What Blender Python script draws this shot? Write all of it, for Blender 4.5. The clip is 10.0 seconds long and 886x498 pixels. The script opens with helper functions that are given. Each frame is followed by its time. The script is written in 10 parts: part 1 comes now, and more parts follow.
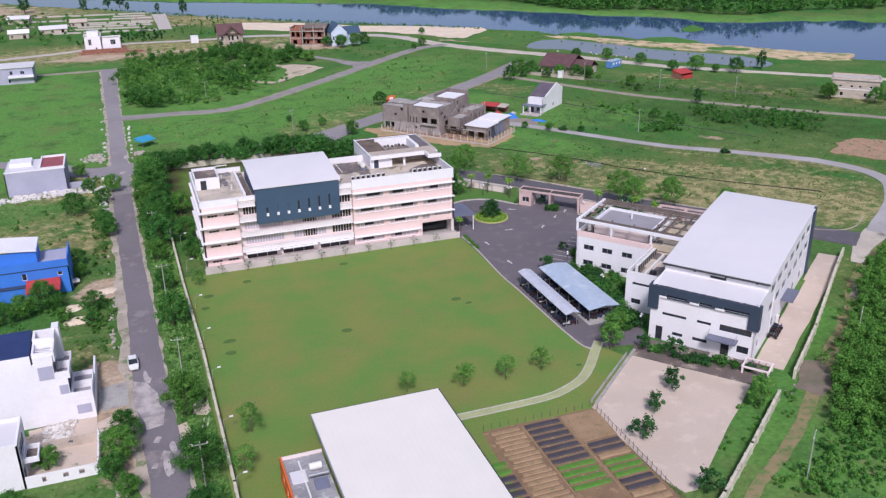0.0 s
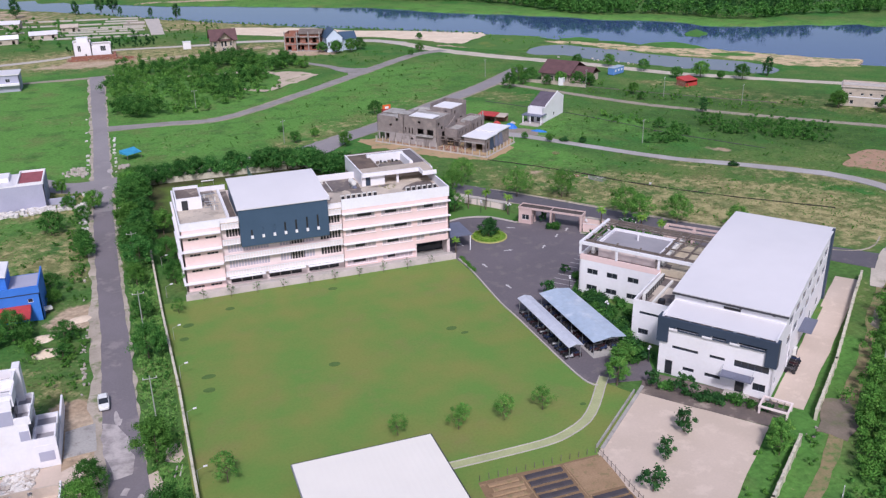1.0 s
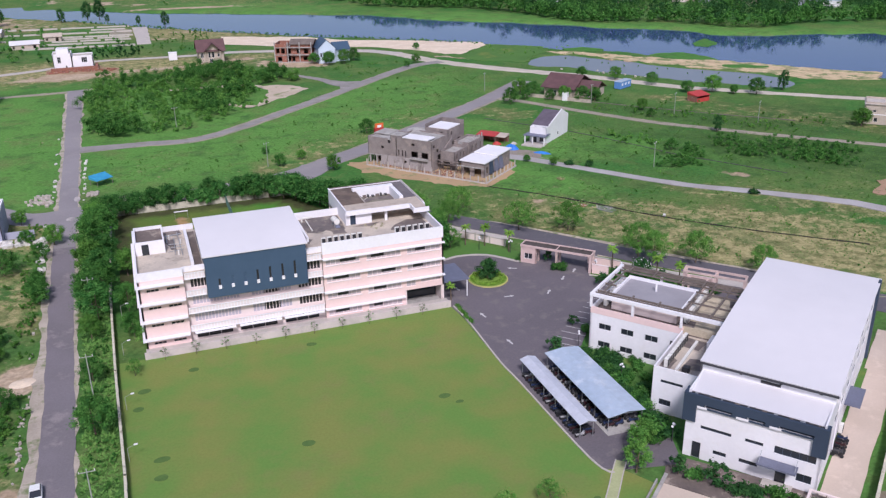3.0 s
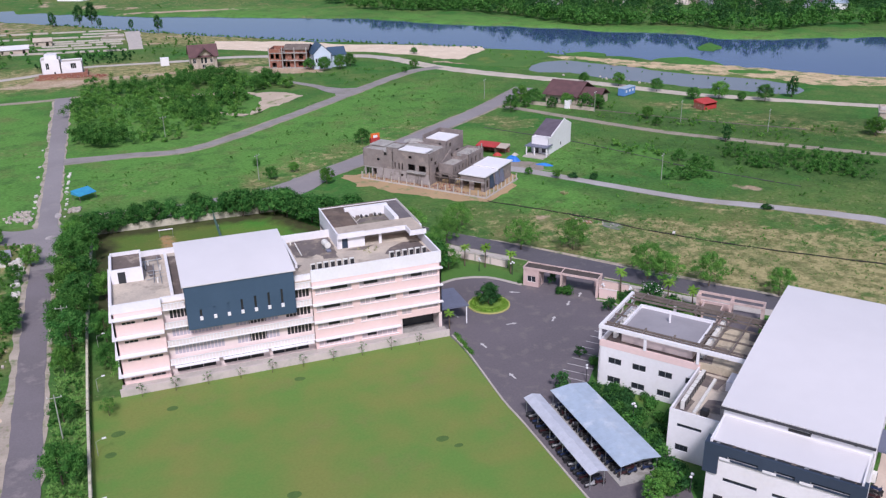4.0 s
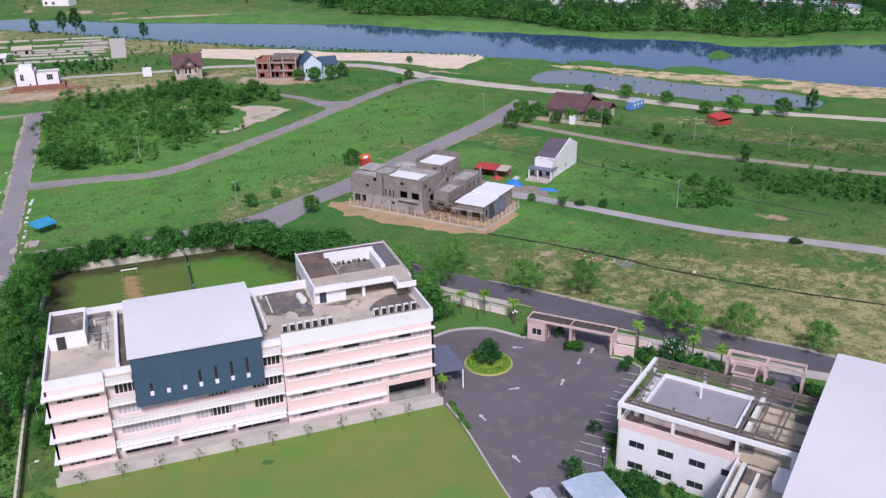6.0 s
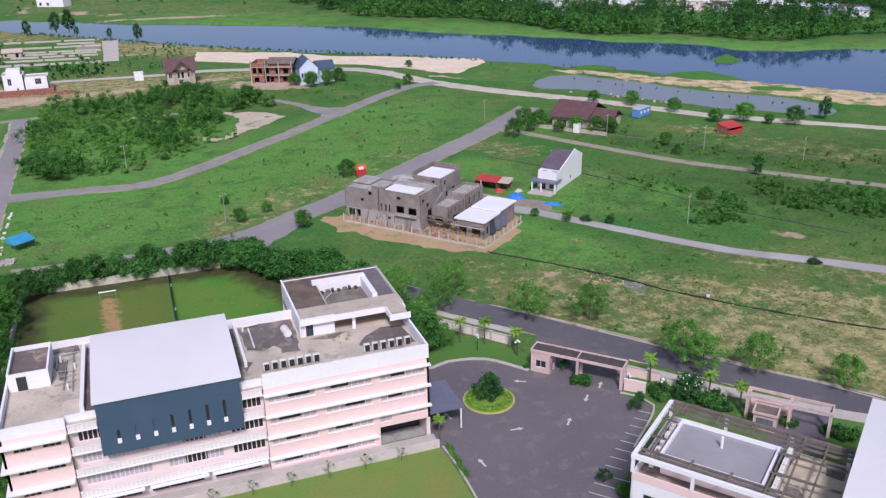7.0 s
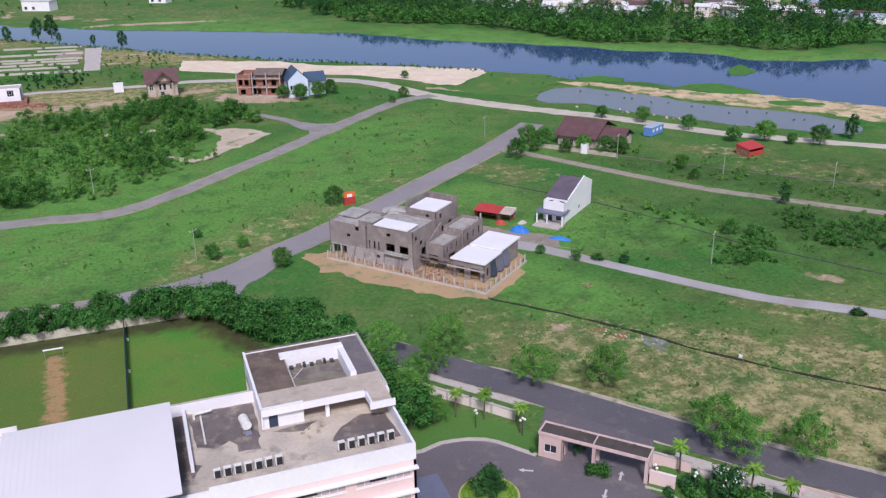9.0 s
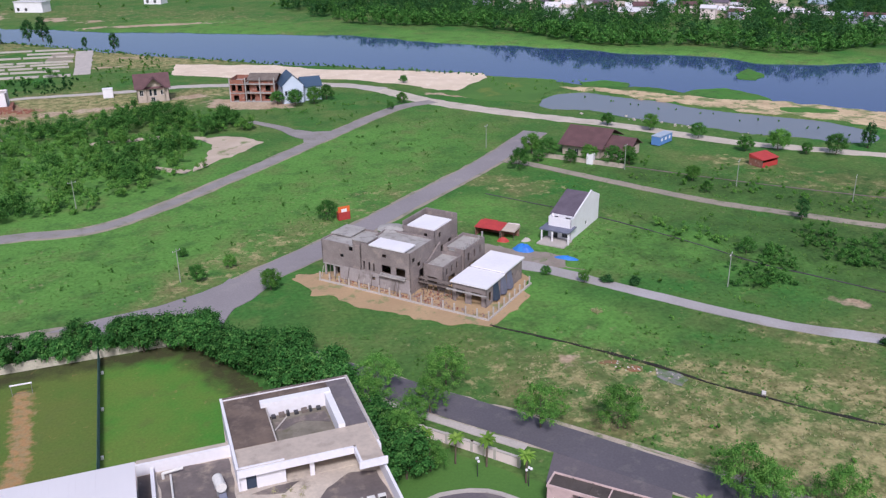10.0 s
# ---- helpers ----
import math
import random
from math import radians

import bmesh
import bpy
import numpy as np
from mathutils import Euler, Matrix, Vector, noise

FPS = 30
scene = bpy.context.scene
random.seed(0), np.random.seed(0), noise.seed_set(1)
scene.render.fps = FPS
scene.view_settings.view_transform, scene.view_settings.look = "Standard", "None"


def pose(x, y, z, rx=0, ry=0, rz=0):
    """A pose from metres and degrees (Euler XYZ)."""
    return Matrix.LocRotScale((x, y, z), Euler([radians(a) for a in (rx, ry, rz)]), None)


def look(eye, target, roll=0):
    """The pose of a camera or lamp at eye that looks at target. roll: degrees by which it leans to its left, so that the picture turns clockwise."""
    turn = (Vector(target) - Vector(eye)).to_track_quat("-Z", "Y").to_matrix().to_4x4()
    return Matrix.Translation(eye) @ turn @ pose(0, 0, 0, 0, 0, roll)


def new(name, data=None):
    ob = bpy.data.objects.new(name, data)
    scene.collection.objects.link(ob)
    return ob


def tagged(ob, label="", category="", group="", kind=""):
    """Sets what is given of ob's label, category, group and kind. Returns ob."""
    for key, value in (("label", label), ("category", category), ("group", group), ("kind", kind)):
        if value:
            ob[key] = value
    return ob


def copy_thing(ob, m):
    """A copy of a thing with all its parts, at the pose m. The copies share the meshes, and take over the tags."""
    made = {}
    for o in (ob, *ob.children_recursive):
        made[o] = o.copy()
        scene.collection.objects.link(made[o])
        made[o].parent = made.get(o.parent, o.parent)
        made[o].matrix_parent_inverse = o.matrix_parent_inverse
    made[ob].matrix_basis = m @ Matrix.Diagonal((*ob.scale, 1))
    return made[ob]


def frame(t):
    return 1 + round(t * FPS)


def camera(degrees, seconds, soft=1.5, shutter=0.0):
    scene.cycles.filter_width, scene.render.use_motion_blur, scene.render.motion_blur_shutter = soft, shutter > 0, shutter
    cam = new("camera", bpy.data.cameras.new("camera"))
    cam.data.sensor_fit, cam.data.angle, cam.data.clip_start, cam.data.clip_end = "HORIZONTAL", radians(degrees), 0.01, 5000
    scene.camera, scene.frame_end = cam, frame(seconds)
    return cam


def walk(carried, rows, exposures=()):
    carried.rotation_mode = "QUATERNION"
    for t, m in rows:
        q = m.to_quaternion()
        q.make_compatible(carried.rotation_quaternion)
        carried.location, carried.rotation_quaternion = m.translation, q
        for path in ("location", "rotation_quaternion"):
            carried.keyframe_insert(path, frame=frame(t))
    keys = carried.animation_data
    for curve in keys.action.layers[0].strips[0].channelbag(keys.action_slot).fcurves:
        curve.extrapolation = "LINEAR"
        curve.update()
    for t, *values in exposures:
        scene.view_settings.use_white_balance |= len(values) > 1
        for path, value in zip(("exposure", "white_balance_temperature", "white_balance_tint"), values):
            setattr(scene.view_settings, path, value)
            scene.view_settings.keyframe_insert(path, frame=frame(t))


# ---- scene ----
cam = camera(54.0, 10.0, soft=1.3)
METRES, EYE, TILT, LEAN, TURN = 100.0, 76.3, 0.0, 0.0, -17.94
PATH = [
    (0, (-2.981, -5.663, 73.334), (-2.356, -3.926, 72.565), -0.8),
    (0.5, (-0.678, -0.743, 73.411), (-0.053, 0.995, 72.644), -0.9),
    (1, (1.824, 4.374, 73.517), (2.449, 6.113, 72.751), -0.9),
    (1.5, (4.162, 9.127, 73.625), (4.786, 10.866, 72.858), -0.9),
    (2, (6.407, 14.19, 73.669), (7.031, 15.93, 72.904), -0.9),
    (2.5, (8.398, 18.896, 73.75), (9.022, 20.636, 72.986), -0.9),
    (2.7, (9.216, 20.871, 73.771), (9.84, 22.611, 73.009), -0.9),
    (4, (14.625, 34.461, 73.966), (15.251, 36.203, 73.207), -1.0),
    (4.5, (16.723, 39.361, 73.987), (17.348, 41.102, 73.228), -1.0),
    (5, (18.887, 44.459, 74.068), (19.512, 46.201, 73.31), -1.0),
    (5.5, (21.099, 49.691, 74.16), (21.724, 51.433, 73.401), -1.0),
    (5.7, (22.001, 51.784, 74.166), (22.628, 53.526, 73.408), -1.1),
    (7, (27.935, 65.588, 74.059), (28.559, 67.33, 73.301), -1.0),
    (7.5, (30.198, 70.82, 74.031), (30.822, 72.562, 73.274), -1.0),
    (8, (32.423, 76.086, 74.033), (33.047, 77.829, 73.277), -1.0),
    (8.5, (34.723, 81.584, 74.069), (35.347, 83.328, 73.313), -1.0),
    (9, (36.956, 87.177, 74.071), (37.58, 88.92, 73.315), -0.9),
    (9.5, (39.186, 92.791, 74.001), (39.81, 94.534, 73.244), -0.9),
    (10, (41.327, 98.48, 73.926), (41.95, 100.223, 73.169), -0.9),
]
walk(cam, [(t, look(eye, target, roll)) for t, eye, target, roll in PATH], exposures=[(0.0, -0.05, 6250.0, 16.0), (10.0, -0.05, 6250.0, 16.0)])

# ---- light ----
SUN_AZ, SUN_EL = radians(196.0), radians(47.0)      # compass bearing of the sun (from +y, clockwise) and its height
world = bpy.data.worlds.new("hazy_sky")
scene.world = world
world.use_nodes = True
wn = world.node_tree.nodes
sky = wn.new("ShaderNodeTexSky")
sky.sky_type, sky.sun_disc = "NISHITA", False
sky.sun_elevation, sky.sun_rotation = SUN_EL, SUN_AZ
sky.air_density, sky.dust_density, sky.ozone_density = 1.0, 2.5, 1.0
world.node_tree.links.new(sky.outputs[0], wn["Background"].inputs[0])
wn["Background"].inputs[1].default_value = 0.118
sun_dir = Vector((math.sin(SUN_AZ) * math.cos(SUN_EL), math.cos(SUN_AZ) * math.cos(SUN_EL), math.sin(SUN_EL)))
lamp = bpy.data.lights.new("sun", "SUN")
lamp.energy, lamp.angle, lamp.color = 2.95, radians(9.0), (1.0, 0.975, 0.985)
sun = new("sun", lamp)
sun.matrix_world = look(sun_dir * 400, (0, 0, 0))

# ---- materials ----
def surf(name, c1, c2, scale=0.25, rough=0.8, fine=3.0, bump=0.15, metal=0.0, spec=0.3, c3=None, spots=1.0, rand=0.0, grain=0.2, thr=0.54, edge=0.1):
    """Two colours in broad patches, a fine grain over them, and stains of a third colour."""
    m = bpy.data.materials.new(name)
    m.use_nodes = True
    n, ln = m.node_tree.nodes, m.node_tree.links
    b = n["Principled BSDF"]
    b.inputs["Roughness"].default_value, b.inputs["Metallic"].default_value = rough, metal
    b.inputs["Specular IOR Level"].default_value = spec
    geo = n.new("ShaderNodeNewGeometry")
    big, small = n.new("ShaderNodeTexNoise"), n.new("ShaderNodeTexNoise")
    big.inputs["Scale"].default_value, big.inputs["Detail"].default_value = scale, 5
    small.inputs["Scale"].default_value, small.inputs["Detail"].default_value = fine, 4
    for t in (big, small):
        ln.new(geo.outputs["Position"], t.inputs["Vector"])
    ramp = n.new("ShaderNodeMapRange")
    ramp.inputs["From Min"].default_value, ramp.inputs["From Max"].default_value = 0.35, 0.65
    ln.new(big.outputs["Fac"], ramp.inputs["Value"])
    mix = n.new("ShaderNodeMix")
    mix.data_type = "RGBA"
    ln.new(ramp.outputs[0], mix.inputs["Factor"])
    mix.inputs["A"].default_value, mix.inputs["B"].default_value = (*c1, 1), (*c2, 1)
    out = mix.outputs["Result"]
    if c3:
        st = n.new("ShaderNodeTexNoise")
        st.inputs["Scale"].default_value, st.inputs["Detail"].default_value = spots, 6
        st.inputs["Roughness"].default_value = 0.65
        ln.new(geo.outputs["Position"], st.inputs["Vector"])
        r2 = n.new("ShaderNodeMapRange")
        r2.inputs["From Min"].default_value, r2.inputs["From Max"].default_value = thr, thr + edge
        ln.new(st.outputs["Fac"], r2.inputs["Value"])
        m3 = n.new("ShaderNodeMix")
        m3.data_type = "RGBA"
        ln.new(r2.outputs[0], m3.inputs["Factor"])
        ln.new(out, m3.inputs["A"])
        m3.inputs["B"].default_value = (*c3, 1)
        out = m3.outputs["Result"]
    hsv = n.new("ShaderNodeHueSaturation")
    val = n.new("ShaderNodeMapRange")
    val.inputs["To Min"].default_value, val.inputs["To Max"].default_value = 1 - grain, 1 + grain
    ln.new(small.outputs["Fac"], val.inputs["Value"])
    v = val.outputs[0]
    if rand:
        oi, mr, mul = n.new("ShaderNodeObjectInfo"), n.new("ShaderNodeMapRange"), n.new("ShaderNodeMath")
        mr.inputs["To Min"].default_value, mr.inputs["To Max"].default_value = 1 - rand, 1 + rand
        ln.new(oi.outputs["Random"], mr.inputs["Value"])
        mul.operation = "MULTIPLY"
        ln.new(v, mul.inputs[0]), ln.new(mr.outputs[0], mul.inputs[1])
        v = mul.outputs[0]
    ln.new(v, hsv.inputs["Value"]), ln.new(out, hsv.inputs["Color"])
    ln.new(hsv.outputs[0], b.inputs["Base Color"])
    if bump:
        bp = n.new("ShaderNodeBump")
        bp.inputs["Strength"].default_value, bp.inputs["Distance"].default_value = bump, 0.1
        ln.new(small.outputs["Fac"], bp.inputs["Height"]), ln.new(bp.outputs[0], b.inputs["Normal"])
    return m


def leafy(name, c1, c2, c3):
    """Foliage: each leaf takes its own shade, and each plant is a little lighter or darker."""
    m = bpy.data.materials.new(name)
    m.use_nodes = True
    n, ln = m.node_tree.nodes, m.node_tree.links
    b = n["Principled BSDF"]
    b.inputs["Roughness"].default_value, b.inputs["Specular IOR Level"].default_value = 0.85, 0.08
    geo, oi = n.new("ShaderNodeNewGeometry"), n.new("ShaderNodeObjectInfo")
    ramp = n.new("ShaderNodeValToRGB")
    e = ramp.color_ramp.elements
    e[0].color, e[1].color = (*c1, 1), (*c3, 1)
    mid = e.new(0.6)
    mid.color = (*c2, 1)
    clump, spread, mean = n.new("ShaderNodeTexNoise"), n.new("ShaderNodeMapRange"), n.new("ShaderNodeMath")
    clump.inputs["Scale"].default_value, clump.inputs["Detail"].default_value = 0.75, 3
    spread.inputs["From Min"].default_value, spread.inputs["From Max"].default_value = 0.34, 0.66
    spread.inputs["To Max"].default_value = 0.6
    mean.operation = "MULTIPLY_ADD"
    mean.inputs[1].default_value = 0.4
    ln.new(geo.outputs["Position"], clump.inputs["Vector"]), ln.new(clump.outputs["Fac"], spread.inputs["Value"])
    ln.new(geo.outputs["Random Per Island"], mean.inputs[0]), ln.new(spread.outputs[0], mean.inputs[2])
    ln.new(mean.outputs[0], ramp.inputs[0])
    hsv, mr = n.new("ShaderNodeHueSaturation"), n.new("ShaderNodeMapRange")
    mr.inputs["To Min"].default_value, mr.inputs["To Max"].default_value = 0.8, 1.25
    ln.new(oi.outputs["Random"], mr.inputs["Value"]), ln.new(mr.outputs[0], hsv.inputs["Value"])
    ln.new(ramp.outputs[0], hsv.inputs["Color"]), ln.new(hsv.outputs[0], b.inputs["Base Color"])
    tr, ad = n.new("ShaderNodeBsdfTranslucent"), n.new("ShaderNodeMixShader")
    ad.inputs[0].default_value = 0.24
    ln.new(hsv.outputs[0], tr.inputs["Color"])
    ln.new(b.outputs[0], ad.inputs[1]), ln.new(tr.outputs[0], ad.inputs[2])
    ln.new(ad.outputs[0], n["Material Output"].inputs["Surface"])
    return m


def plain(name, c, rough=0.5, metal=0.0, spec=0.5):
    return surf(name, c, tuple(v * 0.88 for v in c), 0.6, rough, 4.0, 0.05, metal, spec)


WHITE = surf("white_paint", (0.83, 0.81, 0.86), (0.78, 0.76, 0.81), 0.18, 0.6, 2.0, 0.05, c3=(0.79, 0.765, 0.80), spots=0.35, grain=0.06)
WARM_WHITE = surf("warm_white_paint", (0.80, 0.72, 0.735), (0.75, 0.68, 0.69), 0.18, 0.6, 2.0, 0.05, grain=0.06)
PINK = surf("pink_paint", (0.82, 0.615, 0.605), (0.78, 0.58, 0.57), 0.15, 0.7, 2.0, 0.05, c3=(0.79, 0.60, 0.58), spots=0.4, grain=0.06)
PALE_PINK = surf("pale_pink_paint", (0.82, 0.695, 0.69), (0.77, 0.65, 0.645), 0.15, 0.7, 2.0, 0.05, grain=0.06)
SLATE = surf("slate_cladding", (0.060, 0.100, 0.165), (0.054, 0.092, 0.152), 0.2, 0.45, 1.5, 0.05, grain=0.06)
NAVY = surf("navy_cladding", (0.045, 0.065, 0.105), (0.038, 0.055, 0.09), 0.2, 0.45, 1.5, 0.05, grain=0.06)
METAL_ROOF = surf("pale_metal_roof", (0.705, 0.68, 0.72), (0.67, 0.65, 0.69), 0.05, 0.5, 0.25, 0.0, spec=0.4, grain=0.04)
CREAM_ROOF = surf("cream_metal_roof", (0.80, 0.755, 0.71), (0.77, 0.73, 0.69), 0.05, 0.5, 0.25, 0.0, spec=0.4, grain=0.04)
LANE = surf("grey_gravel_lane", (0.31, 0.285, 0.285), (0.25, 0.23, 0.23), 0.15, 0.95, 3.0, 0.2, c3=(0.22, 0.215, 0.16), spots=0.3, edge=0.2)
PALE_LANE = surf("pale_gravel_lane", (0.43, 0.41, 0.425), (0.35, 0.325, 0.325), 0.08, 0.95, 3.0, 0.2, c3=(0.32, 0.28, 0.24), spots=0.12, edge=0.2)
GRAVE_STONE = surf("grave_terrace_stone", (0.52, 0.46, 0.45), (0.42, 0.38, 0.36), 0.3, 0.9, 2.0, 0.1, c3=(0.20, 0.24, 0.12), spots=0.25, thr=0.56)
GRAVEL_GRASS = surf("gravel_in_grass", (0.26, 0.25, 0.25), (0.20, 0.20, 0.18), 0.3, 0.95, 3.0, 0.2, c3=(0.10, 0.18, 0.06), spots=0.6, thr=0.47, edge=0.15)
GREY_ROOF = surf("grey_flat_roof", (0.33, 0.315, 0.35), (0.295, 0.28, 0.31), 0.15, 0.8, 1.0, 0.05, grain=0.08)
BLUE_ROOF = surf("pale_blue_sheet", (0.42, 0.50, 0.62), (0.36, 0.44, 0.56), 0.12, 0.45, 1.0, 0.05, c3=(0.50, 0.56, 0.66), spots=0.3)
DECK = surf("stained_concrete_deck", (0.60, 0.52, 0.44), (0.45, 0.39, 0.345), 0.22, 0.9, 2.5, 0.2, c3=(0.33, 0.285, 0.25), spots=0.30, thr=0.52, edge=0.14)
DARK_DECK = surf("wet_and_shaded_deck", (0.13, 0.105, 0.10), (0.19, 0.15, 0.135), 0.3, 0.85, 2.5, 0.2, c3=(0.36, 0.30, 0.26), spots=0.3)
ROOF_FELT = surf("black_brown_roof_felt", (0.068, 0.056, 0.055), (0.095, 0.080, 0.074), 0.3, 0.9, 2.5, 0.2, c3=(0.21, 0.185, 0.16), spots=0.5, thr=0.60, edge=0.12)
TERRACE_DECK = surf("beige_terrace_deck", (0.56, 0.48, 0.37), (0.47, 0.40, 0.31), 0.25, 0.9, 2.5, 0.15, c3=(0.36, 0.30, 0.24), spots=0.35, edge=0.2)
BROWN_DECK = surf("brown_stained_deck", (0.175, 0.130, 0.108), (0.105, 0.080, 0.072), 0.35, 0.9, 2.5, 0.2, c3=(0.25, 0.195, 0.165), spots=0.4, edge=0.2)
GREY_DECK = surf("grey_violet_deck", (0.170, 0.150, 0.165), (0.130, 0.115, 0.125), 0.25, 0.85, 2.5, 0.15, c3=(0.23, 0.20, 0.19), spots=0.3, edge=0.2)
WELL_DECK = surf("mossy_well_floor", (0.25, 0.225, 0.185), (0.17, 0.15, 0.125), 0.4, 0.85, 2.5, 0.2, c3=(0.12, 0.115, 0.07), spots=0.5, edge=0.2)
WET_DECK = surf("wet_deck_film", (0.185, 0.155, 0.150), (0.130, 0.110, 0.110), 0.4, 0.6, 2.5, 0.1, c3=(0.30, 0.25, 0.21), spots=0.45, thr=0.50, edge=0.16)
CONCRETE = surf("grey_concrete", (0.42, 0.40, 0.39), (0.35, 0.33, 0.32), 0.3, 0.9, 3.0, 0.2, c3=(0.28, 0.26, 0.25), spots=0.6)
PAVING = surf("pale_paving", (0.52, 0.47, 0.44), (0.45, 0.41, 0.39), 0.3, 0.9, 3.0, 0.15)
GREY_STAINED = surf("stained_grey_roof", (0.36, 0.355, 0.375), (0.25, 0.245, 0.265), 0.4, 0.9, 2.5, 0.2, c3=(0.55, 0.545, 0.55), spots=0.6, thr=0.55, edge=0.12)
BRICKY = surf("raw_render_wall", (0.285, 0.245, 0.240), (0.225, 0.190, 0.186), 0.35, 0.95, 4.0, 0.3, c3=(0.33, 0.275, 0.255), spots=0.4, grain=0.28)
PLASTER = surf("pale_first_render", (0.40, 0.36, 0.36), (0.34, 0.30, 0.30), 0.3, 0.95, 3.0, 0.25, c3=(0.28, 0.245, 0.24), spots=0.5)
BRICK = surf("red_brick_wall", (0.30, 0.13, 0.09), (0.24, 0.10, 0.08), 0.8, 0.95, 5.0, 0.3, c3=(0.40, 0.26, 0.22), spots=0.8)
ASPHALT = surf("grey_asphalt", (0.205, 0.182, 0.204), (0.172, 0.154, 0.170), 0.09, 0.9, 4.0, 0.15, c3=(0.26, 0.23, 0.24), spots=0.18)
FIELD_ASPHALT = surf("smooth_field_asphalt", (0.290, 0.265, 0.282), (0.250, 0.228, 0.243), 0.06, 0.9, 3.0, 0.1, c3=(0.325, 0.295, 0.295), spots=0.16, edge=0.2)
YARD_ASPHALT = surf("yard_asphalt", (0.158, 0.138, 0.158), (0.136, 0.120, 0.137), 0.07, 0.85, 3.0, 0.1, c3=(0.185, 0.163, 0.17), spots=0.3)
FRONT_ASPHALT = surf("dark_front_asphalt", (0.128, 0.118, 0.140), (0.108, 0.100, 0.120), 0.09, 0.85, 3.0, 0.1, c3=(0.150, 0.138, 0.150), spots=0.3)
DIRT_ROAD = surf("pale_dirt_road", (0.36, 0.31, 0.25), (0.28, 0.25, 0.21), 0.12, 0.95, 3.0, 0.2, c3=(0.20, 0.21, 0.14), spots=0.3)
SAND = surf("pale_sand", (0.74, 0.61, 0.49), (0.66, 0.535, 0.42), 0.1, 0.95, 3.0, 0.15, c3=(0.78, 0.66, 0.55), spots=0.25)
CLEARING_SAND = surf("weedy_clearing_sand", (0.56, 0.46, 0.38), (0.47, 0.38, 0.30), 0.12, 0.95, 3.0, 0.15, c3=(0.19, 0.24, 0.10), spots=0.16, thr=0.55, edge=0.1)
SAND_YARD = surf("levelled_sand", (0.60, 0.49, 0.42), (0.54, 0.44, 0.37), 0.12, 0.95, 3.0, 0.12, c3=(0.63, 0.52, 0.445), spots=0.3, grain=0.07)
DUSTY = surf("dusty_pale_road", (0.58, 0.515, 0.45), (0.48, 0.425, 0.37), 0.12, 0.95, 3.0, 0.2, c3=(0.38, 0.345, 0.27), spots=0.25, edge=0.2)
OCHRE = surf("ochre_earth", (0.46, 0.32, 0.19), (0.40, 0.275, 0.165), 0.12, 0.95, 2.0, 0.2, c3=(0.24, 0.25, 0.12), spots=0.3, grain=0.14)
PALE_DUST = surf("pale_road_dust", (0.50, 0.45, 0.45), (0.34, 0.305, 0.31), 0.5, 0.95, 3.0, 0.1, c3=(0.27, 0.245, 0.25), spots=0.5, thr=0.5, edge=0.2)
DITCH = surf("black_ditch_mud", (0.022, 0.020, 0.018), (0.04, 0.035, 0.028), 0.5, 0.9, 4.0, 0.3, c3=(0.06, 0.09, 0.03), spots=0.6)
SHED_EARTH = surf("trampled_grey_earth", (0.33, 0.28, 0.25), (0.26, 0.22, 0.19), 0.2, 0.95, 3.0, 0.2, c3=(0.20, 0.22, 0.12), spots=0.3)
SOIL = surf("brown_soil", (0.26, 0.17, 0.10), (0.20, 0.13, 0.08), 0.4, 0.95, 4.0, 0.4, c3=(0.33, 0.22, 0.13), spots=0.8)
TAN_SOIL = surf("tan_soil", (0.36, 0.24, 0.15), (0.30, 0.20, 0.12), 0.4, 0.95, 4.0, 0.4, c3=(0.24, 0.19, 0.10), spots=0.8)
TRACK = surf("grassy_earth_track", (0.30, 0.23, 0.13), (0.23, 0.20, 0.10), 0.4, 0.95, 4.0, 0.4, c3=(0.12, 0.20, 0.06), spots=0.7, thr=0.48, edge=0.14)
MUD = surf("grey_brown_mud", (0.235, 0.190, 0.155), (0.175, 0.150, 0.115), 0.35, 0.9, 3.0, 0.3, c3=(0.13, 0.16, 0.07), spots=0.4, edge=0.2)
BED_SHEET = surf("dark_bed_sheeting", (0.075, 0.065, 0.075), (0.06, 0.052, 0.06), 0.6, 0.6, 4.0, 0.2)
LAWN = surf("mown_lawn", (0.196, 0.226, 0.060), (0.124, 0.236, 0.050), 0.11, 0.95, 2.5, 0.3, c3=(0.216, 0.200, 0.074), spots=0.07, thr=0.53, edge=0.24, grain=0.16)
GREY_PINK = surf("grey_pink_plinth", (0.60, 0.52, 0.52), (0.53, 0.46, 0.46), 0.2, 0.85, 2.0, 0.08, c3=(0.47, 0.42, 0.41), spots=0.5, grain=0.08)
GATE_PINK = surf("dusty_pink_paint", (0.66, 0.50, 0.48), (0.58, 0.43, 0.42), 0.3, 0.75, 2.0, 0.05, c3=(0.50, 0.38, 0.36), spots=0.6, grain=0.08)
ROAD_EDGE = surf("pale_broken_road_edge", (0.49, 0.42, 0.36), (0.36, 0.31, 0.26), 0.25, 0.95, 3.0, 0.3, c3=(0.13, 0.19, 0.065), spots=0.28, thr=0.53, edge=0.14)
BRIGHT_LAWN = surf("bright_lawn", (0.085, 0.195, 0.040), (0.07, 0.165, 0.036), 0.06, 0.95, 2.5, 0.3, c3=(0.14, 0.20, 0.045), spots=0.07)
PATH = surf("green_grey_path", (0.42, 0.44, 0.24), (0.36, 0.38, 0.21), 0.3, 0.9, 3.0, 0.1)
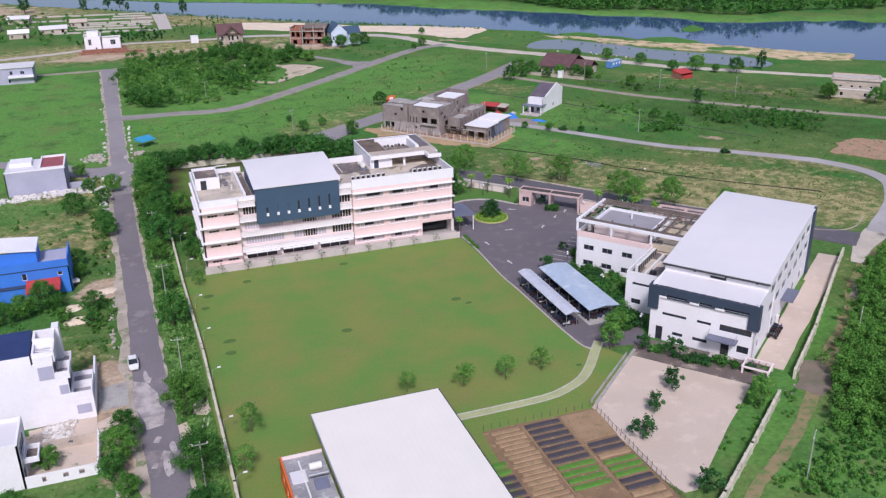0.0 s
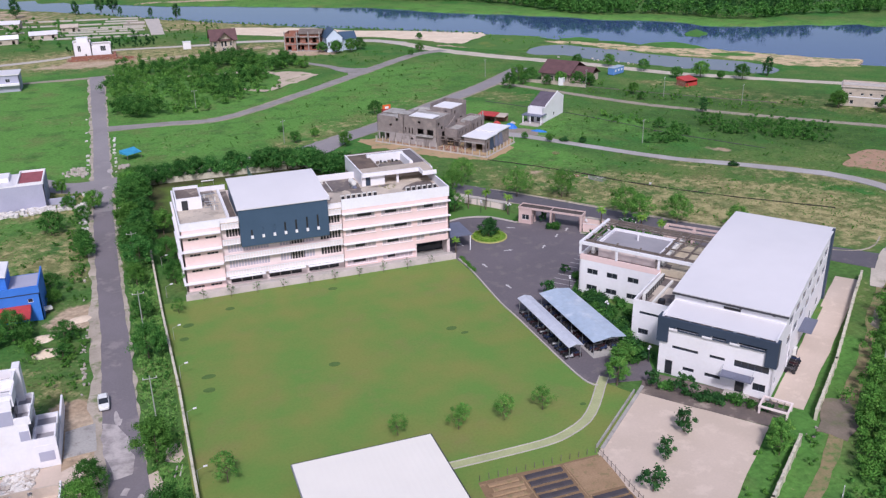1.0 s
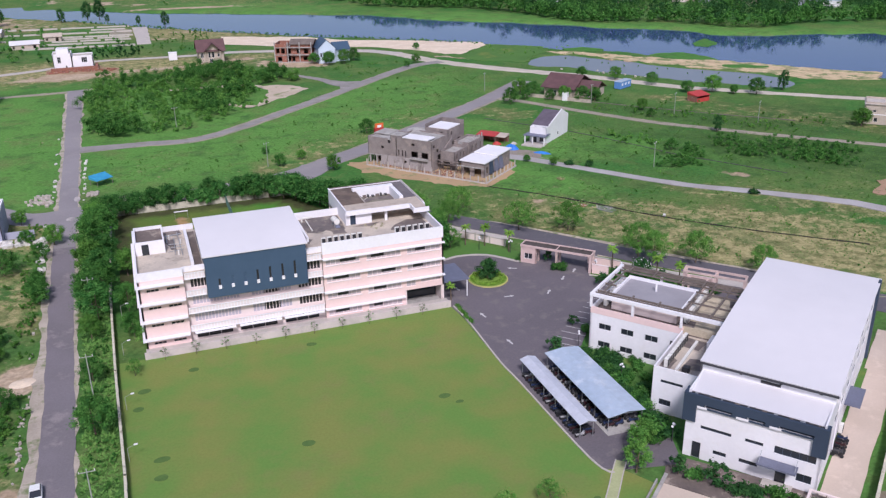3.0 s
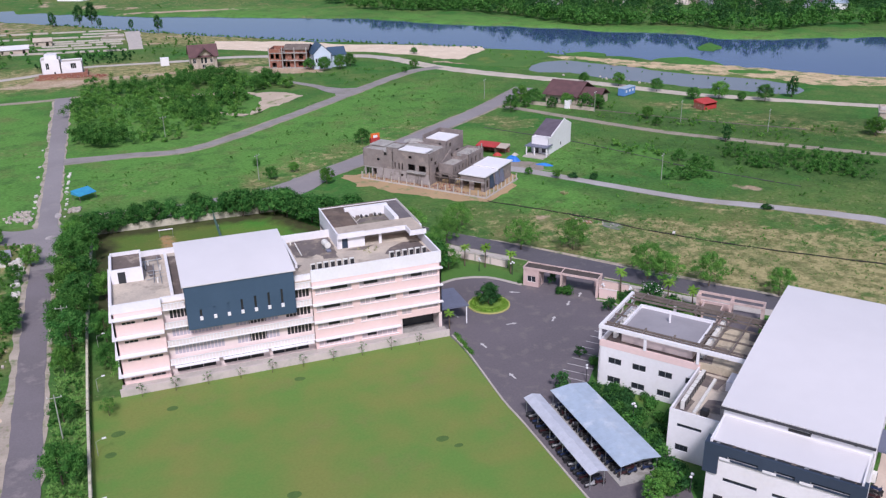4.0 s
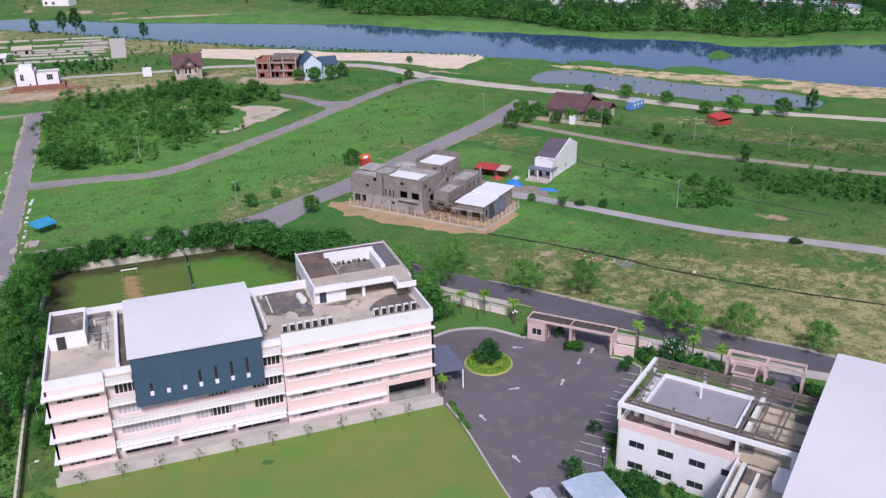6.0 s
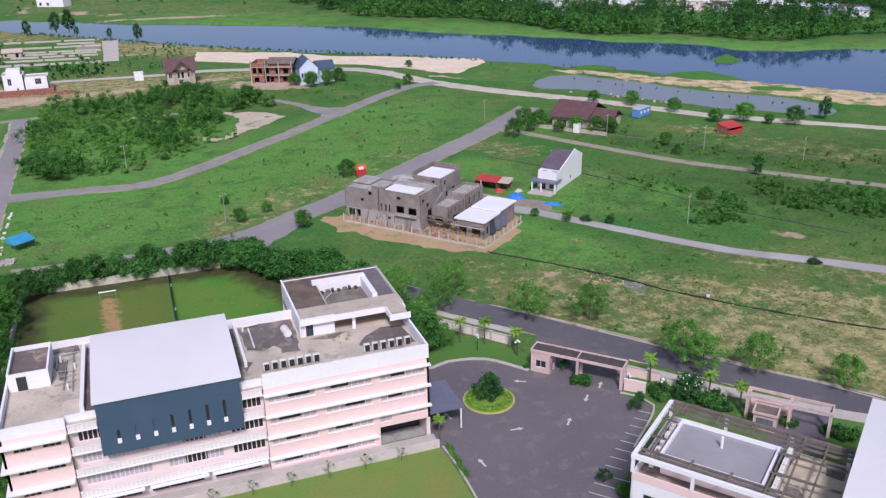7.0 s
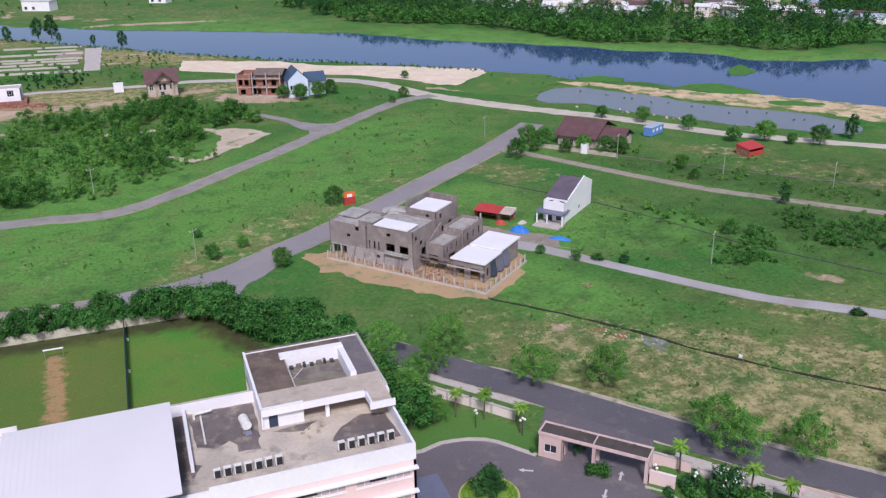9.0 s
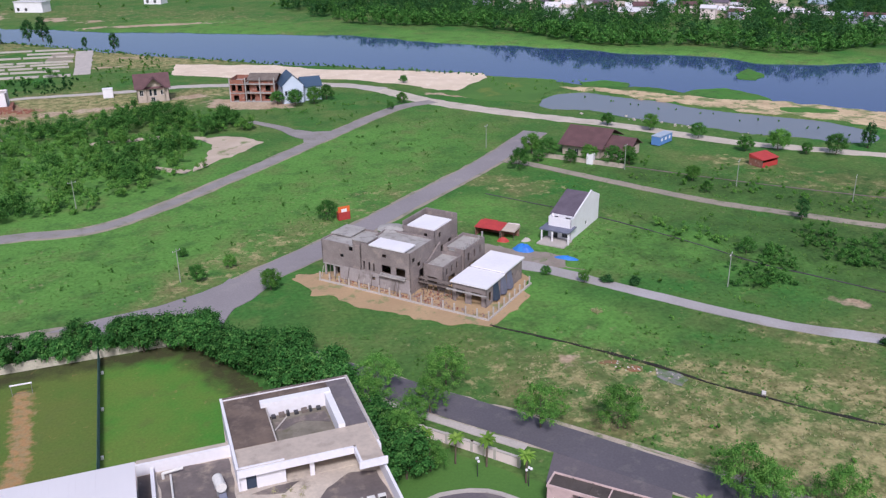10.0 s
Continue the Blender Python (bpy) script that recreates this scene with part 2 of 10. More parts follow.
WEED = surf("bright_water_weed", (0.060, 0.215, 0.030), (0.075, 0.180, 0.036), 0.15, 0.9, 2.0, 0.3, c3=(0.045, 0.130, 0.030), spots=0.4)
BLUE_WALL = surf("bright_blue_paint", (0.055, 0.22, 0.72), (0.05, 0.19, 0.64), 0.2, 0.6, 2.0, 0.05, grain=0.06)
RED_SHEET = surf("red_sheet_roof", (0.50, 0.06, 0.055), (0.42, 0.05, 0.05), 0.4, 0.5, 2.0, 0.1)
TEAL_SHEET = surf("teal_tarpaulin", (0.04, 0.26, 0.50), (0.05, 0.33, 0.52), 0.5, 0.5, 2.0, 0.2)
BLUE_SHEET = surf("blue_tarpaulin", (0.03, 0.16, 0.60), (0.04, 0.22, 0.62), 0.5, 0.5, 2.0, 0.2)
LILAC_WALL = surf("lilac_grey_paint", (0.42, 0.42, 0.54), (0.38, 0.38, 0.50), 0.2, 0.7, 2.0, 0.05, grain=0.06)
TILE_DARK = surf("dark_purple_tiles", (0.14, 0.115, 0.15), (0.11, 0.09, 0.12), 0.4, 0.7, 4.0, 0.3)
TILE_BROWN = surf("brown_red_tiles", (0.14, 0.075, 0.08), (0.11, 0.060, 0.065), 0.4, 0.7, 4.0, 0.3)
TILE_NAVY = surf("navy_tiles", (0.030, 0.05, 0.15), (0.026, 0.042, 0.125), 0.4, 0.6, 4.0, 0.3)
BEIGE = surf("beige_paint", (0.52, 0.44, 0.38), (0.46, 0.39, 0.34), 0.3, 0.8, 2.0, 0.08, c3=(0.38, 0.32, 0.28), spots=0.5)
ORANGE = surf("orange_paint", (0.75, 0.16, 0.04), (0.66, 0.14, 0.04), 0.3, 0.7, 2.0, 0.05, grain=0.06)
FENCE = surf("weathered_white_wall", (0.62, 0.58, 0.48), (0.52, 0.48, 0.40), 0.3, 0.85, 3.0, 0.1, c3=(0.36, 0.34, 0.27), spots=0.6)
TIMBER = surf("weathered_timber", (0.145, 0.118, 0.108), (0.195, 0.162, 0.145), 0.5, 0.85, 5.0, 0.3)
BARK = surf("bark", (0.16, 0.12, 0.09), (0.11, 0.085, 0.065), 1.0, 0.95, 8.0, 0.5)
STEEL = plain("grey_steel", (0.42, 0.43, 0.46), 0.45, 0.6)
DARK_STEEL = plain("dark_steel", (0.06, 0.06, 0.07), 0.5, 0.3)
POLE_CONC = plain("pole_concrete", (0.33, 0.36, 0.31), 0.9)
LINE = plain("white_line_paint", (0.58, 0.56, 0.57), 0.7)
AC_WHITE = plain("ac_casing", (0.78, 0.76, 0.74), 0.5)
BLACK = plain("black_plastic", (0.025, 0.025, 0.03), 0.5)
CAR_WHITE = plain("car_white", (0.82, 0.82, 0.83), 0.25)
LILAC_BLIND = plain("lilac_blinds", (0.50, 0.46, 0.55), 0.4)
CURTAIN = plain("closed_blinds", (0.50, 0.43, 0.47), 0.3)
GREY_BLUE = plain("grey_blue_sheet", (0.155, 0.165, 0.235), 0.5)
WHITE_RUBBLE = surf("white_rubble", (0.80, 0.77, 0.75), (0.66, 0.62, 0.60), 1.2, 0.95, 5.0, 0.3, rand=0.2)
PALE_BLUE = surf("pale_blue_paint", (0.62, 0.70, 0.84), (0.56, 0.64, 0.78), 0.2, 0.7, 2.0, 0.05, grain=0.06)
BAR_SAND = surf("ochre_bank_sand", (0.64, 0.50, 0.32), (0.48, 0.36, 0.23), 0.2, 0.95, 2.5, 0.3, c3=(0.20, 0.24, 0.10), spots=0.16, thr=0.50, edge=0.08)
RUBBLE = surf("rubble", (0.55, 0.50, 0.46), (0.42, 0.36, 0.32), 1.2, 0.95, 5.0, 0.3, rand=0.3)
GLASS = plain("dark_window_glass", (0.030, 0.035, 0.045), 0.08, 0.0, 0.6)
LEAF_A = leafy("broad_leaves", (0.021, 0.090, 0.021), (0.075, 0.215, 0.046), (0.150, 0.325, 0.080))
LEAF_B = leafy("bright_leaves", (0.052, 0.165, 0.034), (0.115, 0.285, 0.054), (0.205, 0.400, 0.090))
LEAF_D = leafy("dark_leaves", (0.014, 0.060, 0.020), (0.044, 0.135, 0.042), (0.092, 0.215, 0.064))
LEAF_H = leafy("glossy_hedge_leaves", (0.016, 0.082, 0.020), (0.064, 0.205, 0.048), (0.165, 0.345, 0.092))
LEAF_F = leafy("feathery_leaves", (0.062, 0.205, 0.044), (0.145, 0.340, 0.070), (0.255, 0.460, 0.105))
LEAF_P = leafy("lime_palm_leaves", (0.105, 0.240, 0.036), (0.190, 0.350, 0.058), (0.300, 0.450, 0.100))
LEAF_G = leafy("grass_blades", (0.09, 0.215, 0.05), (0.125, 0.26, 0.062), (0.20, 0.30, 0.10))
LEAF_Y = leafy("dry_grass", (0.36, 0.36, 0.17), (0.44, 0.42, 0.24), (0.30, 0.34, 0.14))

water_mat = bpy.data.materials.new("river_water")
water_mat.use_nodes = True
_n, _l = water_mat.node_tree.nodes, water_mat.node_tree.links
_b = _n["Principled BSDF"]
_b.inputs["Base Color"].default_value = (0.044, 0.072, 0.205, 1)
_b.inputs["Roughness"].default_value, _b.inputs["IOR"].default_value = 0.04, 1.6
_t, _p, _g = _n.new("ShaderNodeTexNoise"), _n.new("ShaderNodeBump"), _n.new("ShaderNodeNewGeometry")
_t.inputs["Scale"].default_value, _t.inputs["Detail"].default_value = 0.35, 3
_p.inputs["Strength"].default_value, _p.inputs["Distance"].default_value = 0.05, 0.3
_l.new(_g.outputs["Position"], _t.inputs["Vector"]), _l.new(_t.outputs["Fac"], _p.inputs["Height"]), _l.new(_p.outputs[0], _b.inputs["Normal"])

pond_mat = water_mat.copy()
pond_mat.name = "pond_water"
pond_mat.node_tree.nodes["Principled BSDF"].inputs["Base Color"].default_value = (0.190, 0.205, 0.240, 1)
pond_mat.node_tree.nodes["Principled BSDF"].inputs["Roughness"].default_value = 0.25

# ground: grass with dry and bare parts, which the sheet carries as two attributes
GROUND = bpy.data.materials.new("wild_grass_ground")
GROUND.use_nodes = True
_n, _l = GROUND.node_tree.nodes, GROUND.node_tree.links
_b = _n["Principled BSDF"]
_b.inputs["Roughness"].default_value, _b.inputs["Specular IOR Level"].default_value = 0.95, 0.1
_g = _n.new("ShaderNodeNewGeometry")


def _noise(scale, detail=5.0):
    t = _n.new("ShaderNodeTexNoise")
    t.inputs["Scale"].default_value, t.inputs["Detail"].default_value = scale, detail
    t.inputs["Roughness"].default_value = 0.6
    _l.new(_g.outputs["Position"], t.inputs["Vector"])
    return t.outputs["Fac"]


def _range(v, a, b, lo=0.0, hi=1.0):
    r = _n.new("ShaderNodeMapRange")
    r.inputs["From Min"].default_value, r.inputs["From Max"].default_value = a, b
    r.inputs["To Min"].default_value, r.inputs["To Max"].default_value = lo, hi
    _l.new(v, r.inputs["Value"])
    return r.outputs[0]


def _blend(f, a, b):
    x = _n.new("ShaderNodeMix")
    x.data_type = "RGBA"
    _l.new(f, x.inputs["Factor"])
    for s, v in (("A", a), ("B", b)):
        if isinstance(v, tuple):
            x.inputs[s].default_value = (*v, 1)
        else:
            _l.new(v, x.inputs[s])
    return x.outputs["Result"]


def _plus(a, b):
    x = _n.new("ShaderNodeMath")
    x.operation = "ADD"
    _l.new(a, x.inputs[0]), _l.new(b, x.inputs[1])
    return x.outputs[0]


def _attr(name):
    x = _n.new("ShaderNodeAttribute")
    x.attribute_name = name
    return x.outputs["Fac"]


_c = _blend(_range(_noise(0.028, 6), 0.38, 0.62), (0.056, 0.192, 0.042), (0.128, 0.205, 0.060))
_c = _blend(_range(_plus(_attr("lush"), _range(_noise(0.05, 5), 0.3, 0.7, -0.3, 0.3)), 0.2, 0.9), _c, (0.128, 0.300, 0.066))
_c = _blend(_range(_noise(0.12, 5), 0.50, 0.72), _c, (0.068, 0.158, 0.044))
_c = _blend(_range(_noise(0.08, 5), 0.52, 0.72), _c, (0.165, 0.228, 0.076))
_c = _blend(_range(_noise(0.55, 5), 0.58, 0.76), _c, (0.056, 0.140, 0.036))
_c = _blend(_range(_plus(_noise(0.45, 4), _range(_noise(0.028, 6), 0.40, 0.62, -0.12, 0.04)), 0.60, 0.74), _c, (0.255, 0.275, 0.125))
_c = _blend(_range(_plus(_attr("dry"), _range(_noise(0.10, 6), 0.3, 0.7, -0.5, 0.5)), 0.35, 1.0), _c, (0.205, 0.205, 0.088))
_c = _blend(_range(_plus(_plus(_attr("dry"), _range(_noise(0.33, 8), 0.3, 0.7, -0.85, 0.50)), _range(_noise(2.4, 3), 0.3, 0.7, -0.22, 0.22)), 0.42, 0.98), _c, (0.425, 0.375, 0.190))
_c = _blend(_range(_plus(_attr("bare"), _range(_noise(0.13, 7), 0.3, 0.7, -0.45, 0.45)), 0.42, 0.62), _c, _blend(_range(_noise(0.1), 0.4, 0.6), (0.56, 0.44, 0.33), (0.46, 0.34, 0.24)))
_c = _blend(_range(_plus(_attr("rank"), _range(_noise(0.16, 6), 0.3, 0.7, -0.55, 0.45)), 0.25, 1.0), _c, (0.060, 0.128, 0.036))
_h = _n.new("ShaderNodeHueSaturation")
_l.new(_range(_noise(1.1, 6), 0.3, 0.7, 0.62, 1.12), _h.inputs["Value"]), _l.new(_c, _h.inputs["Color"]), _l.new(_h.outputs[0], _b.inputs["Base Color"])
_p = _n.new("ShaderNodeBump")
_p.inputs["Strength"].default_value, _p.inputs["Distance"].default_value = 0.5, 0.3
_l.new(_noise(1.2, 6), _p.inputs["Height"]), _l.new(_p.outputs[0], _b.inputs["Normal"])

# sports lawn turf: olive and lime halves, bare soil with painted hedge shade, and a worn strip, which the sheet carries
# as attributes
TURF = bpy.data.materials.new("sports_turf")
TURF.use_nodes = True
_n, _l = TURF.node_tree.nodes, TURF.node_tree.links
_b = _n["Principled BSDF"]
_b.inputs["Roughness"].default_value, _b.inputs["Specular IOR Level"].default_value = 0.95, 0.1
_g = _n.new("ShaderNodeNewGeometry")
_c = _blend(_range(_noise(0.07, 5), 0.38, 0.62), (0.150, 0.198, 0.050), (0.112, 0.200, 0.044))
_d = _blend(_range(_noise(0.07, 5), 0.36, 0.60), (0.082, 0.258, 0.042), (0.150, 0.246, 0.052))
_c = _blend(_attr("lime"), _c, _d)
_c = _blend(_range(_noise(0.16, 4), 0.55, 0.75), _c, (0.140, 0.185, 0.055))
# dark olive edge: bare soil and the hedge's shade painted as one colour
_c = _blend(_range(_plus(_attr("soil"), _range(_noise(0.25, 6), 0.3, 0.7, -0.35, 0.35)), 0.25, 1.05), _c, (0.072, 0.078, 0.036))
_c = _blend(_range(_plus(_attr("worn"), _range(_noise(0.6, 6), 0.3, 0.7, -0.55, 0.55)), 0.35, 0.95), _c, _blend(_range(_noise(0.8, 4), 0.4, 0.6), (0.46, 0.27, 0.13), (0.38, 0.28, 0.15)))
_h = _n.new("ShaderNodeHueSaturation")
_l.new(_range(_noise(2.2, 4), 0.3, 0.7, 0.78, 0.98), _h.inputs["Value"]), _l.new(_c, _h.inputs["Color"]), _l.new(_h.outputs[0], _b.inputs["Base Color"])

# ---- building tools ----
def part(name, bm, material, parent=None, label=""):
    """Links a bmesh (or a ready mesh) as one object under a thing or part."""
    if isinstance(bm, bmesh.types.BMesh):
        me = bpy.data.meshes.new(name)
        bm.to_mesh(me)
        bm.free()
    else:
        me = bm
    if not me.materials:
        me.materials.append(material)
    ob = new(name, me)
    ob.parent = parent
    if label:
        ob["label"] = label
    return ob


def thing(name, m, label, category, group="", kind=""):
    ob = new(name)
    ob.matrix_basis = m
    return tagged(ob, label, category, group, kind)


def box(x0, x1, y0, y1, z0, z1, bm=None):
    bm = bm or bmesh.new()
    v = [bm.verts.new(p) for p in ((x0, y0, z0), (x1, y0, z0), (x1, y1, z0), (x0, y1, z0), (x0, y0, z1), (x1, y0, z1), (x1, y1, z1), (x0, y1, z1))]
    for f in ((3, 2, 1, 0), (4, 5, 6, 7), (0, 1, 5, 4), (1, 2, 6, 5), (2, 3, 7, 6), (3, 0, 4, 7)):
        bm.faces.new([v[i] for i in f])
    return bm


def prism(poly, z0, z1, bm=None):
    """An upright block over a plan outline (counter-clockwise); z1 may be one height or one per corner."""
    bm = bm or bmesh.new()
    tops = z1 if isinstance(z1, (list, tuple)) else [z1] * len(poly)
    a = [bm.verts.new((x, y, z0)) for x, y in poly]
    b = [bm.verts.new((x, y, z)) for (x, y), z in zip(poly, tops)]
    k = len(poly)
    bm.faces.new(a[::-1])
    bm.faces.new(b)
    for i in range(k):
        bm.faces.new((a[i], a[(i + 1) % k], b[(i + 1) % k], b[i]))
    return bm


def rim(x0, x1, y0, y1, z0, z1, t, bm=None):
    """A parapet round a rectangle, its outer faces on the rectangle."""
    bm = bm or bmesh.new()
    box(x0, x1, y0, y0 + t, z0, z1, bm), box(x0, x1, y1 - t, y1, z0, z1, bm)
    box(x0, x0 + t, y0 + t, y1 - t, z0, z1, bm), box(x1 - t, x1, y0 + t, y1 - t, z0, z1, bm)
    return bm


def tube(p, q, r0, r1, n=8, bm=None):
    """A tapered round bar from p to q."""
    bm = bm or bmesh.new()
    p, q = Vector(p), Vector(q)
    d = (q - p).normalized()
    s = d.orthogonal().normalized()
    t = d.cross(s)
    a, b = [], []
    for i in range(n):
        w = 2 * math.pi * i / n
        o = s * math.cos(w) + t * math.sin(w)
        a.append(bm.verts.new(p + o * r0)), b.append(bm.verts.new(q + o * r1))
    for i in range(n):
        bm.faces.new((a[i], a[(i + 1) % n], b[(i + 1) % n], b[i]))
    bm.faces.new(a[::-1]), bm.faces.new(b)
    return bm


def wall_panel(p, yaw, length, z0, z1, t, holes, bm=None):
    """An upright wall that starts at p=(x, y), runs along yaw (degrees) and has its outer face on the right of that way.
    holes: (u0, u1, z0, z1) go right through."""
    bm = bm or bmesh.new()
    us = sorted({0, length, *[h[0] for h in holes], *[h[1] for h in holes]})
    zs = sorted({z0, z1, *[h[2] for h in holes], *[h[3] for h in holes]})
    m = pose(p[0], p[1], 0, 0, 0, yaw)
    nu, nz = len(us) - 1, len(zs) - 1

    def solid(i, j):
        return 0 <= i < nu and 0 <= j < nz and not any(h[0] <= us[i] and us[i + 1] <= h[1] and h[2] <= zs[j] and zs[j + 1] <= h[3] for h in holes)

    made = {}

    def v(i, k, j):
        if (i, k, j) not in made:
            made[i, k, j] = bm.verts.new(m @ Vector((us[i], k * t, zs[j])))
        return made[i, k, j]

    for i in range(nu):
        for j in range(nz):
            if not solid(i, j):
                continue
            bm.faces.new((v(i, 0, j), v(i + 1, 0, j), v(i + 1, 0, j + 1), v(i, 0, j + 1)))
            bm.faces.new((v(i, 1, j), v(i, 1, j + 1), v(i + 1, 1, j + 1), v(i + 1, 1, j)))
            if not solid(i - 1, j):
                bm.faces.new((v(i, 0, j), v(i, 0, j + 1), v(i, 1, j + 1), v(i, 1, j)))
            if not solid(i + 1, j):
                bm.faces.new((v(i + 1, 0, j), v(i + 1, 1, j), v(i + 1, 1, j + 1), v(i + 1, 0, j + 1)))
            if not solid(i, j - 1):
                bm.faces.new((v(i, 0, j), v(i, 1, j), v(i + 1, 1, j), v(i + 1, 0, j)))
            if not solid(i, j + 1):
                bm.faces.new((v(i, 0, j + 1), v(i + 1, 0, j + 1), v(i + 1, 1, j + 1), v(i, 1, j + 1)))
    return bm


def window(parent, p, yaw, w, z0, z1, nx=2, ny=1, bar=0.07, glass=None, frame_mat=None, depth=0.12):
    """A window in a wall's opening: a frame with its bars, and a pane as a part of it. p: plan place of its start on the outer face."""
    m = pose(p[0], p[1], 0, 0, 0, yaw)
    bm = bmesh.new()
    y0, y1 = depth, depth + 0.08
    box(0, w, y0, y1, z0, z0 + bar, bm), box(0, w, y0, y1, z1 - bar, z1, bm)
    for i in range(nx + 1):
        c = i * (w - bar) / nx
        box(c, c + bar, y0 + 0.005, y1 + 0.005, z0 + bar, z1 - bar, bm)
    for j in range(1, ny):
        c = z0 + j * (z1 - z0) / ny
        box(bar, w - bar, y0 + 0.01, y1 - 0.01, c - bar / 2, c + bar / 2, bm)
    bm.transform(m)
    fr = part("window", bm, frame_mat or WHITE, parent)
    pb = box(bar / 2, w - bar / 2, y0 + 0.03, y0 + 0.05, z0 + bar / 2, z1 - bar / 2)
    pb.transform(m)
    part("pane", pb, glass or GLASS, fr)
    return fr


def mesh_from(name, verts, faces, material, smooth=False):
    me = bpy.data.meshes.new(name)
    verts, faces = np.asarray(verts, float), np.asarray(faces, int)
    k = faces.shape[1]
    me.vertices.add(len(verts)), me.loops.add(faces.size), me.polygons.add(len(faces))
    me.vertices.foreach_set("co", verts.ravel())
    me.loops.foreach_set("vertex_index", faces.ravel())
    me.polygons.foreach_set("loop_start", np.arange(0, faces.size, k))
    me.polygons.foreach_set("loop_total", np.full(len(faces), k))
    if smooth:
        me.polygons.foreach_set("use_smooth", np.ones(len(faces), bool))
    me.materials.append(material)
    me.update(calc_edges=True)
    return me


def leaf_cloud(rng, centres, radii, per, size, flat=0.8, droop=0.0):
    """Many small bent leaves on the shells of clumps. Returns verts and triangles: two triangles a leaf, folded on its middle line."""
    c = np.repeat(np.asarray(centres, float), per, axis=0)
    r = np.repeat(np.asarray(radii, float), per)
    n = len(c)
    d = rng.normal(size=(n, 3))
    d /= np.linalg.norm(d, axis=1)[:, None]
    rad = r * np.abs(rng.normal(0.72, 0.40, n))
    p = c + d * rad[:, None] * np.array([1, 1, flat])
    nrm = d * 1.1 + rng.normal(size=(n, 3)) * 0.34 + np.array([0, 0, 0.6])
    nrm /= np.linalg.norm(nrm, axis=1)[:, None]
    a = np.cross(nrm, rng.normal(size=(n, 3)))
    a /= np.linalg.norm(a, axis=1)[:, None] + 1e-9
    b = np.cross(nrm, a)
    s = size * rng.uniform(0.6, 1.35, n)[:, None]
    bend = nrm * s * 0.25
    v = np.stack([p - a * s * 0.5 - bend * droop, p + b * s * 0.32 + bend * 0.6, p + a * s * 0.5 - bend, p - b * s * 0.32 + bend * 0.6], axis=1).reshape(-1, 3)
    i = np.arange(n)[:, None] * 4
    f = np.concatenate([i + np.array([[0, 2, 1]]), i + np.array([[0, 3, 2]])], axis=1).reshape(-1, 3)
    return v, f


def noisy(poly, step, amp, seed=0, closed=True):
    """An outline with more corners, which wander a little."""
    out, k = [], len(poly)
    for i in range(k if closed else k - 1):
        (x0, y0), (x1, y1) = poly[i], poly[(i + 1) % k]
        m = max(1, int(math.hypot(x1 - x0, y1 - y0) / step))
        for j in range(m):
            x, y = x0 + (x1 - x0) * j / m, y0 + (y1 - y0) * j / m
            w = noise.noise_vector((x * 0.31 + seed, y * 0.31, seed * 1.7)) + noise.noise_vector((x * 0.11, y * 0.11 + seed, 3.1)) * 1.5
            out.append((x + w.x * amp, y + w.y * amp))
    if not closed:
        out.append(poly[-1])
    return out


def sheet(name, poly, z0, z1, material, label, category, step=0, amp=0.0, seed=0, kind="structure"):
    """A flat patch of ground with a thickness, its outline as given or uneven."""
    if step:
        poly = noisy(poly, step, amp, seed)
    ob = part(name, prism(poly, z0, z1), material)
    return tagged(ob, label, category, kind=kind)


def smooth_line(pts, step=2.0):
    """A rounded line through the given points, at even steps."""
    p = np.array(pts, float)
    p = np.vstack([2 * p[0] - p[1], p, 2 * p[-1] - p[-2]])
    out = []
    for i in range(1, len(p) - 2):
        a, b, c, d = p[i - 1], p[i], p[i + 1], p[i + 2]
        m = max(2, int(np.linalg.norm(c - b) / step))
        for t in np.linspace(0, 1, m, endpoint=False):
            out.append(0.5 * (2 * b + (c - a) * t + (2 * a - 5 * b + 4 * c - d) * t * t + (3 * b - a - 3 * c + d) * t ** 3))
    return np.array(out + [p[-2]])


ROAD_LINES = []


def ribbon(name, pts, widths, z, material, label, category, jag=0.15, seed=0, kind="structure"):
    """A road: a strip along a rounded line. widths: one, or one for each point given."""
    q = smooth_line(pts)
    ROAD_LINES.append((q[::2], max(widths) if isinstance(widths, (list, tuple)) else widths))
    w = np.interp(np.linspace(0, 1, len(q)), np.linspace(0, 1, len(widths)), widths) if isinstance(widths, (list, tuple)) else np.full(len(q), float(widths))
    d = np.gradient(q, axis=0)
    d /= np.linalg.norm(d, axis=1)[:, None]
    nrm = np.stack([d[:, 1], -d[:, 0]], axis=1)
    bm = bmesh.new()
    rows = []
    for i in range(len(q)):
        j = [jag * (noise.noise((i * 0.37, s * 9.3 + seed, seed)) + 0.6 * noise.noise((i * 0.9, s * 5.3 + seed, 1.3))) for s in (0, 1)]
        a, b = q[i] + nrm[i] * (w[i] / 2 + j[0]), q[i] - nrm[i] * (w[i] / 2 + j[1])
        rows.append([bm.verts.new((*a, -0.3)), bm.verts.new((*a, z)), bm.verts.new((*b, z)), bm.verts.new((*b, -0.3))])
    for r, s in zip(rows, rows[1:]):
        for k in range(3):
            bm.faces.new((r[k], s[k], s[k + 1], r[k + 1]))
    bmesh.ops.recalc_face_normals(bm, faces=bm.faces[:])
    ob = part(name, bm, material)
    return tagged(ob, label, category, kind=kind)

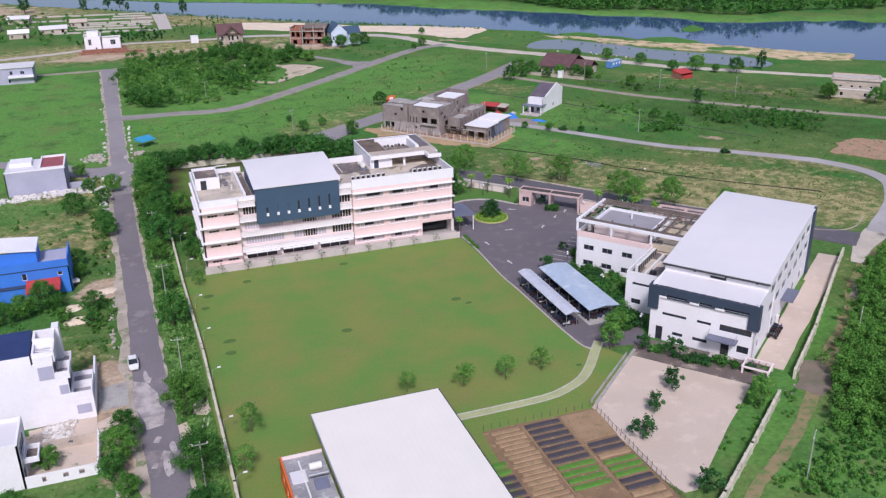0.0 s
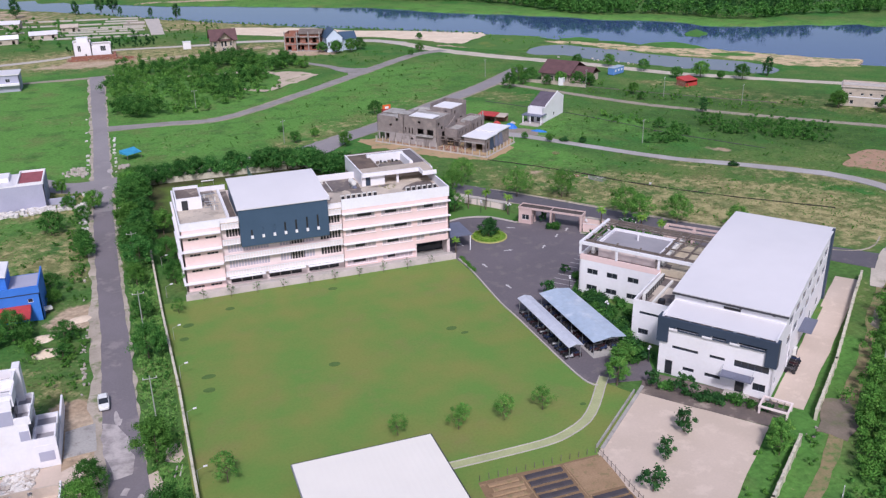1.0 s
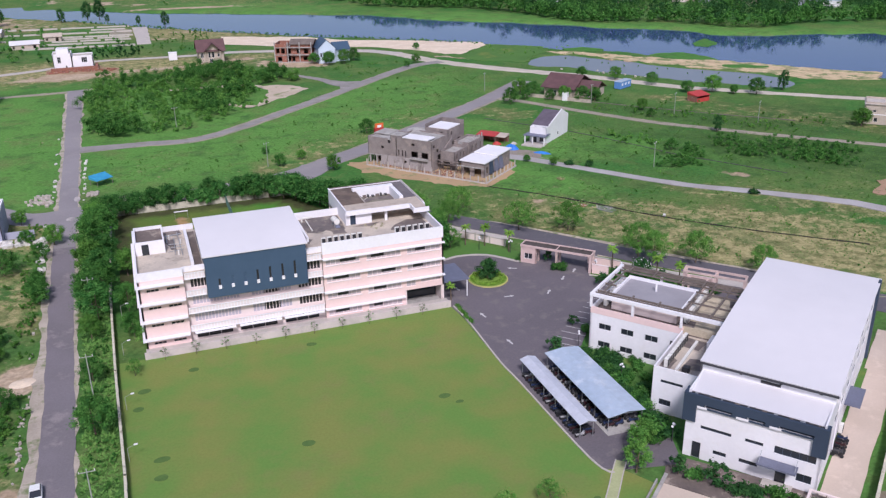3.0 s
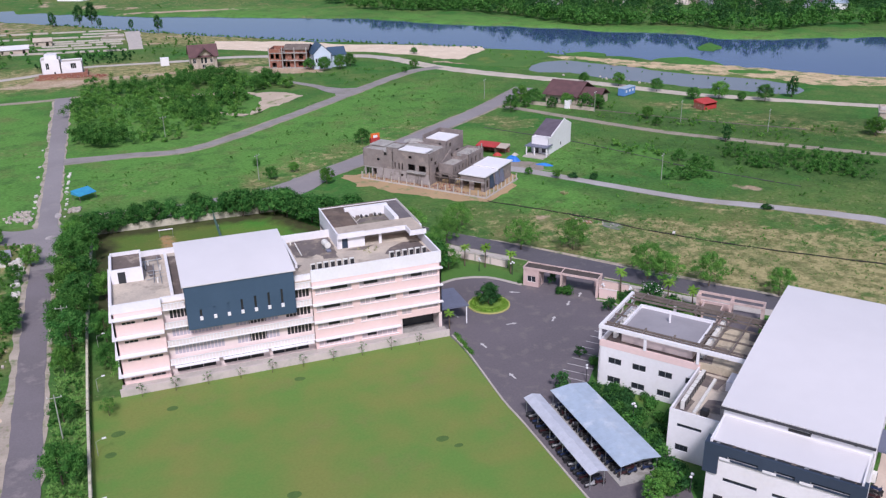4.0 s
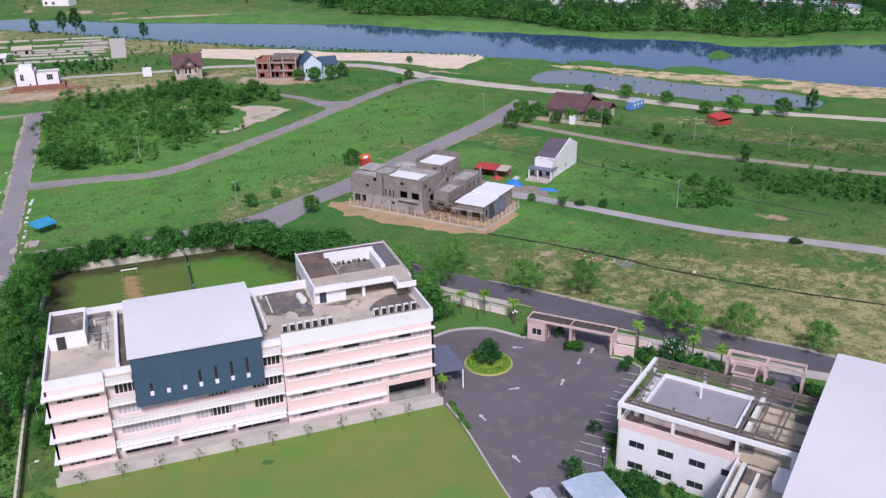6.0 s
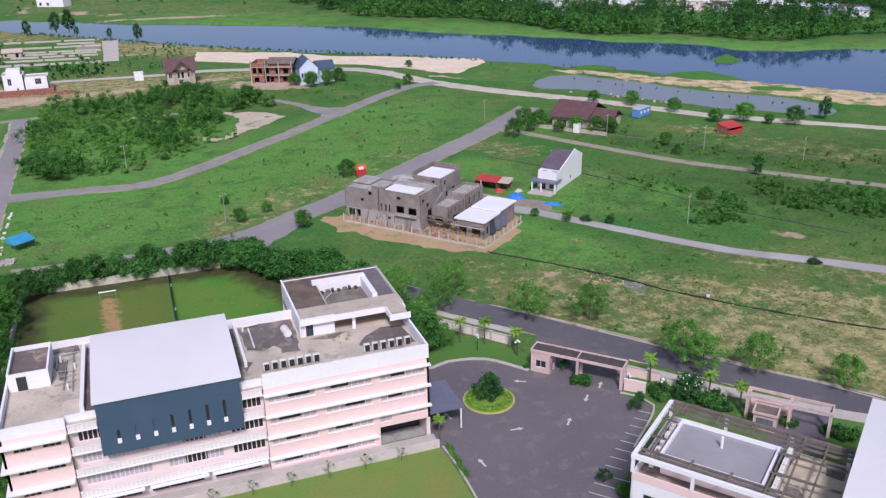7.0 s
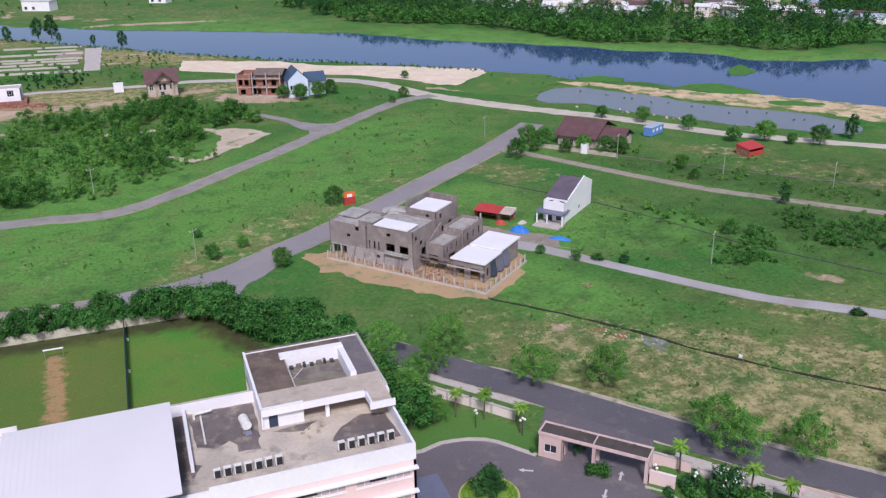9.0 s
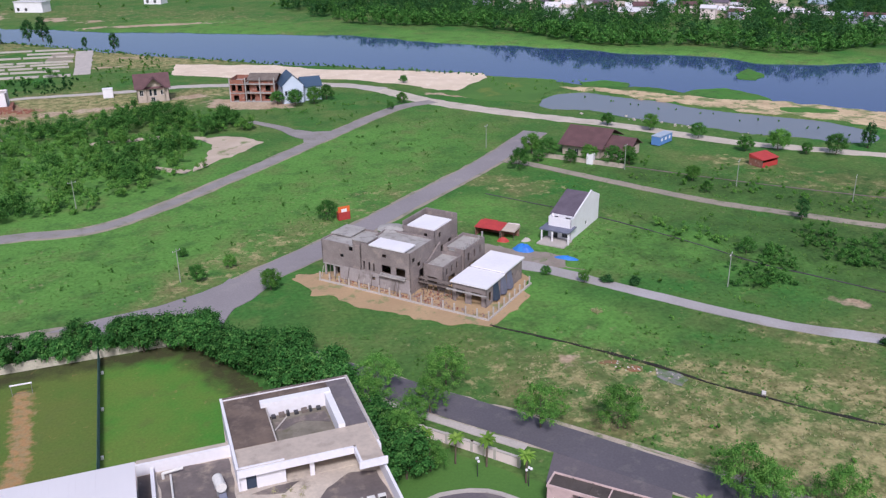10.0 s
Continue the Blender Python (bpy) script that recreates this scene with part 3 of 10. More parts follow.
# ---- ground, water, roads ----
NEAR_BANK = [(-330, 960), (-120, 755), (-25, 655), (36, 590), (88, 539), (135, 502), (190, 454), (215, 422), (240, 404), (258, 368), (276, 345), (300, 306), (340, 265), (430, 190), (700, 40)]
FAR_BANK = [(900, 190), (560, 300), (430, 372), (381, 401.5), (365, 409), (343, 412.5), (325, 423), (316, 433), (310.6, 448.6), (301, 462), (275, 481), (258, 503), (234, 524), (204, 550), (157, 603), (91, 640), (24, 682), (-48, 737), (-140, 850), (-290, 1040)]
RIVER = NEAR_BANK + FAR_BANK
POND = [(184, 390), (190, 399), (199, 406), (212, 404), (223, 387), (233, 371), (244, 353), (257, 338), (266, 327), (269, 317), (265, 306), (258, 301), (250, 305), (238, 316), (227, 329), (216, 345), (204, 362), (198, 375), (186, 383)]
SAND_FIELD = [(60, 508), (63, 536), (107, 514), (125, 494), (147, 483), (164, 472), (188, 456), (187, 446), (166, 426), (159, 430), (151, 445), (138, 459), (129, 467), (106, 480), (82, 493)]
SAND_BAR = [(206, 415), (214, 413), (222, 404), (232, 394), (243, 384), (256, 368), (270, 358), (277, 347), (292, 330), (310, 308), (300, 296), (284, 304), (274, 309), (270.5, 320), (267, 329), (257, 340), (245, 355), (234, 373), (224, 389), (213, 406)]


def inside(px, py, poly):
    r = np.zeros(px.shape, bool)
    k = len(poly)
    for i in range(k):
        (x0, y0), (x1, y1) = poly[i], poly[(i + 1) % k]
        cross = (y0 > py) != (y1 > py)
        r ^= cross & (px < (x1 - x0) * (py - y0) / ((y1 - y0) or 1e-9) + x0)
    return r


def edge_distance(px, py, poly):
    d = np.full(px.shape, 1e9)
    k = len(poly)
    for i in range(k):
        (x0, y0), (x1, y1) = poly[i], poly[(i + 1) % k]
        dx, dy = x1 - x0, y1 - y0
        t = np.clip(((px - x0) * dx + (py - y0) * dy) / (dx * dx + dy * dy), 0, 1)
        d = np.minimum(d, np.hypot(px - x0 - t * dx, py - y0 - t * dy))
    return d


def bowls(px, py, rows):
    """Soft-edged oval zones: (x, y, half length, half width, turn, strength)."""
    z = np.zeros(px.shape)
    for x, y, a, b, turn, s in rows:
        c, sn = math.cos(radians(turn)), math.sin(radians(turn))
        u, v = (px - x) * c + (py - y) * sn, (py - y) * c - (px - x) * sn
        z = np.maximum(z, s * np.clip(1.6 - np.sqrt((u / a) ** 2 + (v / b) ** 2) * 0.8, 0, 1))
    return z


def axis(fine0, fine1, step, far0, far1):
    mid = list(np.arange(fine0, fine1 + step, step))
    lo, hi, s = [fine0], [mid[-1]], step
    while lo[-1] > far0:
        s *= 1.5
        lo.append(lo[-1] - s)
    s = step
    while hi[-1] < far1:
        s *= 1.5
        hi.append(hi[-1] + s)
    return np.array(lo[:0:-1] + mid + hi[1:])


gx, gy = axis(-70, 330, 2.6, -3000, 3000), axis(40, 690, 2.6, -2500, 3500)
GX, GY = np.meshgrid(gx, gy)
wob = np.array([[noise.noise((x * 0.06, y * 0.06, 0.4)) for x in gx] for y in gy])
dr, dp = edge_distance(GX, GY, RIVER), edge_distance(GX, GY, POND)
dr = np.where(inside(GX, GY, RIVER), -dr, dr) + wob * 4
dp = np.where(inside(GX, GY, POND), -dp, dp) + wob * 3
GZ = np.clip((dr - 3) / 6, -1, 0) * 2.0
GZ = np.minimum(GZ, np.clip((dp - 1) / 4, -1, 0) * 1.2)
DRY = bowls(GX, GY, [
    (118, 188, 34, 12, -50, 0.72), (134, 194, 16, 4, -48, 0.8), (156, 176, 22, 6, -44, 0.85), (132, 168, 26, 10, -50, 0.95), (98, 208, 12, 7, -50, 0.6), (150, 158, 24, 12, -50, 0.95), (150, 203, 16, 4, -50, 0.6),
    (-22, 200, 18, 14, 0, 0.7), (-28, 140, 14, 8, 0, 0.55), (58, 280, 24, 6, 38, 0.62), (136, 305, 12, 7, -50, 0.55), (90, 305, 26, 9, 40, 0.42), (-20, 236, 16, 9, 0, 0.75),
    (205, 300, 10, 5, -50, 0.7), (168, 186, 20, 6, -50, 0.7), (50, 560, 40, 22, -40, 0.85), (120, 530, 30, 10, -40, 0.8), (20, 780, 150, 34, -40, 0.45), (-40, 640, 40, 30, 0, 0.7), (-10, 460, 60, 22, 0, 0.9), (60, 460, 30, 10, 10, 0.8), (235, 250, 40, 10, -50, 0.7)])
BARE_ZONES = [
    (10, 447, 26, 3, 6, 0.75), (-14, 446, 16, 7, 0, 0.9), (64, 458, 10, 3, 0, 0.7), (84, 436, 14, 7, -24, 1.0),
    (-12, 126, 5, 7, 0, 0.9), (-12, 112, 5, 9, 0, 0.75),
    (-14, 166, 4, 5, 0, 0.8), (286, 330, 40, 4, -48, 0.8), 
    (164, 416, 14, 3, -45, 0.7), (165, 214, 3.0, 1.6, -50, 0.85), (106, 213, 4.0, 2.0, -50, 0.55), (-140, 700, 90, 30, -40, 0.8), (-5, 745, 40, 5, -38, 0.8), (60, 686, 34, 4, -8, 0.85), (32, 542, 7, 2, 0, 0.7), (45, 565, 8, 2, -20, 0.7)]
BARE = bowls(GX, GY, BARE_ZONES)
LUSH = bowls(GX, GY, [(110, 66, 40, 26, 30, 0.9), (106, 236, 22, 9, -50, 1.0), (128, 262, 9, 14, -50, 1.0), (150, 250, 26, 12, -50, 0.7), (86, 330, 62, 24, 42, 0.9), (30, 292, 40, 20, 10, 1.0), (-36, 325, 24, 80, 0, 1.0), (24, 350, 34, 40, 0, 1.0), (120, 290, 12, 8, -50, 0.8), (150, 330, 14, 10, -50, 0.6), (100, 660, 60, 26, -35, 0.8), (225, 545, 64, 16, -50, 0.9), (310, 450, 60, 14, -40, 0.9), (390, 395, 50, 12, -28, 0.9)])
RANK = bowls(GX, GY, [(196, 226, 40, 16, -48, 0.85), (160, 236, 30, 12, -50, 0.55), (200, 268, 46, 8, -50, 0.8), (240, 250, 40, 16, -48, 0.7), (148, 205, 36, 5, -48, 0.5), (112, 226, 20, 5, -48, 0.4), (130, 178, 40, 3, -49, 0.45)])
V = np.stack([GX, GY, GZ + wob * 0.08 * (dr > 10) * (dp > 6) - 0.06], axis=-1).reshape(-1, 3)
nx, ny = len(gx), len(gy)
I = (np.arange(ny - 1)[:, None] * nx + np.arange(nx - 1)[None, :]).ravel()
F = np.stack([I, I + 1, I + nx + 1, I + nx], axis=1)
gme = mesh_from("ground", V, F, GROUND, True)
for key, val in (("dry", DRY), ("bare", BARE), ("lush", LUSH), ("rank", RANK)):
    gme.attributes.new(key, "FLOAT", "POINT").data.foreach_set("value", val.ravel().astype(np.float32))
tagged(part("ground", gme, GROUND), "rough green grassland with dry and sandy bare patches", "ground", kind="structure")

tagged(part("water", prism([(-900, 1500), (-900, 250), (900, -400), (1500, 200)], -1.6, -1.1), water_mat), "calm blue river with dark tree reflections", "river", kind="structure")
pond = [(x + (x - 230) * 0.08, y + (y - 352) * 0.08) for x, y in POND]
tagged(part("water", prism(pond, -1.0, -0.45), pond_mat), "shallow grey pond beside the river road", "pond", kind="structure")
for i, oval in enumerate(([(243, 387), (257, 392), (268, 389), (273, 374), (271, 365), (257, 364), (250, 375)], [(221, 424), (232, 424), (238, 414), (230, 403), (214, 408)], [(289, 411), (303, 421), (302, 407), (290, 398), (285, 403)])):
    sheet("water_weed", oval, -1.4, -0.85, WEED, "flat green mat of water weed in the river", "water plants", 2.0, 0.9, i)
sheet("sand_field", SAND_FIELD, -0.2, 0.03, SAND, "broad smooth field of pale river sand", "sand field", 3.0, 1.2, 50)
sheet("sand_bar", SAND_BAR, -1.5, 0.05, BAR_SAND, "uneven sandy bank between pond and river", "sand bank", 2.0, 2.2, 51)
sheet("bar_grass", [(259, 347), (262, 350), (267, 348.5), (272, 346), (278, 339), (277, 335.5), (272, 336), (267, 338.5), (262, 342)], -0.2, 0.08, WEED, "green grass patch on the sandy bank", "grass patch", 0.8, 1.3, 52)
sheet("river_meadow", [(168, 424), (190, 448), (212, 429), (208, 416), (194, 405), (185, 393), (166, 409), (158, 424)], -0.2, 0.034, BRIGHT_LAWN, "lush green meadow wedge by the river", "meadow", 2.0, 1.4, 53)

# roads
ribbon("road_shoulder", [(-2, -120), (-3, -20), (-4, 55), (-5.5, 93), (-7.2, 122), (-7.7, 160), (-8.6, 202), (-9.2, 283), (-10.8, 409)], [6.8, 6.8, 6.8, 6.7, 6.9, 6.4, 5.8, 6.2, 7.2], 0.02, ROAD_EDGE, "pale broken shoulder along the asphalt road", "road shoulder", 0.9, 3)
ribbon("road", [(-2, -120), (-4, 40), (-5.1, 93), (-6.5, 122), (-7.2, 160), (-8.2, 196), (-8.7, 232)], [5.2, 5.2, 5.0, 5.6, 5.2, 4.5, 4.8], 0.07, ASPHALT, "worn grey asphalt road beside the school", "road", 0.32, 5)
ribbon("far_road", [(-8.6, 226), (-9.0, 283), (-10.6, 412)], [4.6, 4.6, 6.0], 0.075, FIELD_ASPHALT, "paler worn asphalt road beyond the junction", "road", 0.32, 7)
ribbon("side_road", [(-5, 249), (-18, 250), (-30, 262), (-52, 272)], [12, 7, 6, 6], 0.062, FIELD_ASPHALT, "short grey asphalt side road at the junction", "road", 0.2, 6)
ribbon("front_road_shoulder", [(60, 233), (78, 211), (90, 197), (112, 170), (124, 156), (134, 143), (141, 134.6)], 7.6, 0.02, ROAD_EDGE, "broken sandy verge of the front road", "road shoulder", 0.5, 8)
ribbon("front_road", [(45, 250), (60, 233), (78, 211.5), (90, 197), (101, 183), (113, 168), (125, 154.5), (135, 141.6), (144, 130.8)], [6.6, 6.6, 6.6, 6.6, 6.6, 6.6, 6.6, 7.0, 9.0], 0.07, FRONT_ASPHALT, "dark asphalt road in front of the gate", "road", 0.1, 9)
ribbon("end_lane", [(152, 133.4), (146, 129.6), (141, 126.6), (134, 121)], [5.4, 4.6, 3.4, 2.2], 0.058, DUSTY, "dusty lane end beside the wood", "lane", 0.4, 43)
sheet("red_bank", [(188, 186), (194, 176), (206, 172), (216, 186), (206, 196), (195, 194)], -0.1, 0.03, surf("pale_red_earth", (0.42, 0.26, 0.19), (0.36, 0.23, 0.15), 0.2, 0.95, 3.0, 0.3, c3=(0.20, 0.21, 0.10), spots=0.35), "bare pale red earth beside the field lane", "bare earth", 1.5, 1.4, 44)
ribbon("diagonal_road_shoulder", [(-2, 256), (26, 255), (48, 256.5), (60, 268), (78, 280), (102, 299), (137, 327), (166, 354)], 8.4, 0.022, DIRT_ROAD, "sandy shoulder of the diagonal road", "road shoulder", 0.5, 11)
ribbon("diagonal_road", [(24, 255), (46, 255), (56, 264), (64, 270.5), (78, 280), (102, 299), (137, 327), (166, 354)], [3, 8, 7.6, 6.5, 6.2, 6.4, 7.0, 8], 0.072, FIELD_ASPHALT, "grey asphalt road running diagonally through the fields", "road", 0.12, 12)
sheet("road_bend", [(20, 257.6), (28, 256.2), (39, 255.0), (50, 252.4), (58, 258), (64, 265.4), (66, 274.6), (58, 270.4), (49, 265), (40, 261.6), (27, 259.6)], -0.1, 0.078, FIELD_ASPHALT, "smooth asphalt bend at the end of the diagonal road", "road", 1.5, 0.12, 13)
ribbon("diagonal_road_end", [(58, 268), (50, 256), (46, 246)], [7, 8, 8], 0.066, FIELD_ASPHALT, "widened asphalt end of the diagonal road", "road", 0.12, 13)
ribbon("field_road", [(108, 259), (118, 250.5), (132, 231), (147, 211.3), (160, 199.8), (173.4, 187), (178.6, 180.6), (182.2, 173), (183.2, 165.4), (180, 157), (170, 146.6), (159.7, 138.9), (151, 132.6)], [6, 3.8, 3.4, 3.4, 3.4, 3.6, 3.8, 4.0, 4.2, 4.2, 4.2, 4.4, 5], 0.06, PALE_LANE, "pale grey gravel lane between the grass plots", "lane", 0.3, 14)
ribbon("field_lane", [(140, 330), (148, 321.5), (160, 300.5), (176, 274), (191, 256.5), (203.5, 242.5), (240, 206)], 3.4, 0.06, DIRT_ROAD, "narrow pale lane between the grass plots", "lane", 0.4, 15)
ribbon("river_road", [(104, 468), (126, 455), (137, 440), (148, 413), (166, 386), (180, 369), (197, 349), (218, 318), (250, 288), (300, 244)], [6, 7, 8, 8, 7, 6.4, 5.6, 5, 5, 5], 0.05, DUSTY, "sandy dirt road along the river", "dirt road", 0.8, 16)
ribbon("loop_lane_shoulder", [(-7, 314), (12, 313), (33, 314), (69, 345), (96, 371), (132, 404.5), (150, 411)], 6.0, 0.02, DIRT_ROAD, "gravel edge of the curving lane", "road shoulder", 0.5, 17)
ribbon("loop_lane", [(-7, 313.5), (12, 313), (33, 314), (69, 345), (96, 371), (132, 404.5), (150, 411)], [7, 3.9, 3.6, 4.4, 5.0, 5.0, 6], 0.07, LANE, "grey lane curving round the scrub wood", "lane", 0.15, 18)
CLEARING = [(55.6, 351.8), (60.0, 357.2), (64.5, 363.0), (72.1, 367.8), (78, 377), (74.7, 386.5), (66.3, 390), (61.3, 388.3), (63.4, 380), (62.9, 374.5), (60.1, 364.8), (56.3, 358.8)]
sheet("sand_clearing", CLEARING, -0.2, 0.03, CLEARING_SAND, "pale sandy clearing beside the scrub wood", "sand", 0.7, 1.1, 57)
ribbon("sand_track", [(26, 396), (34, 397), (43, 396), (53, 395), (62, 389)], [2.5, 3.5, 4.0, 3.6, 3.0], 0.03, CLEARING_SAND, "pale sandy track through the scrub wood", "track", 0.8, 58)
ribbon("sand_track", [(44.0, 361.5), (49, 356), (54, 352.5)], [2.0, 3.0, 3.4], 0.035, CLEARING_SAND, "short sandy track into the scrub wood", "track", 0.6, 59)
ribbon("loop_lane_end", [(102, 375), (95, 377), (91.5, 382), (88.6, 392), (80, 406)], [7, 5, 4, 3.6, 3], 0.074, LANE, "short asphalt stub of the curving lane", "lane", 0.15, 19)
sheet("lane_fork", [(91.6, 370.6), (92.6, 377), (91, 384), (89.6, 390), (93, 388), (97, 383.6), (103, 382), (110, 386), (101, 375.4)], -0.1, 0.078, LANE, "wide asphalt fork of the curving lane", "lane", 0.8, 0.15, 19)
ribbon("village_lane", [(-80, 452), (-30, 466), (-6, 481), (14, 481), (44, 478.5), (62, 480), (80, 475), (104, 466), (126, 454), (138, 440)], [5, 5, 4.6, 4, 4, 5, 6, 6, 6, 8], 0.06, PAVING, "sandy lane past the unfinished houses", "dirt road", 0.6, 20)
ribbon("cross_lane", [(-70, 408), (-40, 409), (-12, 410), (0, 414)], 3.4, 0.06, DIRT_ROAD, "narrow dirt lane at the road's far end", "lane", 0.5, 21)
ribbon("fence_track", [(46, 50), (64, 66), (80, 76), (93, 86.5), (110, 99.5), (132, 118), (152, 133)], [1.8, 1.6, 1.8, 2.4, 1.8, 2.0, 4], 0.0, TRACK, "muddy earth track outside the school wall", "dirt track", 0.6, 22)
sheet("earth_clearing", [(88, 86.5), (91, 82), (95.5, 84), (99, 91.5), (95, 93)], -0.2, 0.045, MUD, "muddy grey-brown clearing by the side gate", "bare earth", 1.2, 0.7, 23)

sheet("site_earth", [(66, 266), (75, 266), (88, 262), (108, 262), (113.6, 247), (109.8, 239), (101.5, 232.2), (97, 231.4), (91, 232.8), (85, 238), (78, 247), (70, 256)], -0.2, 0.03, OCHRE, "trampled ochre earth round the building site", "bare earth", 1.0, 1.5, 9)
sheet("site_road_edge", [(112, 262), (126, 247), (122, 252), (114, 266)], -0.2, 0.028, DIRT_ROAD, "dusty ground beside the building site", "bare earth", 1.6, 0.8, 10)

# school grounds
sheet("lawn", [(2.2, 20), (36, 24), (40, 60), (58, 93), (69.5, 104), (63.5, 114), (63.0, 135), (62.8, 150), (62.9, 165.3), (2.0, 165.3)], -0.2, 0.03, LAWN, "wide mown school lawn, green with brownish worn parts", "lawn")
sheet("school_yard", [(63.4, 114), (64.2, 109.8), (67, 108.8), (75, 107), (79, 118), (77, 128), (76.5, 140), (88.3, 154.6), (97.0, 163.2), (94.0, 168.2), (98, 172), (88, 184), (84.0, 179.4), (81, 183.6), (78.3, 185.8), (74.5, 187.4), (72.0, 187.3), (69.0, 186.4), (62.4, 188), (62.4, 166), (63.4, 157), (62.9, 142), (63.2, 134)], -0.2, 0.055, YARD_ASPHALT, "large dark asphalt school yard with white arrows", "yard")
sheet("gate_lawn", [(62.4, 188.3), (69.0, 187), (72.0, 188), (78.6, 186.4), (84, 180.6), (86.4, 184.5), (79, 194), (66, 209), (62.4, 206)], -0.2, 0.034, BRIGHT_LAWN, "small green lawn beside the gate", "lawn", 1.5, 0.15, 2)
sheet("side_lawn", [(94.6, 167.6), (97.4, 163.4), (100, 166), (112, 152), (108, 146), (120, 137), (124, 147), (100.5, 173)], -0.2, 0.036, BRIGHT_LAWN, "strip of lawn between gate and front wall", "lawn", 1.5, 0.15, 3)
sheet("wing_lawn", [(76, 117.5), (79, 118), (88, 130), (80, 143), (76.2, 140)], -0.2, 0.05, BRIGHT_LAWN, "shaded lawn strip with shrubs by the white wing", "lawn", 1.5, 0.15, 4)
TURF_EDGE = [(3, 190), (62, 195.5), (62, 206), (53.6, 226), (45, 243.8), (2.4, 243.8)]
tx, ty = np.arange(2.4, 62.2, 0.55), np.arange(190, 244.0, 0.55)
TX, TY = np.meshgrid(tx, ty)


def line_distance(px, py, pts):
    d = np.full(px.shape, 1e9)
    for (x0, y0), (x1, y1) in zip(pts, pts[1:]):
        dx, dy = x1 - x0, y1 - y0
        t = np.clip(((px - x0) * dx + (py - y0) * dy) / (dx * dx + dy * dy), 0, 1)
        d = np.minimum(d, np.hypot(px - x0 - t * dx, py - y0 - t * dy))
    return d


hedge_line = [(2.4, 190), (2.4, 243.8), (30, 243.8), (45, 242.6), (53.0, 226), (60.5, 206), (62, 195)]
# fades with distance from the hedge: soil plus its painted shade
soil_and_hedge_shade = np.clip(1.5 - line_distance(TX, TY, hedge_line) / 4.6, 0, 1)
turf_worn = np.clip(1.5 - line_distance(TX, TY, [(18.1, 235.2), (18.4, 226), (19.0, 219), (18.4, 212), (19.2, 198)]) / 1.7, 0, 1)
turf_lime = (TX > 29.7).astype(float)
cells = np.stack([(TX[:-1, :-1] + 0.27).ravel(), (TY[:-1, :-1] + 0.27).ravel()], axis=1)
I = (np.arange(len(ty) - 1)[:, None] * len(tx) + np.arange(len(tx) - 1)[None, :]).ravel()
F = np.stack([I, I + 1, I + len(tx) + 1, I + len(tx)], axis=1)[inside(cells[:, 0], cells[:, 1], TURF_EDGE)]
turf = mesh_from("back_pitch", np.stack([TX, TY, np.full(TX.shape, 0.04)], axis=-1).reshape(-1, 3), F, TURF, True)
for key, val in (("soil", soil_and_hedge_shade), ("worn", turf_worn), ("lime", turf_lime)):
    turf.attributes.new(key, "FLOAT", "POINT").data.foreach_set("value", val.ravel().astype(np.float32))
tagged(part("back_pitch", turf, TURF), "sports lawn, olive and lime green, with bare soil and painted shade under the hedge", "lawn", kind="structure")
sheet("gate_apron", [(86.6, 185.2), (97.4, 172.4), (101.6, 177.6), (90.6, 190.8)], -0.1, 0.06, YARD_ASPHALT, "asphalt apron between gate and front road", "paving")
ribbon("pavement", [(101.6, 172.6), (104.2, 169.6), (110.2, 162.6), (121.0, 151.6), (131, 143.6)], 2.6, 0.1, PAVING, "narrow pale pavement along the front wall", "pavement", 0.15, 46)
ribbon("pavement", [(66.5, 218.5), (74.6, 208.7), (87.4, 193.2)], 1.5, 0.1, PAVING, "pale concrete pavement between school wall and front road", "pavement", 0.08, 41)
ribbon("kerb", [(91.6, 201.2), (103.6, 186.6), (115.4, 172.0), (126, 158.4), (134, 147.2), (138.6, 140.6), (141.4, 138), (145.4, 136.6), (150, 137.6), (155.2, 141.2)], 0.3, 0.13, ROAD_EDGE, "broken pale concrete kerb along the front road", "kerb", 0.05, 42)
ribbon("path", [(67.4, 110.6), (65.4, 108.2), (62.0, 103.9), (58.6, 100.6), (54.5, 98.6), (50.6, 97.7), (43, 97.5), (33, 97.5)], 1.35, 0.062, PATH, "pale green-grey concrete garden path", "path", 0.0, 1)
for off in (-0.75, 0.75):
    ribbon("path_edging", [(67.4 + off * 0.7, 110.6 - off * 0.7), (65.4 + off * 0.7, 108.2 - off * 0.7), (62.0 + off * 0.7, 103.9 - off * 0.7), (58.6 + off * 0.6, 100.6 - off * 0.8), (54.5 + off * 0.3, 98.6 - off * 0.95), (50.6 + off * 0.1, 97.7 - off), (43, 97.5 - off), (33, 97.5 - off)], 0.16, 0.12, PAVING, "low pale kerb of the garden path", "kerb", 0.0, 1)
sheet("sand_yard", [(70.2, 104.2), (56.2, 92.9), (56.0, 84), (56.5, 74), (57.6, 70.6), (59.5, 70.6), (82.6, 89.4)], -0.2, 0.05, SAND_YARD, "empty yard of levelled pale pinkish sand", "sand yard", 2.0, 0.12, 4)
sheet("gym_forecourt", [(70.2, 104.4), (82.8, 89.6), (88.6, 94.2), (76, 108), (73, 108)], -0.2, 0.048, DARK_DECK, "narrow dark paved strip in front of the sports hall", "paving")
sheet("gym_side_yard", [(87.5, 94.8), (90.5, 91.2), (133.5, 124.4), (130.5, 128.0)], -0.2, 0.05, SAND_YARD, "pale sandy drive beside the sports hall", "drive", 2.0, 0.1, 5)
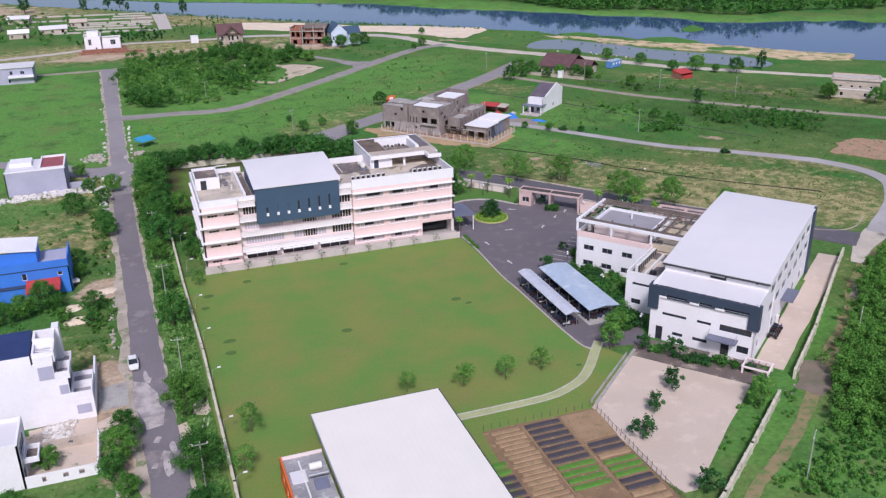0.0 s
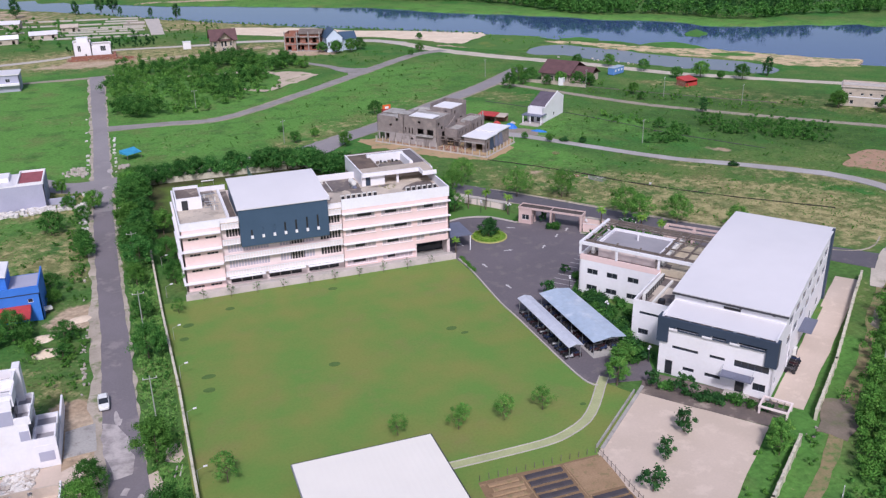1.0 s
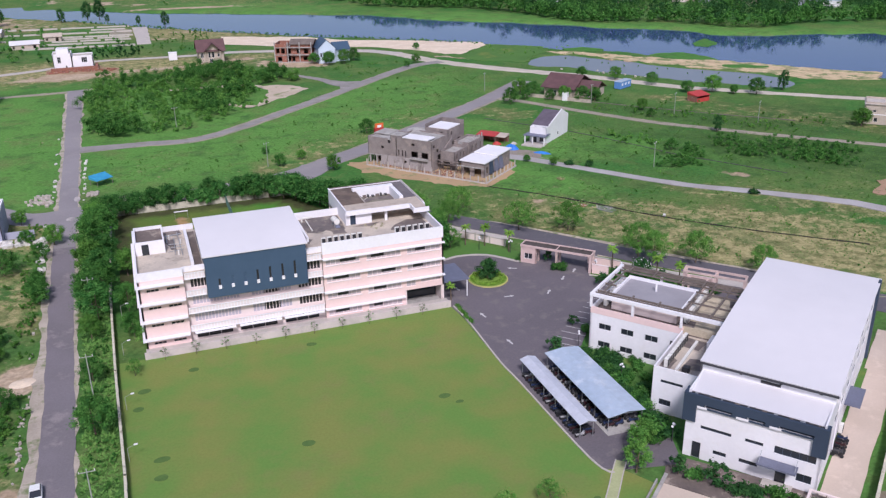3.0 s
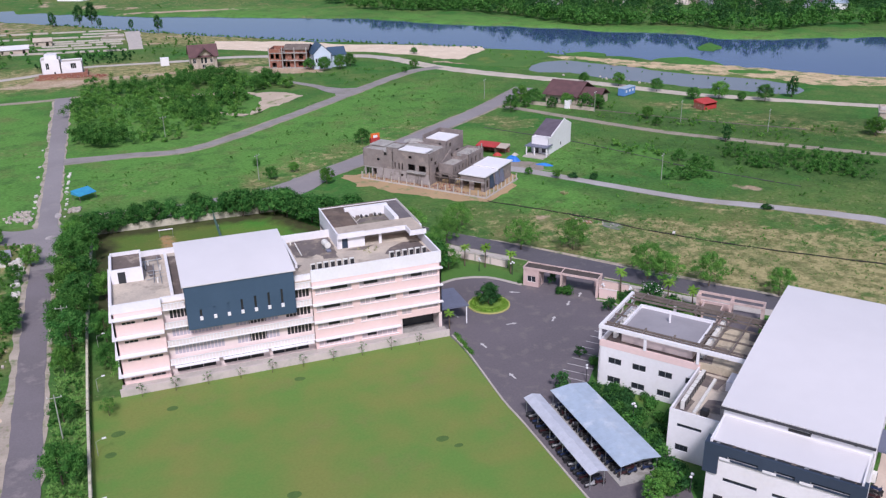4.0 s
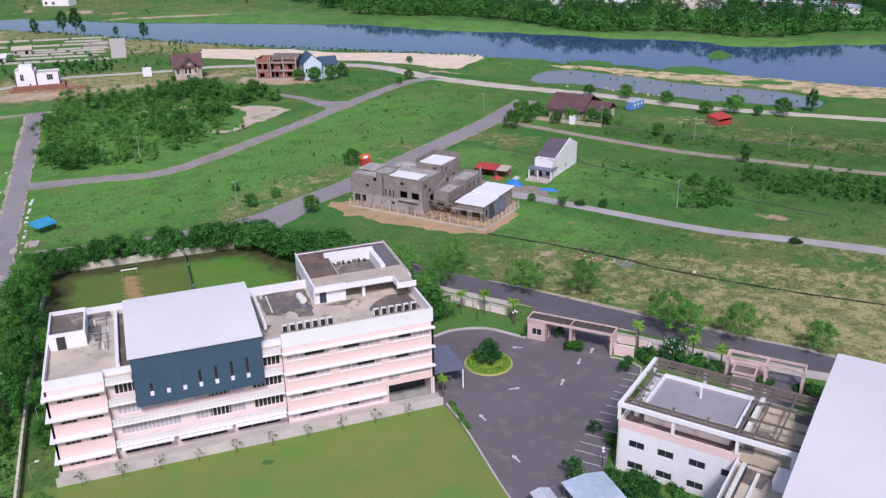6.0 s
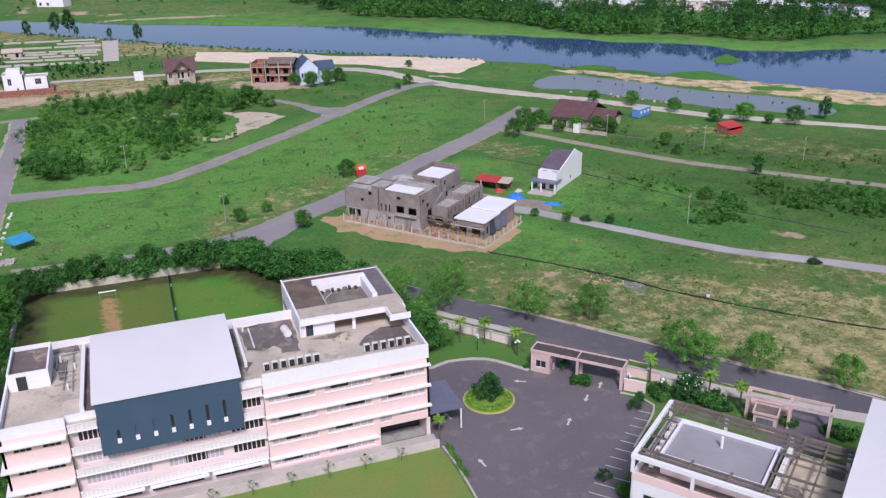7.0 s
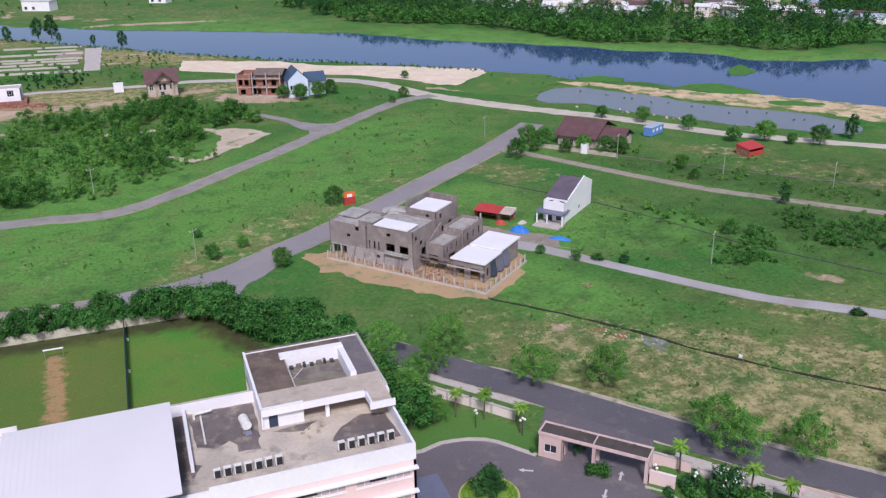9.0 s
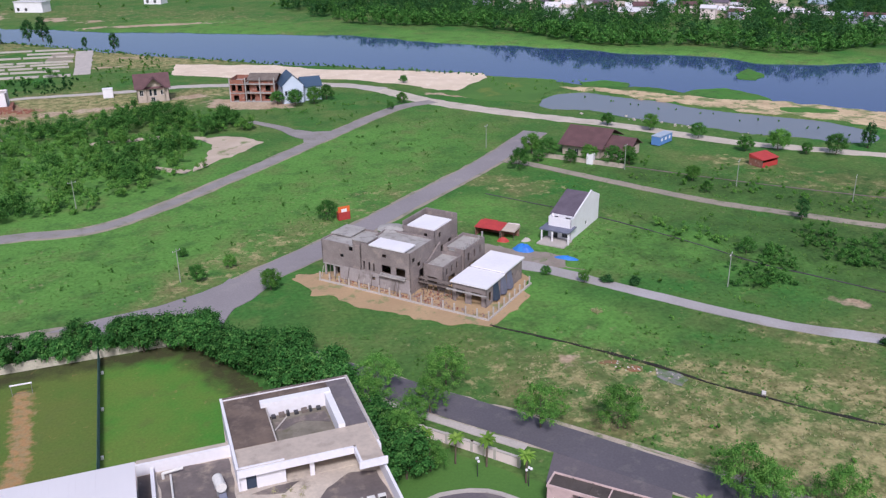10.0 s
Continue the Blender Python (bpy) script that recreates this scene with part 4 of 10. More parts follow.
sheet("garden_soil", [(36, 60), (56.5, 66), (56.4, 72), (55.9, 84), (56.1, 92.4), (38, 92.8)], -0.2, 0.045, SOIL, "brown soil of the vegetable garden", "garden soil", 2.0, 0.15, 8)
# kerb between lawn and yard
ribbon("kerb", [(63.0, 165), (63.3, 157.8), (62.8, 142), (63.1, 135), (63.5, 116), (64.1, 110), (65.2, 108.6)], 0.28, 0.17, PAVING, "pale concrete kerb between lawn and yard", "kerb", 0.0, 2)
ribbon("kerb", [(62.6, 187.6), (69, 186.8), (72.2, 187.7), (78.5, 186.2), (83.8, 180)], 0.75, 0.15, PAVING, "broad pale kerb round the yard", "kerb", 0.0, 2)
ribbon("kerb", [(94.3, 168.4), (97.2, 163.3), (88.4, 154.7)], 0.3, 0.16, PAVING, "pale concrete kerb by the side lawn", "kerb", 0.0, 2)
ribbon("kerb", [(71.6, 105.8), (57.2, 93.4)], 0.5, 0.2, CONCRETE, "grey kerb between lawn and sand yard", "kerb", 0.0, 2)

# ---- main school building ----
school = thing("school_building", pose(0, 0, 0), "four-storey pink and white school building with slate-blue hall", "school building")
HEADS = (2.6, 6.0, 9.3, 12.6)                 # undersides of the white sunshades, storey by storey
FX0, FX1, FX2, FX3 = 6.9, 14.5, 38.8, 62.0    # ends of the three stretches of the front
FY = 167.5
REAR = 189.5

# floors and inner back wall
for z in (0.1, 3.35, 6.7, 10.0):
    part("floor_slab", box(FX0 + 0.3, FX3 - 0.3, FY + 1.4, REAR - 0.3, z - 0.25, z), CONCRETE, school)
part("inner_wall", box(FX0 + 0.3, FX3 - 0.35, FY + 4.2, FY + 4.4, 0.1, 13.3), BEIGE, school)

# right stretch
holes = []
bays = ((0.5, 6.9), (8.2, 14.8), (16.0, 22.6))
for k, h in enumerate(HEADS):
    for j, (a, b) in enumerate(bays):
        if j == 2 and k == 0:
            continue
        if j == 2 and k == 1:
            holes += [(15.7, 17.6, 4.5, h), (18.6, 22.6, 5.0, h)]
        else:
            holes.append((a, b, h - 1.35, h))
holes.append((15.5, 23.2, 0.0, 3.8))
part("front_wall", wall_panel((FX2, FY), 0, FX3 - FX2, 0.0, 13.6, 0.3, holes), PINK, school)
rng = random.Random(4)
for a, b, z0, z1 in holes[:-1]:
    n = max(2, round((b - a) / 0.9))
    window(school, (FX2 + a, FY), 0, b - a, z0, z1, n, 1, 0.09, rng.choice((CURTAIN, CURTAIN, CURTAIN)), PALE_PINK)
    if b - a > 5:
        u = rng.uniform(a + 0.6, b - 3.4)
        part("open_sash", box(FX2 + u, FX2 + u + rng.uniform(1.6, 3.0), FY + 0.06, FY + 0.1, z1 - 0.9, z1 - 0.05), BLACK, school)
for k, h in enumerate(HEADS):
    x1 = FX3 + 0.12 if k else FX2 + 15.3
    part("sunshade", box(FX2 - 0.1, x1, FY - 0.68, FY - 0.02, h, h + 0.22), WHITE, school)
    for a, b in bays:
        if b <= x1 - FX2 and not (k == 1 and a > 15):
            part("sill", box(FX2 + a - 0.1, FX2 + b + 0.1, FY - 0.12, FY + 0.05, h - 1.43, h - 1.36), WHITE, school)
part("parapet", box(FX2, FX3, FY - 0.06, FY + 0.26, 13.6, 15.75), WHITE, school)
# no glazing: near-black lining colour stands in for shade inside the entrance
part("portal_lining", box(FX2 + 15.5, FX3 - 0.3, FY + 4.0, FY + 4.15, 0.0, 3.8), GLASS, school)
for x in (FX2 + 15.35, FX3 - 0.45):
    part("column", box(x, x + 0.45, FY + 0.3, FY + 0.75, 0.0, 3.8), PALE_PINK, school)

# left stretch, with deep sunshades over narrow slits
slits = []
for h in HEADS:
    slits += [(1.3, 3.4, h - 1.2, h - 0.68), (4.6, 6.8, h - 1.2, h - 0.68)]
part("front_wall", wall_panel((FX0, FY - 0.2), 0, FX1 - FX0, 0.0, 13.6, 0.3, slits), PINK, school)
for a, b, z0, z1 in slits:
    window(school, (FX0 + a, FY - 0.2), 0, b - a, z0, z1, 3, 1, 0.06, GLASS, PALE_PINK)
for h in HEADS:
    part("sunshade", box(FX0 - 0.45, FX1 - 0.1, FY - 1.25, FY - 0.22, h + 0.05, h + 0.25), WHITE, school)
    part("sunshade", box(FX0 - 0.45, FX0 - 0.02, FY - 0.22, REAR - 1, h - 0.05, h + 0.25), WHITE, school)
part("parapet", box(FX0, FX1, FY - 0.26, FY + 0.06, 13.6, 15.1), WHITE, school)

# middle stretch: ribbed white sunshades
MY = FY + 0.8
mid_holes = [(1.0, 7.4, 0.9, 2.5), (8.6, 15.4, 0.9, 2.5), (16.8, 23.2, 0.9, 2.5)]
for h in HEADS[1:]:
    mid_holes += [(1.0, 9.2, h - 1.9, h - 0.1), (11.2, 18.4, h - 1.9, h - 0.1), (19.6, 24.0, h - 1.9, h - 0.1)]
part("front_wall", wall_panel((FX1, MY), 0, FX2 - FX1, 0.0, 13.4, 0.3, mid_holes), PALE_PINK, school)
for i, (a, b, z0, z1) in enumerate(mid_holes):
    dark = i in (5, 8, 9, 11)
    window(school, (FX1 + a, MY), 0, b - a, z0, z1, round((b - a) / (0.6 if i > 2 else 2.2)), 1, 0.12 if i > 2 else 0.08, (BLACK if dark else LILAC_BLIND) if i > 2 else (BLACK if i < 2 else GLASS), PALE_PINK, 0.05)
    if i in (4, 7, 10):
        part("open_sash", box(FX1 + a + 2.2, FX1 + a + 5.0, MY + 0.064, MY + 0.07, z0 + 0.12, z1 - 0.12), BLACK, school)
for k, h in enumerate(HEADS):
    for a, b in (((FX1 + 0.1, FX2 - 0.15),) if k < 2 else ((FX1 + 0.1, 18.1), (35.9, FX2 - 0.15))):
        part("sunshade", box(a, b, MY - 1.1, MY - 0.02, h + 0.2, h + 0.36), WHITE, school)
        part("shade_rail", box(a, b, MY - 1.12, MY - 1.02, h + 1.30, h + 1.40), WHITE, school)
        part("shade_back", box(a + 0.05, b - 0.05, MY - 1.0, MY - 0.95, h + 0.36, h + 1.3), WARM_WHITE, school)
for i, (a, b) in enumerate(((15.2, 22.3), (23.0, 30.5), (31.0, 38.4))):
    part("sunshade", box(a, b, MY - 1.7, MY - 1.12, 2.55, 2.75), WHITE, school)
fin_mesh = None
for k, h in enumerate(HEADS):
    for i in range(44):
        x = FX1 + 0.3 + i * 0.545
        if k > 1 and 17.9 < x < 36.1:
            continue
        if fin_mesh is None:
            f = part("fin", box(-0.06, 0.06, -0.24, 0.0, 0.0, 0.94), WHITE, school)
            fin_mesh = f.data
        else:
            f = part("fin", fin_mesh, WHITE, school)
        f.location = (x, MY - 0.86, h + 0.36)

# side and rear walls
side_holes = [(u, u + 1.2, h - 1.2, h) for h in HEADS for u in (4.0, 10.0, 16.0)]
part("side_wall", wall_panel((FX3, FY), 90, REAR - FY + 4.4, 0.0, 13.6, 0.3, side_holes[3:]), PALE_PINK, school)
for a, b, z0, z1 in side_holes[3:]:
    window(school, (FX3, FY + a), 90, b - a, z0, z1, 2, 1, 0.07, GLASS, WHITE)
part("side_wall", wall_panel((FX0, REAR), -90, REAR - FY + 0.2, 0.0, 13.6, 0.3, side_holes), PALE_PINK, school)
for a, b, z0, z1 in side_holes:
    window(school, (FX0, REAR - a), -90, b - a, z0, z1, 2, 1, 0.07, GLASS, WHITE)
part("rear_wall", box(FX0, 46.2, REAR - 0.3, REAR, 0, 13.6), PALE_PINK, school)
part("rear_wall", box(46.2, FX3, 193.6, 193.9, 0, 13.6), PALE_PINK, school)

# roof decks
part("roof_deck", box(FX0 + 0.2, 18.2, FY + 0.1, REAR - 0.3, 13.4, 14.0), DECK, school)
part("roof_deck", box(35.8, FX3 - 0.3, FY + 0.3, REAR - 0.3, 13.4, 14.0), DECK, school)
part("roof_deck", box(46.2, FX3 - 0.3, REAR - 0.3, 193.6, 13.4, 14.0), DECK, school)
part("parapet", box(FX0, FX0 + 0.3, FY + 0.1, REAR, 13.6, 15.0), WHITE, school)
part("parapet", box(FX0 + 0.3, 18.2, REAR - 0.3, REAR, 13.6, 15.0), WHITE, school)
part("parapet", box(35.8, 46.2, REAR - 3.4, REAR - 3.1, 14.0, 15.4), WHITE, school)
part("parapet", box(FX3 - 0.3, FX3, FY + 0.26, 178.0, 13.6, 15.75), WHITE, school)
part("parapet", box(FX1, 18.2, MY - 0.3, MY, 13.4, 14.9), WHITE, school)
part("parapet", box(35.8, FX2, MY - 0.3, MY, 13.4, 15.0), WHITE, school)
part("roof_kerb", box(16.2, 16.7, FY + 2.4, REAR - 2.0, 14.0, 14.9), WHITE, school)
part("roof_gully", box(16.75, 18.1, FY + 2.4, REAR - 2.0, 14.0, 14.06), DARK_DECK, school)
part("roof_kerb", box(37.3, 37.7, FY + 6.0, REAR - 3.6, 14.0, 14.9), WHITE, school)
part("roof_gully", box(35.9, 37.25, FY + 4.0, REAR - 3.6, 14.0, 14.06), DARK_DECK, school)
part("roof_pipe", tube((12.6, 186.0, 14.25), (15.8, 186.6, 14.25), 0.12, 0.12), STEEL, school)
part("roof_pipe", tube((12.9, 182.5, 14.25), (12.9, 186.0, 14.25), 0.12, 0.12), STEEL, school)

# white pipes over the left deck
for i, (p, q) in enumerate((((12.8, 177.6), (15.6, 178.2)), ((13.2, 179.6), (15.9, 179.9)), ((13.0, 181.4), (15.4, 181.0)), ((14.0, 176.0), (14.2, 184.4)), ((15.2, 175.2), (15.0, 187.4)))):
    part("roof_pipe", tube((*p, 14.3), (*q, 14.3), 0.06, 0.06), STEEL, school)
for x, y in ((13.4, 184.6), (14.6, 176.4), (15.3, 182.0)):
    part("roof_vent", tube((x, y, 14.0), (x, y, 14.9), 0.14, 0.14), AC_WHITE, school)

# stair head at the left
stair = part("stair_head", rim(7.3, 12.4, 178.4, 186.6, 14.0, 16.5, 0.25), WHITE, school)
part("stair_roof", box(7.55, 12.15, 178.65, 186.35, 15.7, 15.9), DARK_DECK, stair, "stained flat roof")
part("door", box(8.4, 9.6, 178.3, 178.38, 14.0, 16.0), GLASS, stair)

SY = FY - 0.75
# slate hall box with its curved metal roof
hall = part("hall_front", wall_panel((18.2, SY), 0, 17.6, 8.9, 16.7, 0.3, [(2.0 + i * 2.2, 2.42 + i * 2.2, 11.0, 12.3 + 0.22 * i) for i in range(7)]), SLATE, school, "slate-blue clad hall front")
for i in range(7):
    x = 20.2 + i * 2.2
    window(hall, (x, SY), 0, 0.42, 11.0, 12.3 + 0.22 * i, 1, 1, 0.04, BLACK if i in (0, 3, 4, 5, 6) else SLATE, SLATE)
    part("light_box", box(x - 0.04, x + 0.46, SY - 0.2, SY + 0.05, 10.45, 11.05), WHITE, hall)
part("hall_side", box(18.2, 18.45, SY + 0.3, 182.3, 8.9, 16.6), SLATE, school)
part("hall_side", box(35.55, 35.8, SY + 0.3, 182.3, 8.9, 16.6), SLATE, school)
part("hall_rear", box(18.2, 35.8, 182.3, 182.55, 8.9, 17.9), SLATE, school)
part("hall_floor", box(18.45, 35.55, SY + 0.3, 182.3, 8.7, 8.9), CONCRETE, school)
bm = bmesh.new()
prev = None
for j in range(13):
    t = j / 12
    y = SY - 0.25 + t * 15.8
    z = 16.75 + 1.75 * math.sin(min(1.0, t * 0.95) * math.pi / 2)
    row = [bm.verts.new((x, y, z + dz)) for x, dz in ((17.9, -0.18), (17.9, 0), (36.1, 0), (36.1, -0.18))]
    if prev:
        for a in range(4):
            bm.faces.new((prev[a], row[a], row[(a + 1) % 4], prev[(a + 1) % 4]))
    else:
        bm.faces.new(row)
    prev = row
bm.faces.new(prev[::-1])
bmesh.ops.recalc_face_normals(bm, faces=bm.faces[:])
hall_roof = part("hall_roof", bm, METAL_ROOF, school, "pale curved sheet-metal roof")
for i in range(29):
    x = 18.1 + i * 0.64
    sb = bmesh.new()
    last = None
    for j in range(13):
        t = j / 12
        y, z = SY - 0.2 + t * 15.7, 16.75 + 1.75 * math.sin(min(1.0, t * 0.95) * math.pi / 2)
        row = [sb.verts.new((x + d, y, z + e)) for d, e in ((-0.02, 0.0), (-0.02, 0.018), (0.02, 0.018), (0.02, 0.0))]
        if last:
            for a in range(3):
                sb.faces.new((last[a], row[a], row[a + 1], last[a + 1]))
        last = row
    part("seam", sb, METAL_ROOF, hall_roof)

# penthouse with light well
pent = part("penthouse", wall_panel((46.4, 179.2), 0, 5.0, 14.0, 16.9, 0.25, [(0.7, 1.8, 14.0, 16.2)]), WHITE, school, "white rooftop penthouse")
part("door", box(47.1, 48.2, 179.35, 179.4, 14.0, 16.2), NAVY, pent)
part("side_wall", box(46.2, 46.45, 179.2, 193.9, 13.6, 17.05), WHITE, school)
part("rear_wall", box(46.45, 62.0, 193.65, 193.9, 13.6, 17.05), WHITE, school)
part("side_wall", box(61.8, 62.05, 178.0, 193.65, 13.6, 17.05), WHITE, school)
part("loggia_wall", box(51.4, 61.8, 182.6, 182.8, 14.0, 16.6), BEIGE, pent)
part("loggia_floor", box(51.4, 61.8, 179.4, 182.6, 14.0, 14.05), DECK, pent)
part("column", box(54.1, 54.6, 179.2, 179.5, 14.0, 16.3), WHITE, pent)
part("cross_wall", box(51.2, 51.4, 179.45, 183.0, 14.0, 16.4), WHITE, pent)
part("roof_slab", prism([(46.45, 178.7), (59.3, 178.7), (59.0, 175.6), (61.8, 175.6), (61.8, 183.1), (46.45, 183.1)], 16.35, 16.8), BEIGE, pent, "pale front strip of the roof")
part("fascia", box(46.2, 59.3, 178.45, 178.7, 16.2, 17.1), WHITE, pent)
part("fascia", box(58.85, 62.05, 175.35, 175.6, 16.2, 17.1), WHITE, pent)
part("fascia", box(59.0, 59.25, 175.6, 178.7, 16.2, 17.1), WHITE, pent)
part("roof_deck", box(46.45, 51.1, 183.1, 193.65, 16.3, 16.88), BROWN_DECK, pent, "brown stained flat roof")
part("roof_deck", box(59.2, 61.8, 183.1, 193.65, 16.3, 16.88), GREY_DECK, pent, "grey-violet stained flat roof")
part("roof_deck", box(51.1, 59.2, 191.4, 193.65, 16.3, 16.88), BROWN_DECK, pent, "brown stained flat roof")
part("light_well", box(50.6, 59.2, 190.4, 191.4, 14.1, 17.45), WHITE, pent, "white upstand of the light well")
part("light_well", box(58.4, 59.2, 183.1, 190.4, 14.1, 17.3), WHITE, pent, "white upstand of the light well")
part("well_edge", box(51.1, 51.26, 183.1, 190.4, 14.1, 16.94), PAVING, pent, "thin pale edge of the light well")
part("well_edge", box(51.26, 58.4, 182.9, 183.1, 14.1, 16.45), DARK_DECK, pent)
part("well_floor", box(51.26, 58.4, 183.1, 190.4, 14.02, 15.5), WELL_DECK, pent)
for i in range(7):
    x = 51.7 + i * 0.92
    part("stored_crate", box(x, x + 0.5 + 0.2 * math.sin(i * 2.1), 189.7, 190.35, 15.5, 15.8 + 0.12 * (i % 3)), (DARK_STEEL, TIMBER, DARK_STEEL)[i % 3], pent)
part("pipe", tube((51.6, 187.0, 15.65), (53.4, 189.4, 15.65), 0.1, 0.1), PAVING, pent)
part("coping", box(46.12, 46.42, 178.9, 193.98, 17.055, 17.14), WHITE, pent)
part("coping", box(46.42, 61.8, 193.68, 193.98, 17.055, 17.14), DARK_DECK, pent, "stained dark coping")
part("coping", box(61.8, 62.13, 178.9, 193.98, 17.055, 17.14), PAVING, pent)
# wet and mossy patches on the decks
for k, (poly, z) in enumerate((
        ([(37.9, 178.6), (40.4, 177.0), (42.2, 178.4), (43.6, 176.6), (45.9, 177.6), (46.0, 185.8), (37.9, 185.8)], 14.0),
        ([(42.8, 175.4), (45.4, 175.0), (46.0, 178.0), (43.2, 178.6)], 14.0),
        ([(53.4, 174.0), (56.4, 172.4), (61.4, 172.2), (61.5, 177.6), (58.2, 178.2), (55.0, 176.6)], 14.0),
        ([(47.6, 178.6), (51.0, 177.4), (53.0, 178.8), (50.4, 179.1)], 14.0),
        ([(36.0, 173.0), (37.4, 172.2), (38.6, 174.6), (36.6, 176.0)], 14.0),
        ([(7.4, 186.8), (12.0, 187.0), (15.6, 186.8), (15.8, 188.9), (7.3, 189.0)], 14.0),
        ([(12.9, 178.8), (14.0, 178.4), (14.6, 184.0), (13.0, 185.0)], 14.0),
        ([(51.6, 187.2), (55.4, 188.0), (58.2, 186.4), (58.2, 189.2), (51.6, 189.2)], 15.5))):
    part("wet_patch", prism(noisy(poly, 0.3, 0.5, 70 + k), z + 0.002, z + 0.006 + 0.004 * k), WET_DECK, school, "dark wet stain")
for x, y in ((50.6, 176.6), (51.6, 177.4), (52.4, 176.2), (49.8, 177.8), (51.2, 175.4), (53.0, 177.2)):
    part("deck_weed", mesh_from("deck_weed", *leaf_cloud(np.random.default_rng(int(x * 10)), [(x, y, 14.12)], [0.4], 60, 0.12), LEAF_Y), LEAF_Y, school, "dry weeds growing from the deck")
part("roof_pipe", tube((38.6, 184.6, 14.7), (40.8, 184.9, 14.7), 0.16, 0.16), AC_WHITE, school)
part("roof_pipe", tube((38.6, 184.6, 14.0), (38.6, 184.6, 14.7), 0.16, 0.16), AC_WHITE, school)
part("roof_pipe", tube((39.4, 178.4, 14.25), (39.4, 184.7, 14.25), 0.12, 0.12), AC_WHITE, school)

# plinth terrace in front
part("terrace", box(6.7, 62.4, 165.2, FY - 0.02, 0.0, 0.85), PAVING, school)
part("terrace_wall", box(6.4, 62.5, 164.95, 165.2, -0.1, 1.35), GREY_PINK, school)
part("rear_canopy", box(62.05, 67.6, 168.2, 176.4, 3.65, 3.85), GREY_BLUE, school, "grey-blue flat entrance canopy")
for x, y in ((67.2, 168.5), (67.2, 176.0)):
    part("canopy_post", tube((x, y, 0), (x, y, 3.65), 0.12, 0.12), WHITE, school)

# air conditioners in two rows, a tank and pipes on the deck
def air_conditioner(m, group):
    ac = thing("air_conditioner", m, "white box air-conditioning unit with dark fan on the roof", "air conditioner", group)
    part("casing", box(-0.38, 0.38, -0.19, 0.24, 0.1, 1.15), AC_WHITE, ac)
    part("fan_grille", box(-0.27, 0.34, -0.235, -0.195, 0.16, 1.06), BLACK, ac)
    bm = box(-0.42, -0.34, -0.16, 0.16, 0, 0.1)
    box(0.34, 0.42, -0.16, 0.16, 0, 0.1, bm)
    part("feet", bm, DARK_STEEL, ac)
    return ac


first_ac = air_conditioner(pose(40.0, 171.5, 14.0) @ Matrix.Scale(1.05, 4), "air conditioners on the school roof")
for i in range(1, 7):
    copy_thing(first_ac, pose(40.0 + i * 1.15, 171.5, 14.0) @ Matrix.Scale(1.05, 4))
for i in range(6):
    copy_thing(first_ac, pose(54.2 + i * 1.2, 171.6, 14.0) @ Matrix.Scale(1.05, 4))
tank = thing("water_tank", pose(44.3, 180.0, 14.0, 0, 0, 97), "pale shiny water tank lying on a dark stand", "water tank")
part("barrel", tube((-1.0, 0, 1.15), (1.0, 0, 1.15), 0.58, 0.58, 18), AC_WHITE, tank)
part("collector", prism([(-1.6, -0.4), (-1.1, -0.4), (-1.1, 0.4), (-1.6, 0.4)], 0.05, [0.2, 0.5, 0.5, 0.2]), GREY_BLUE, tank, "small sloping solar collector")
for x in (-0.7, 0.6):
    part("stand", box(x, x + 0.1, -0.5, 0.5, 0, 0.75), STEEL, tank)

# ---- sports hall, annex and wing (they share one turned layout) ----
GYM = pose(80.4, 112.9, 0, 0, 0, -52.3)      # x along the front, y into the depth
gym = thing("sports_hall", pose(80.4, 112.2, 0, 0, 0, -52.1) @ Matrix.Diagonal((0.952, 1.0, 1.045, 1.0)), "large white sports hall with pale curved metal roof", "sports hall")
GW, GD = 18.6, 38.0


def gym_top(y):
    return 11.6 + 1.7 * math.sin(min(1.0, max(0.0, (y - 1.0) / 33)) * math.pi / 2)


# roof in long sheets
SHEETS = 31
for i in range(SHEETS):
    x0, x1 = -0.35 + i * (GW + 0.7) / SHEETS, -0.35 + (i + 1) * (GW + 0.7) / SHEETS
    bm = bmesh.new()
    prev = None
    for j in range(12):
        y = 0.6 + j * (GD + 0.2) / 11
        z = gym_top(y)
        row = [bm.verts.new((x, y, z + dz)) for x, dz in ((x0, -0.16), (x0, 0.014), (x0 + 0.04, 0.014), (x0 + 0.04, 0.0), (x1, 0.0), (x1, -0.16))]
        if prev:
            for a in range(6):
                bm.faces.new((prev[a], row[a], row[(a + 1) % 6], prev[(a + 1) % 6]))
        else:
            bm.faces.new(row)
        prev = row
    bm.faces.new(prev[::-1])
    bmesh.ops.recalc_face_normals(bm, faces=bm.faces[:])
    part("roof_sheet", bm, METAL_ROOF, gym)

# side walls follow the roof; tall windows on the drive side
def gym_side(x, t, holes, name):
    bm = bmesh.new()
    ys = sorted({1.0, GD, *np.linspace(1, GD, 13), *[h[0] for h in holes], *[h[1] for h in holes]})
    for a, b in zip(ys, ys[1:]):
        hs = sorted([h for h in holes if h[0] <= a and b <= h[1]], key=lambda h: h[2])
        z = 0.0
        for h in hs:
            box(x, x + t, a, b, z, h[2], bm)
            z = h[3]
        box(x, x + t, a, b, z, min(gym_top(a), gym_top(b)) - 0.15, bm)
    return part(name, bm, WHITE, gym)


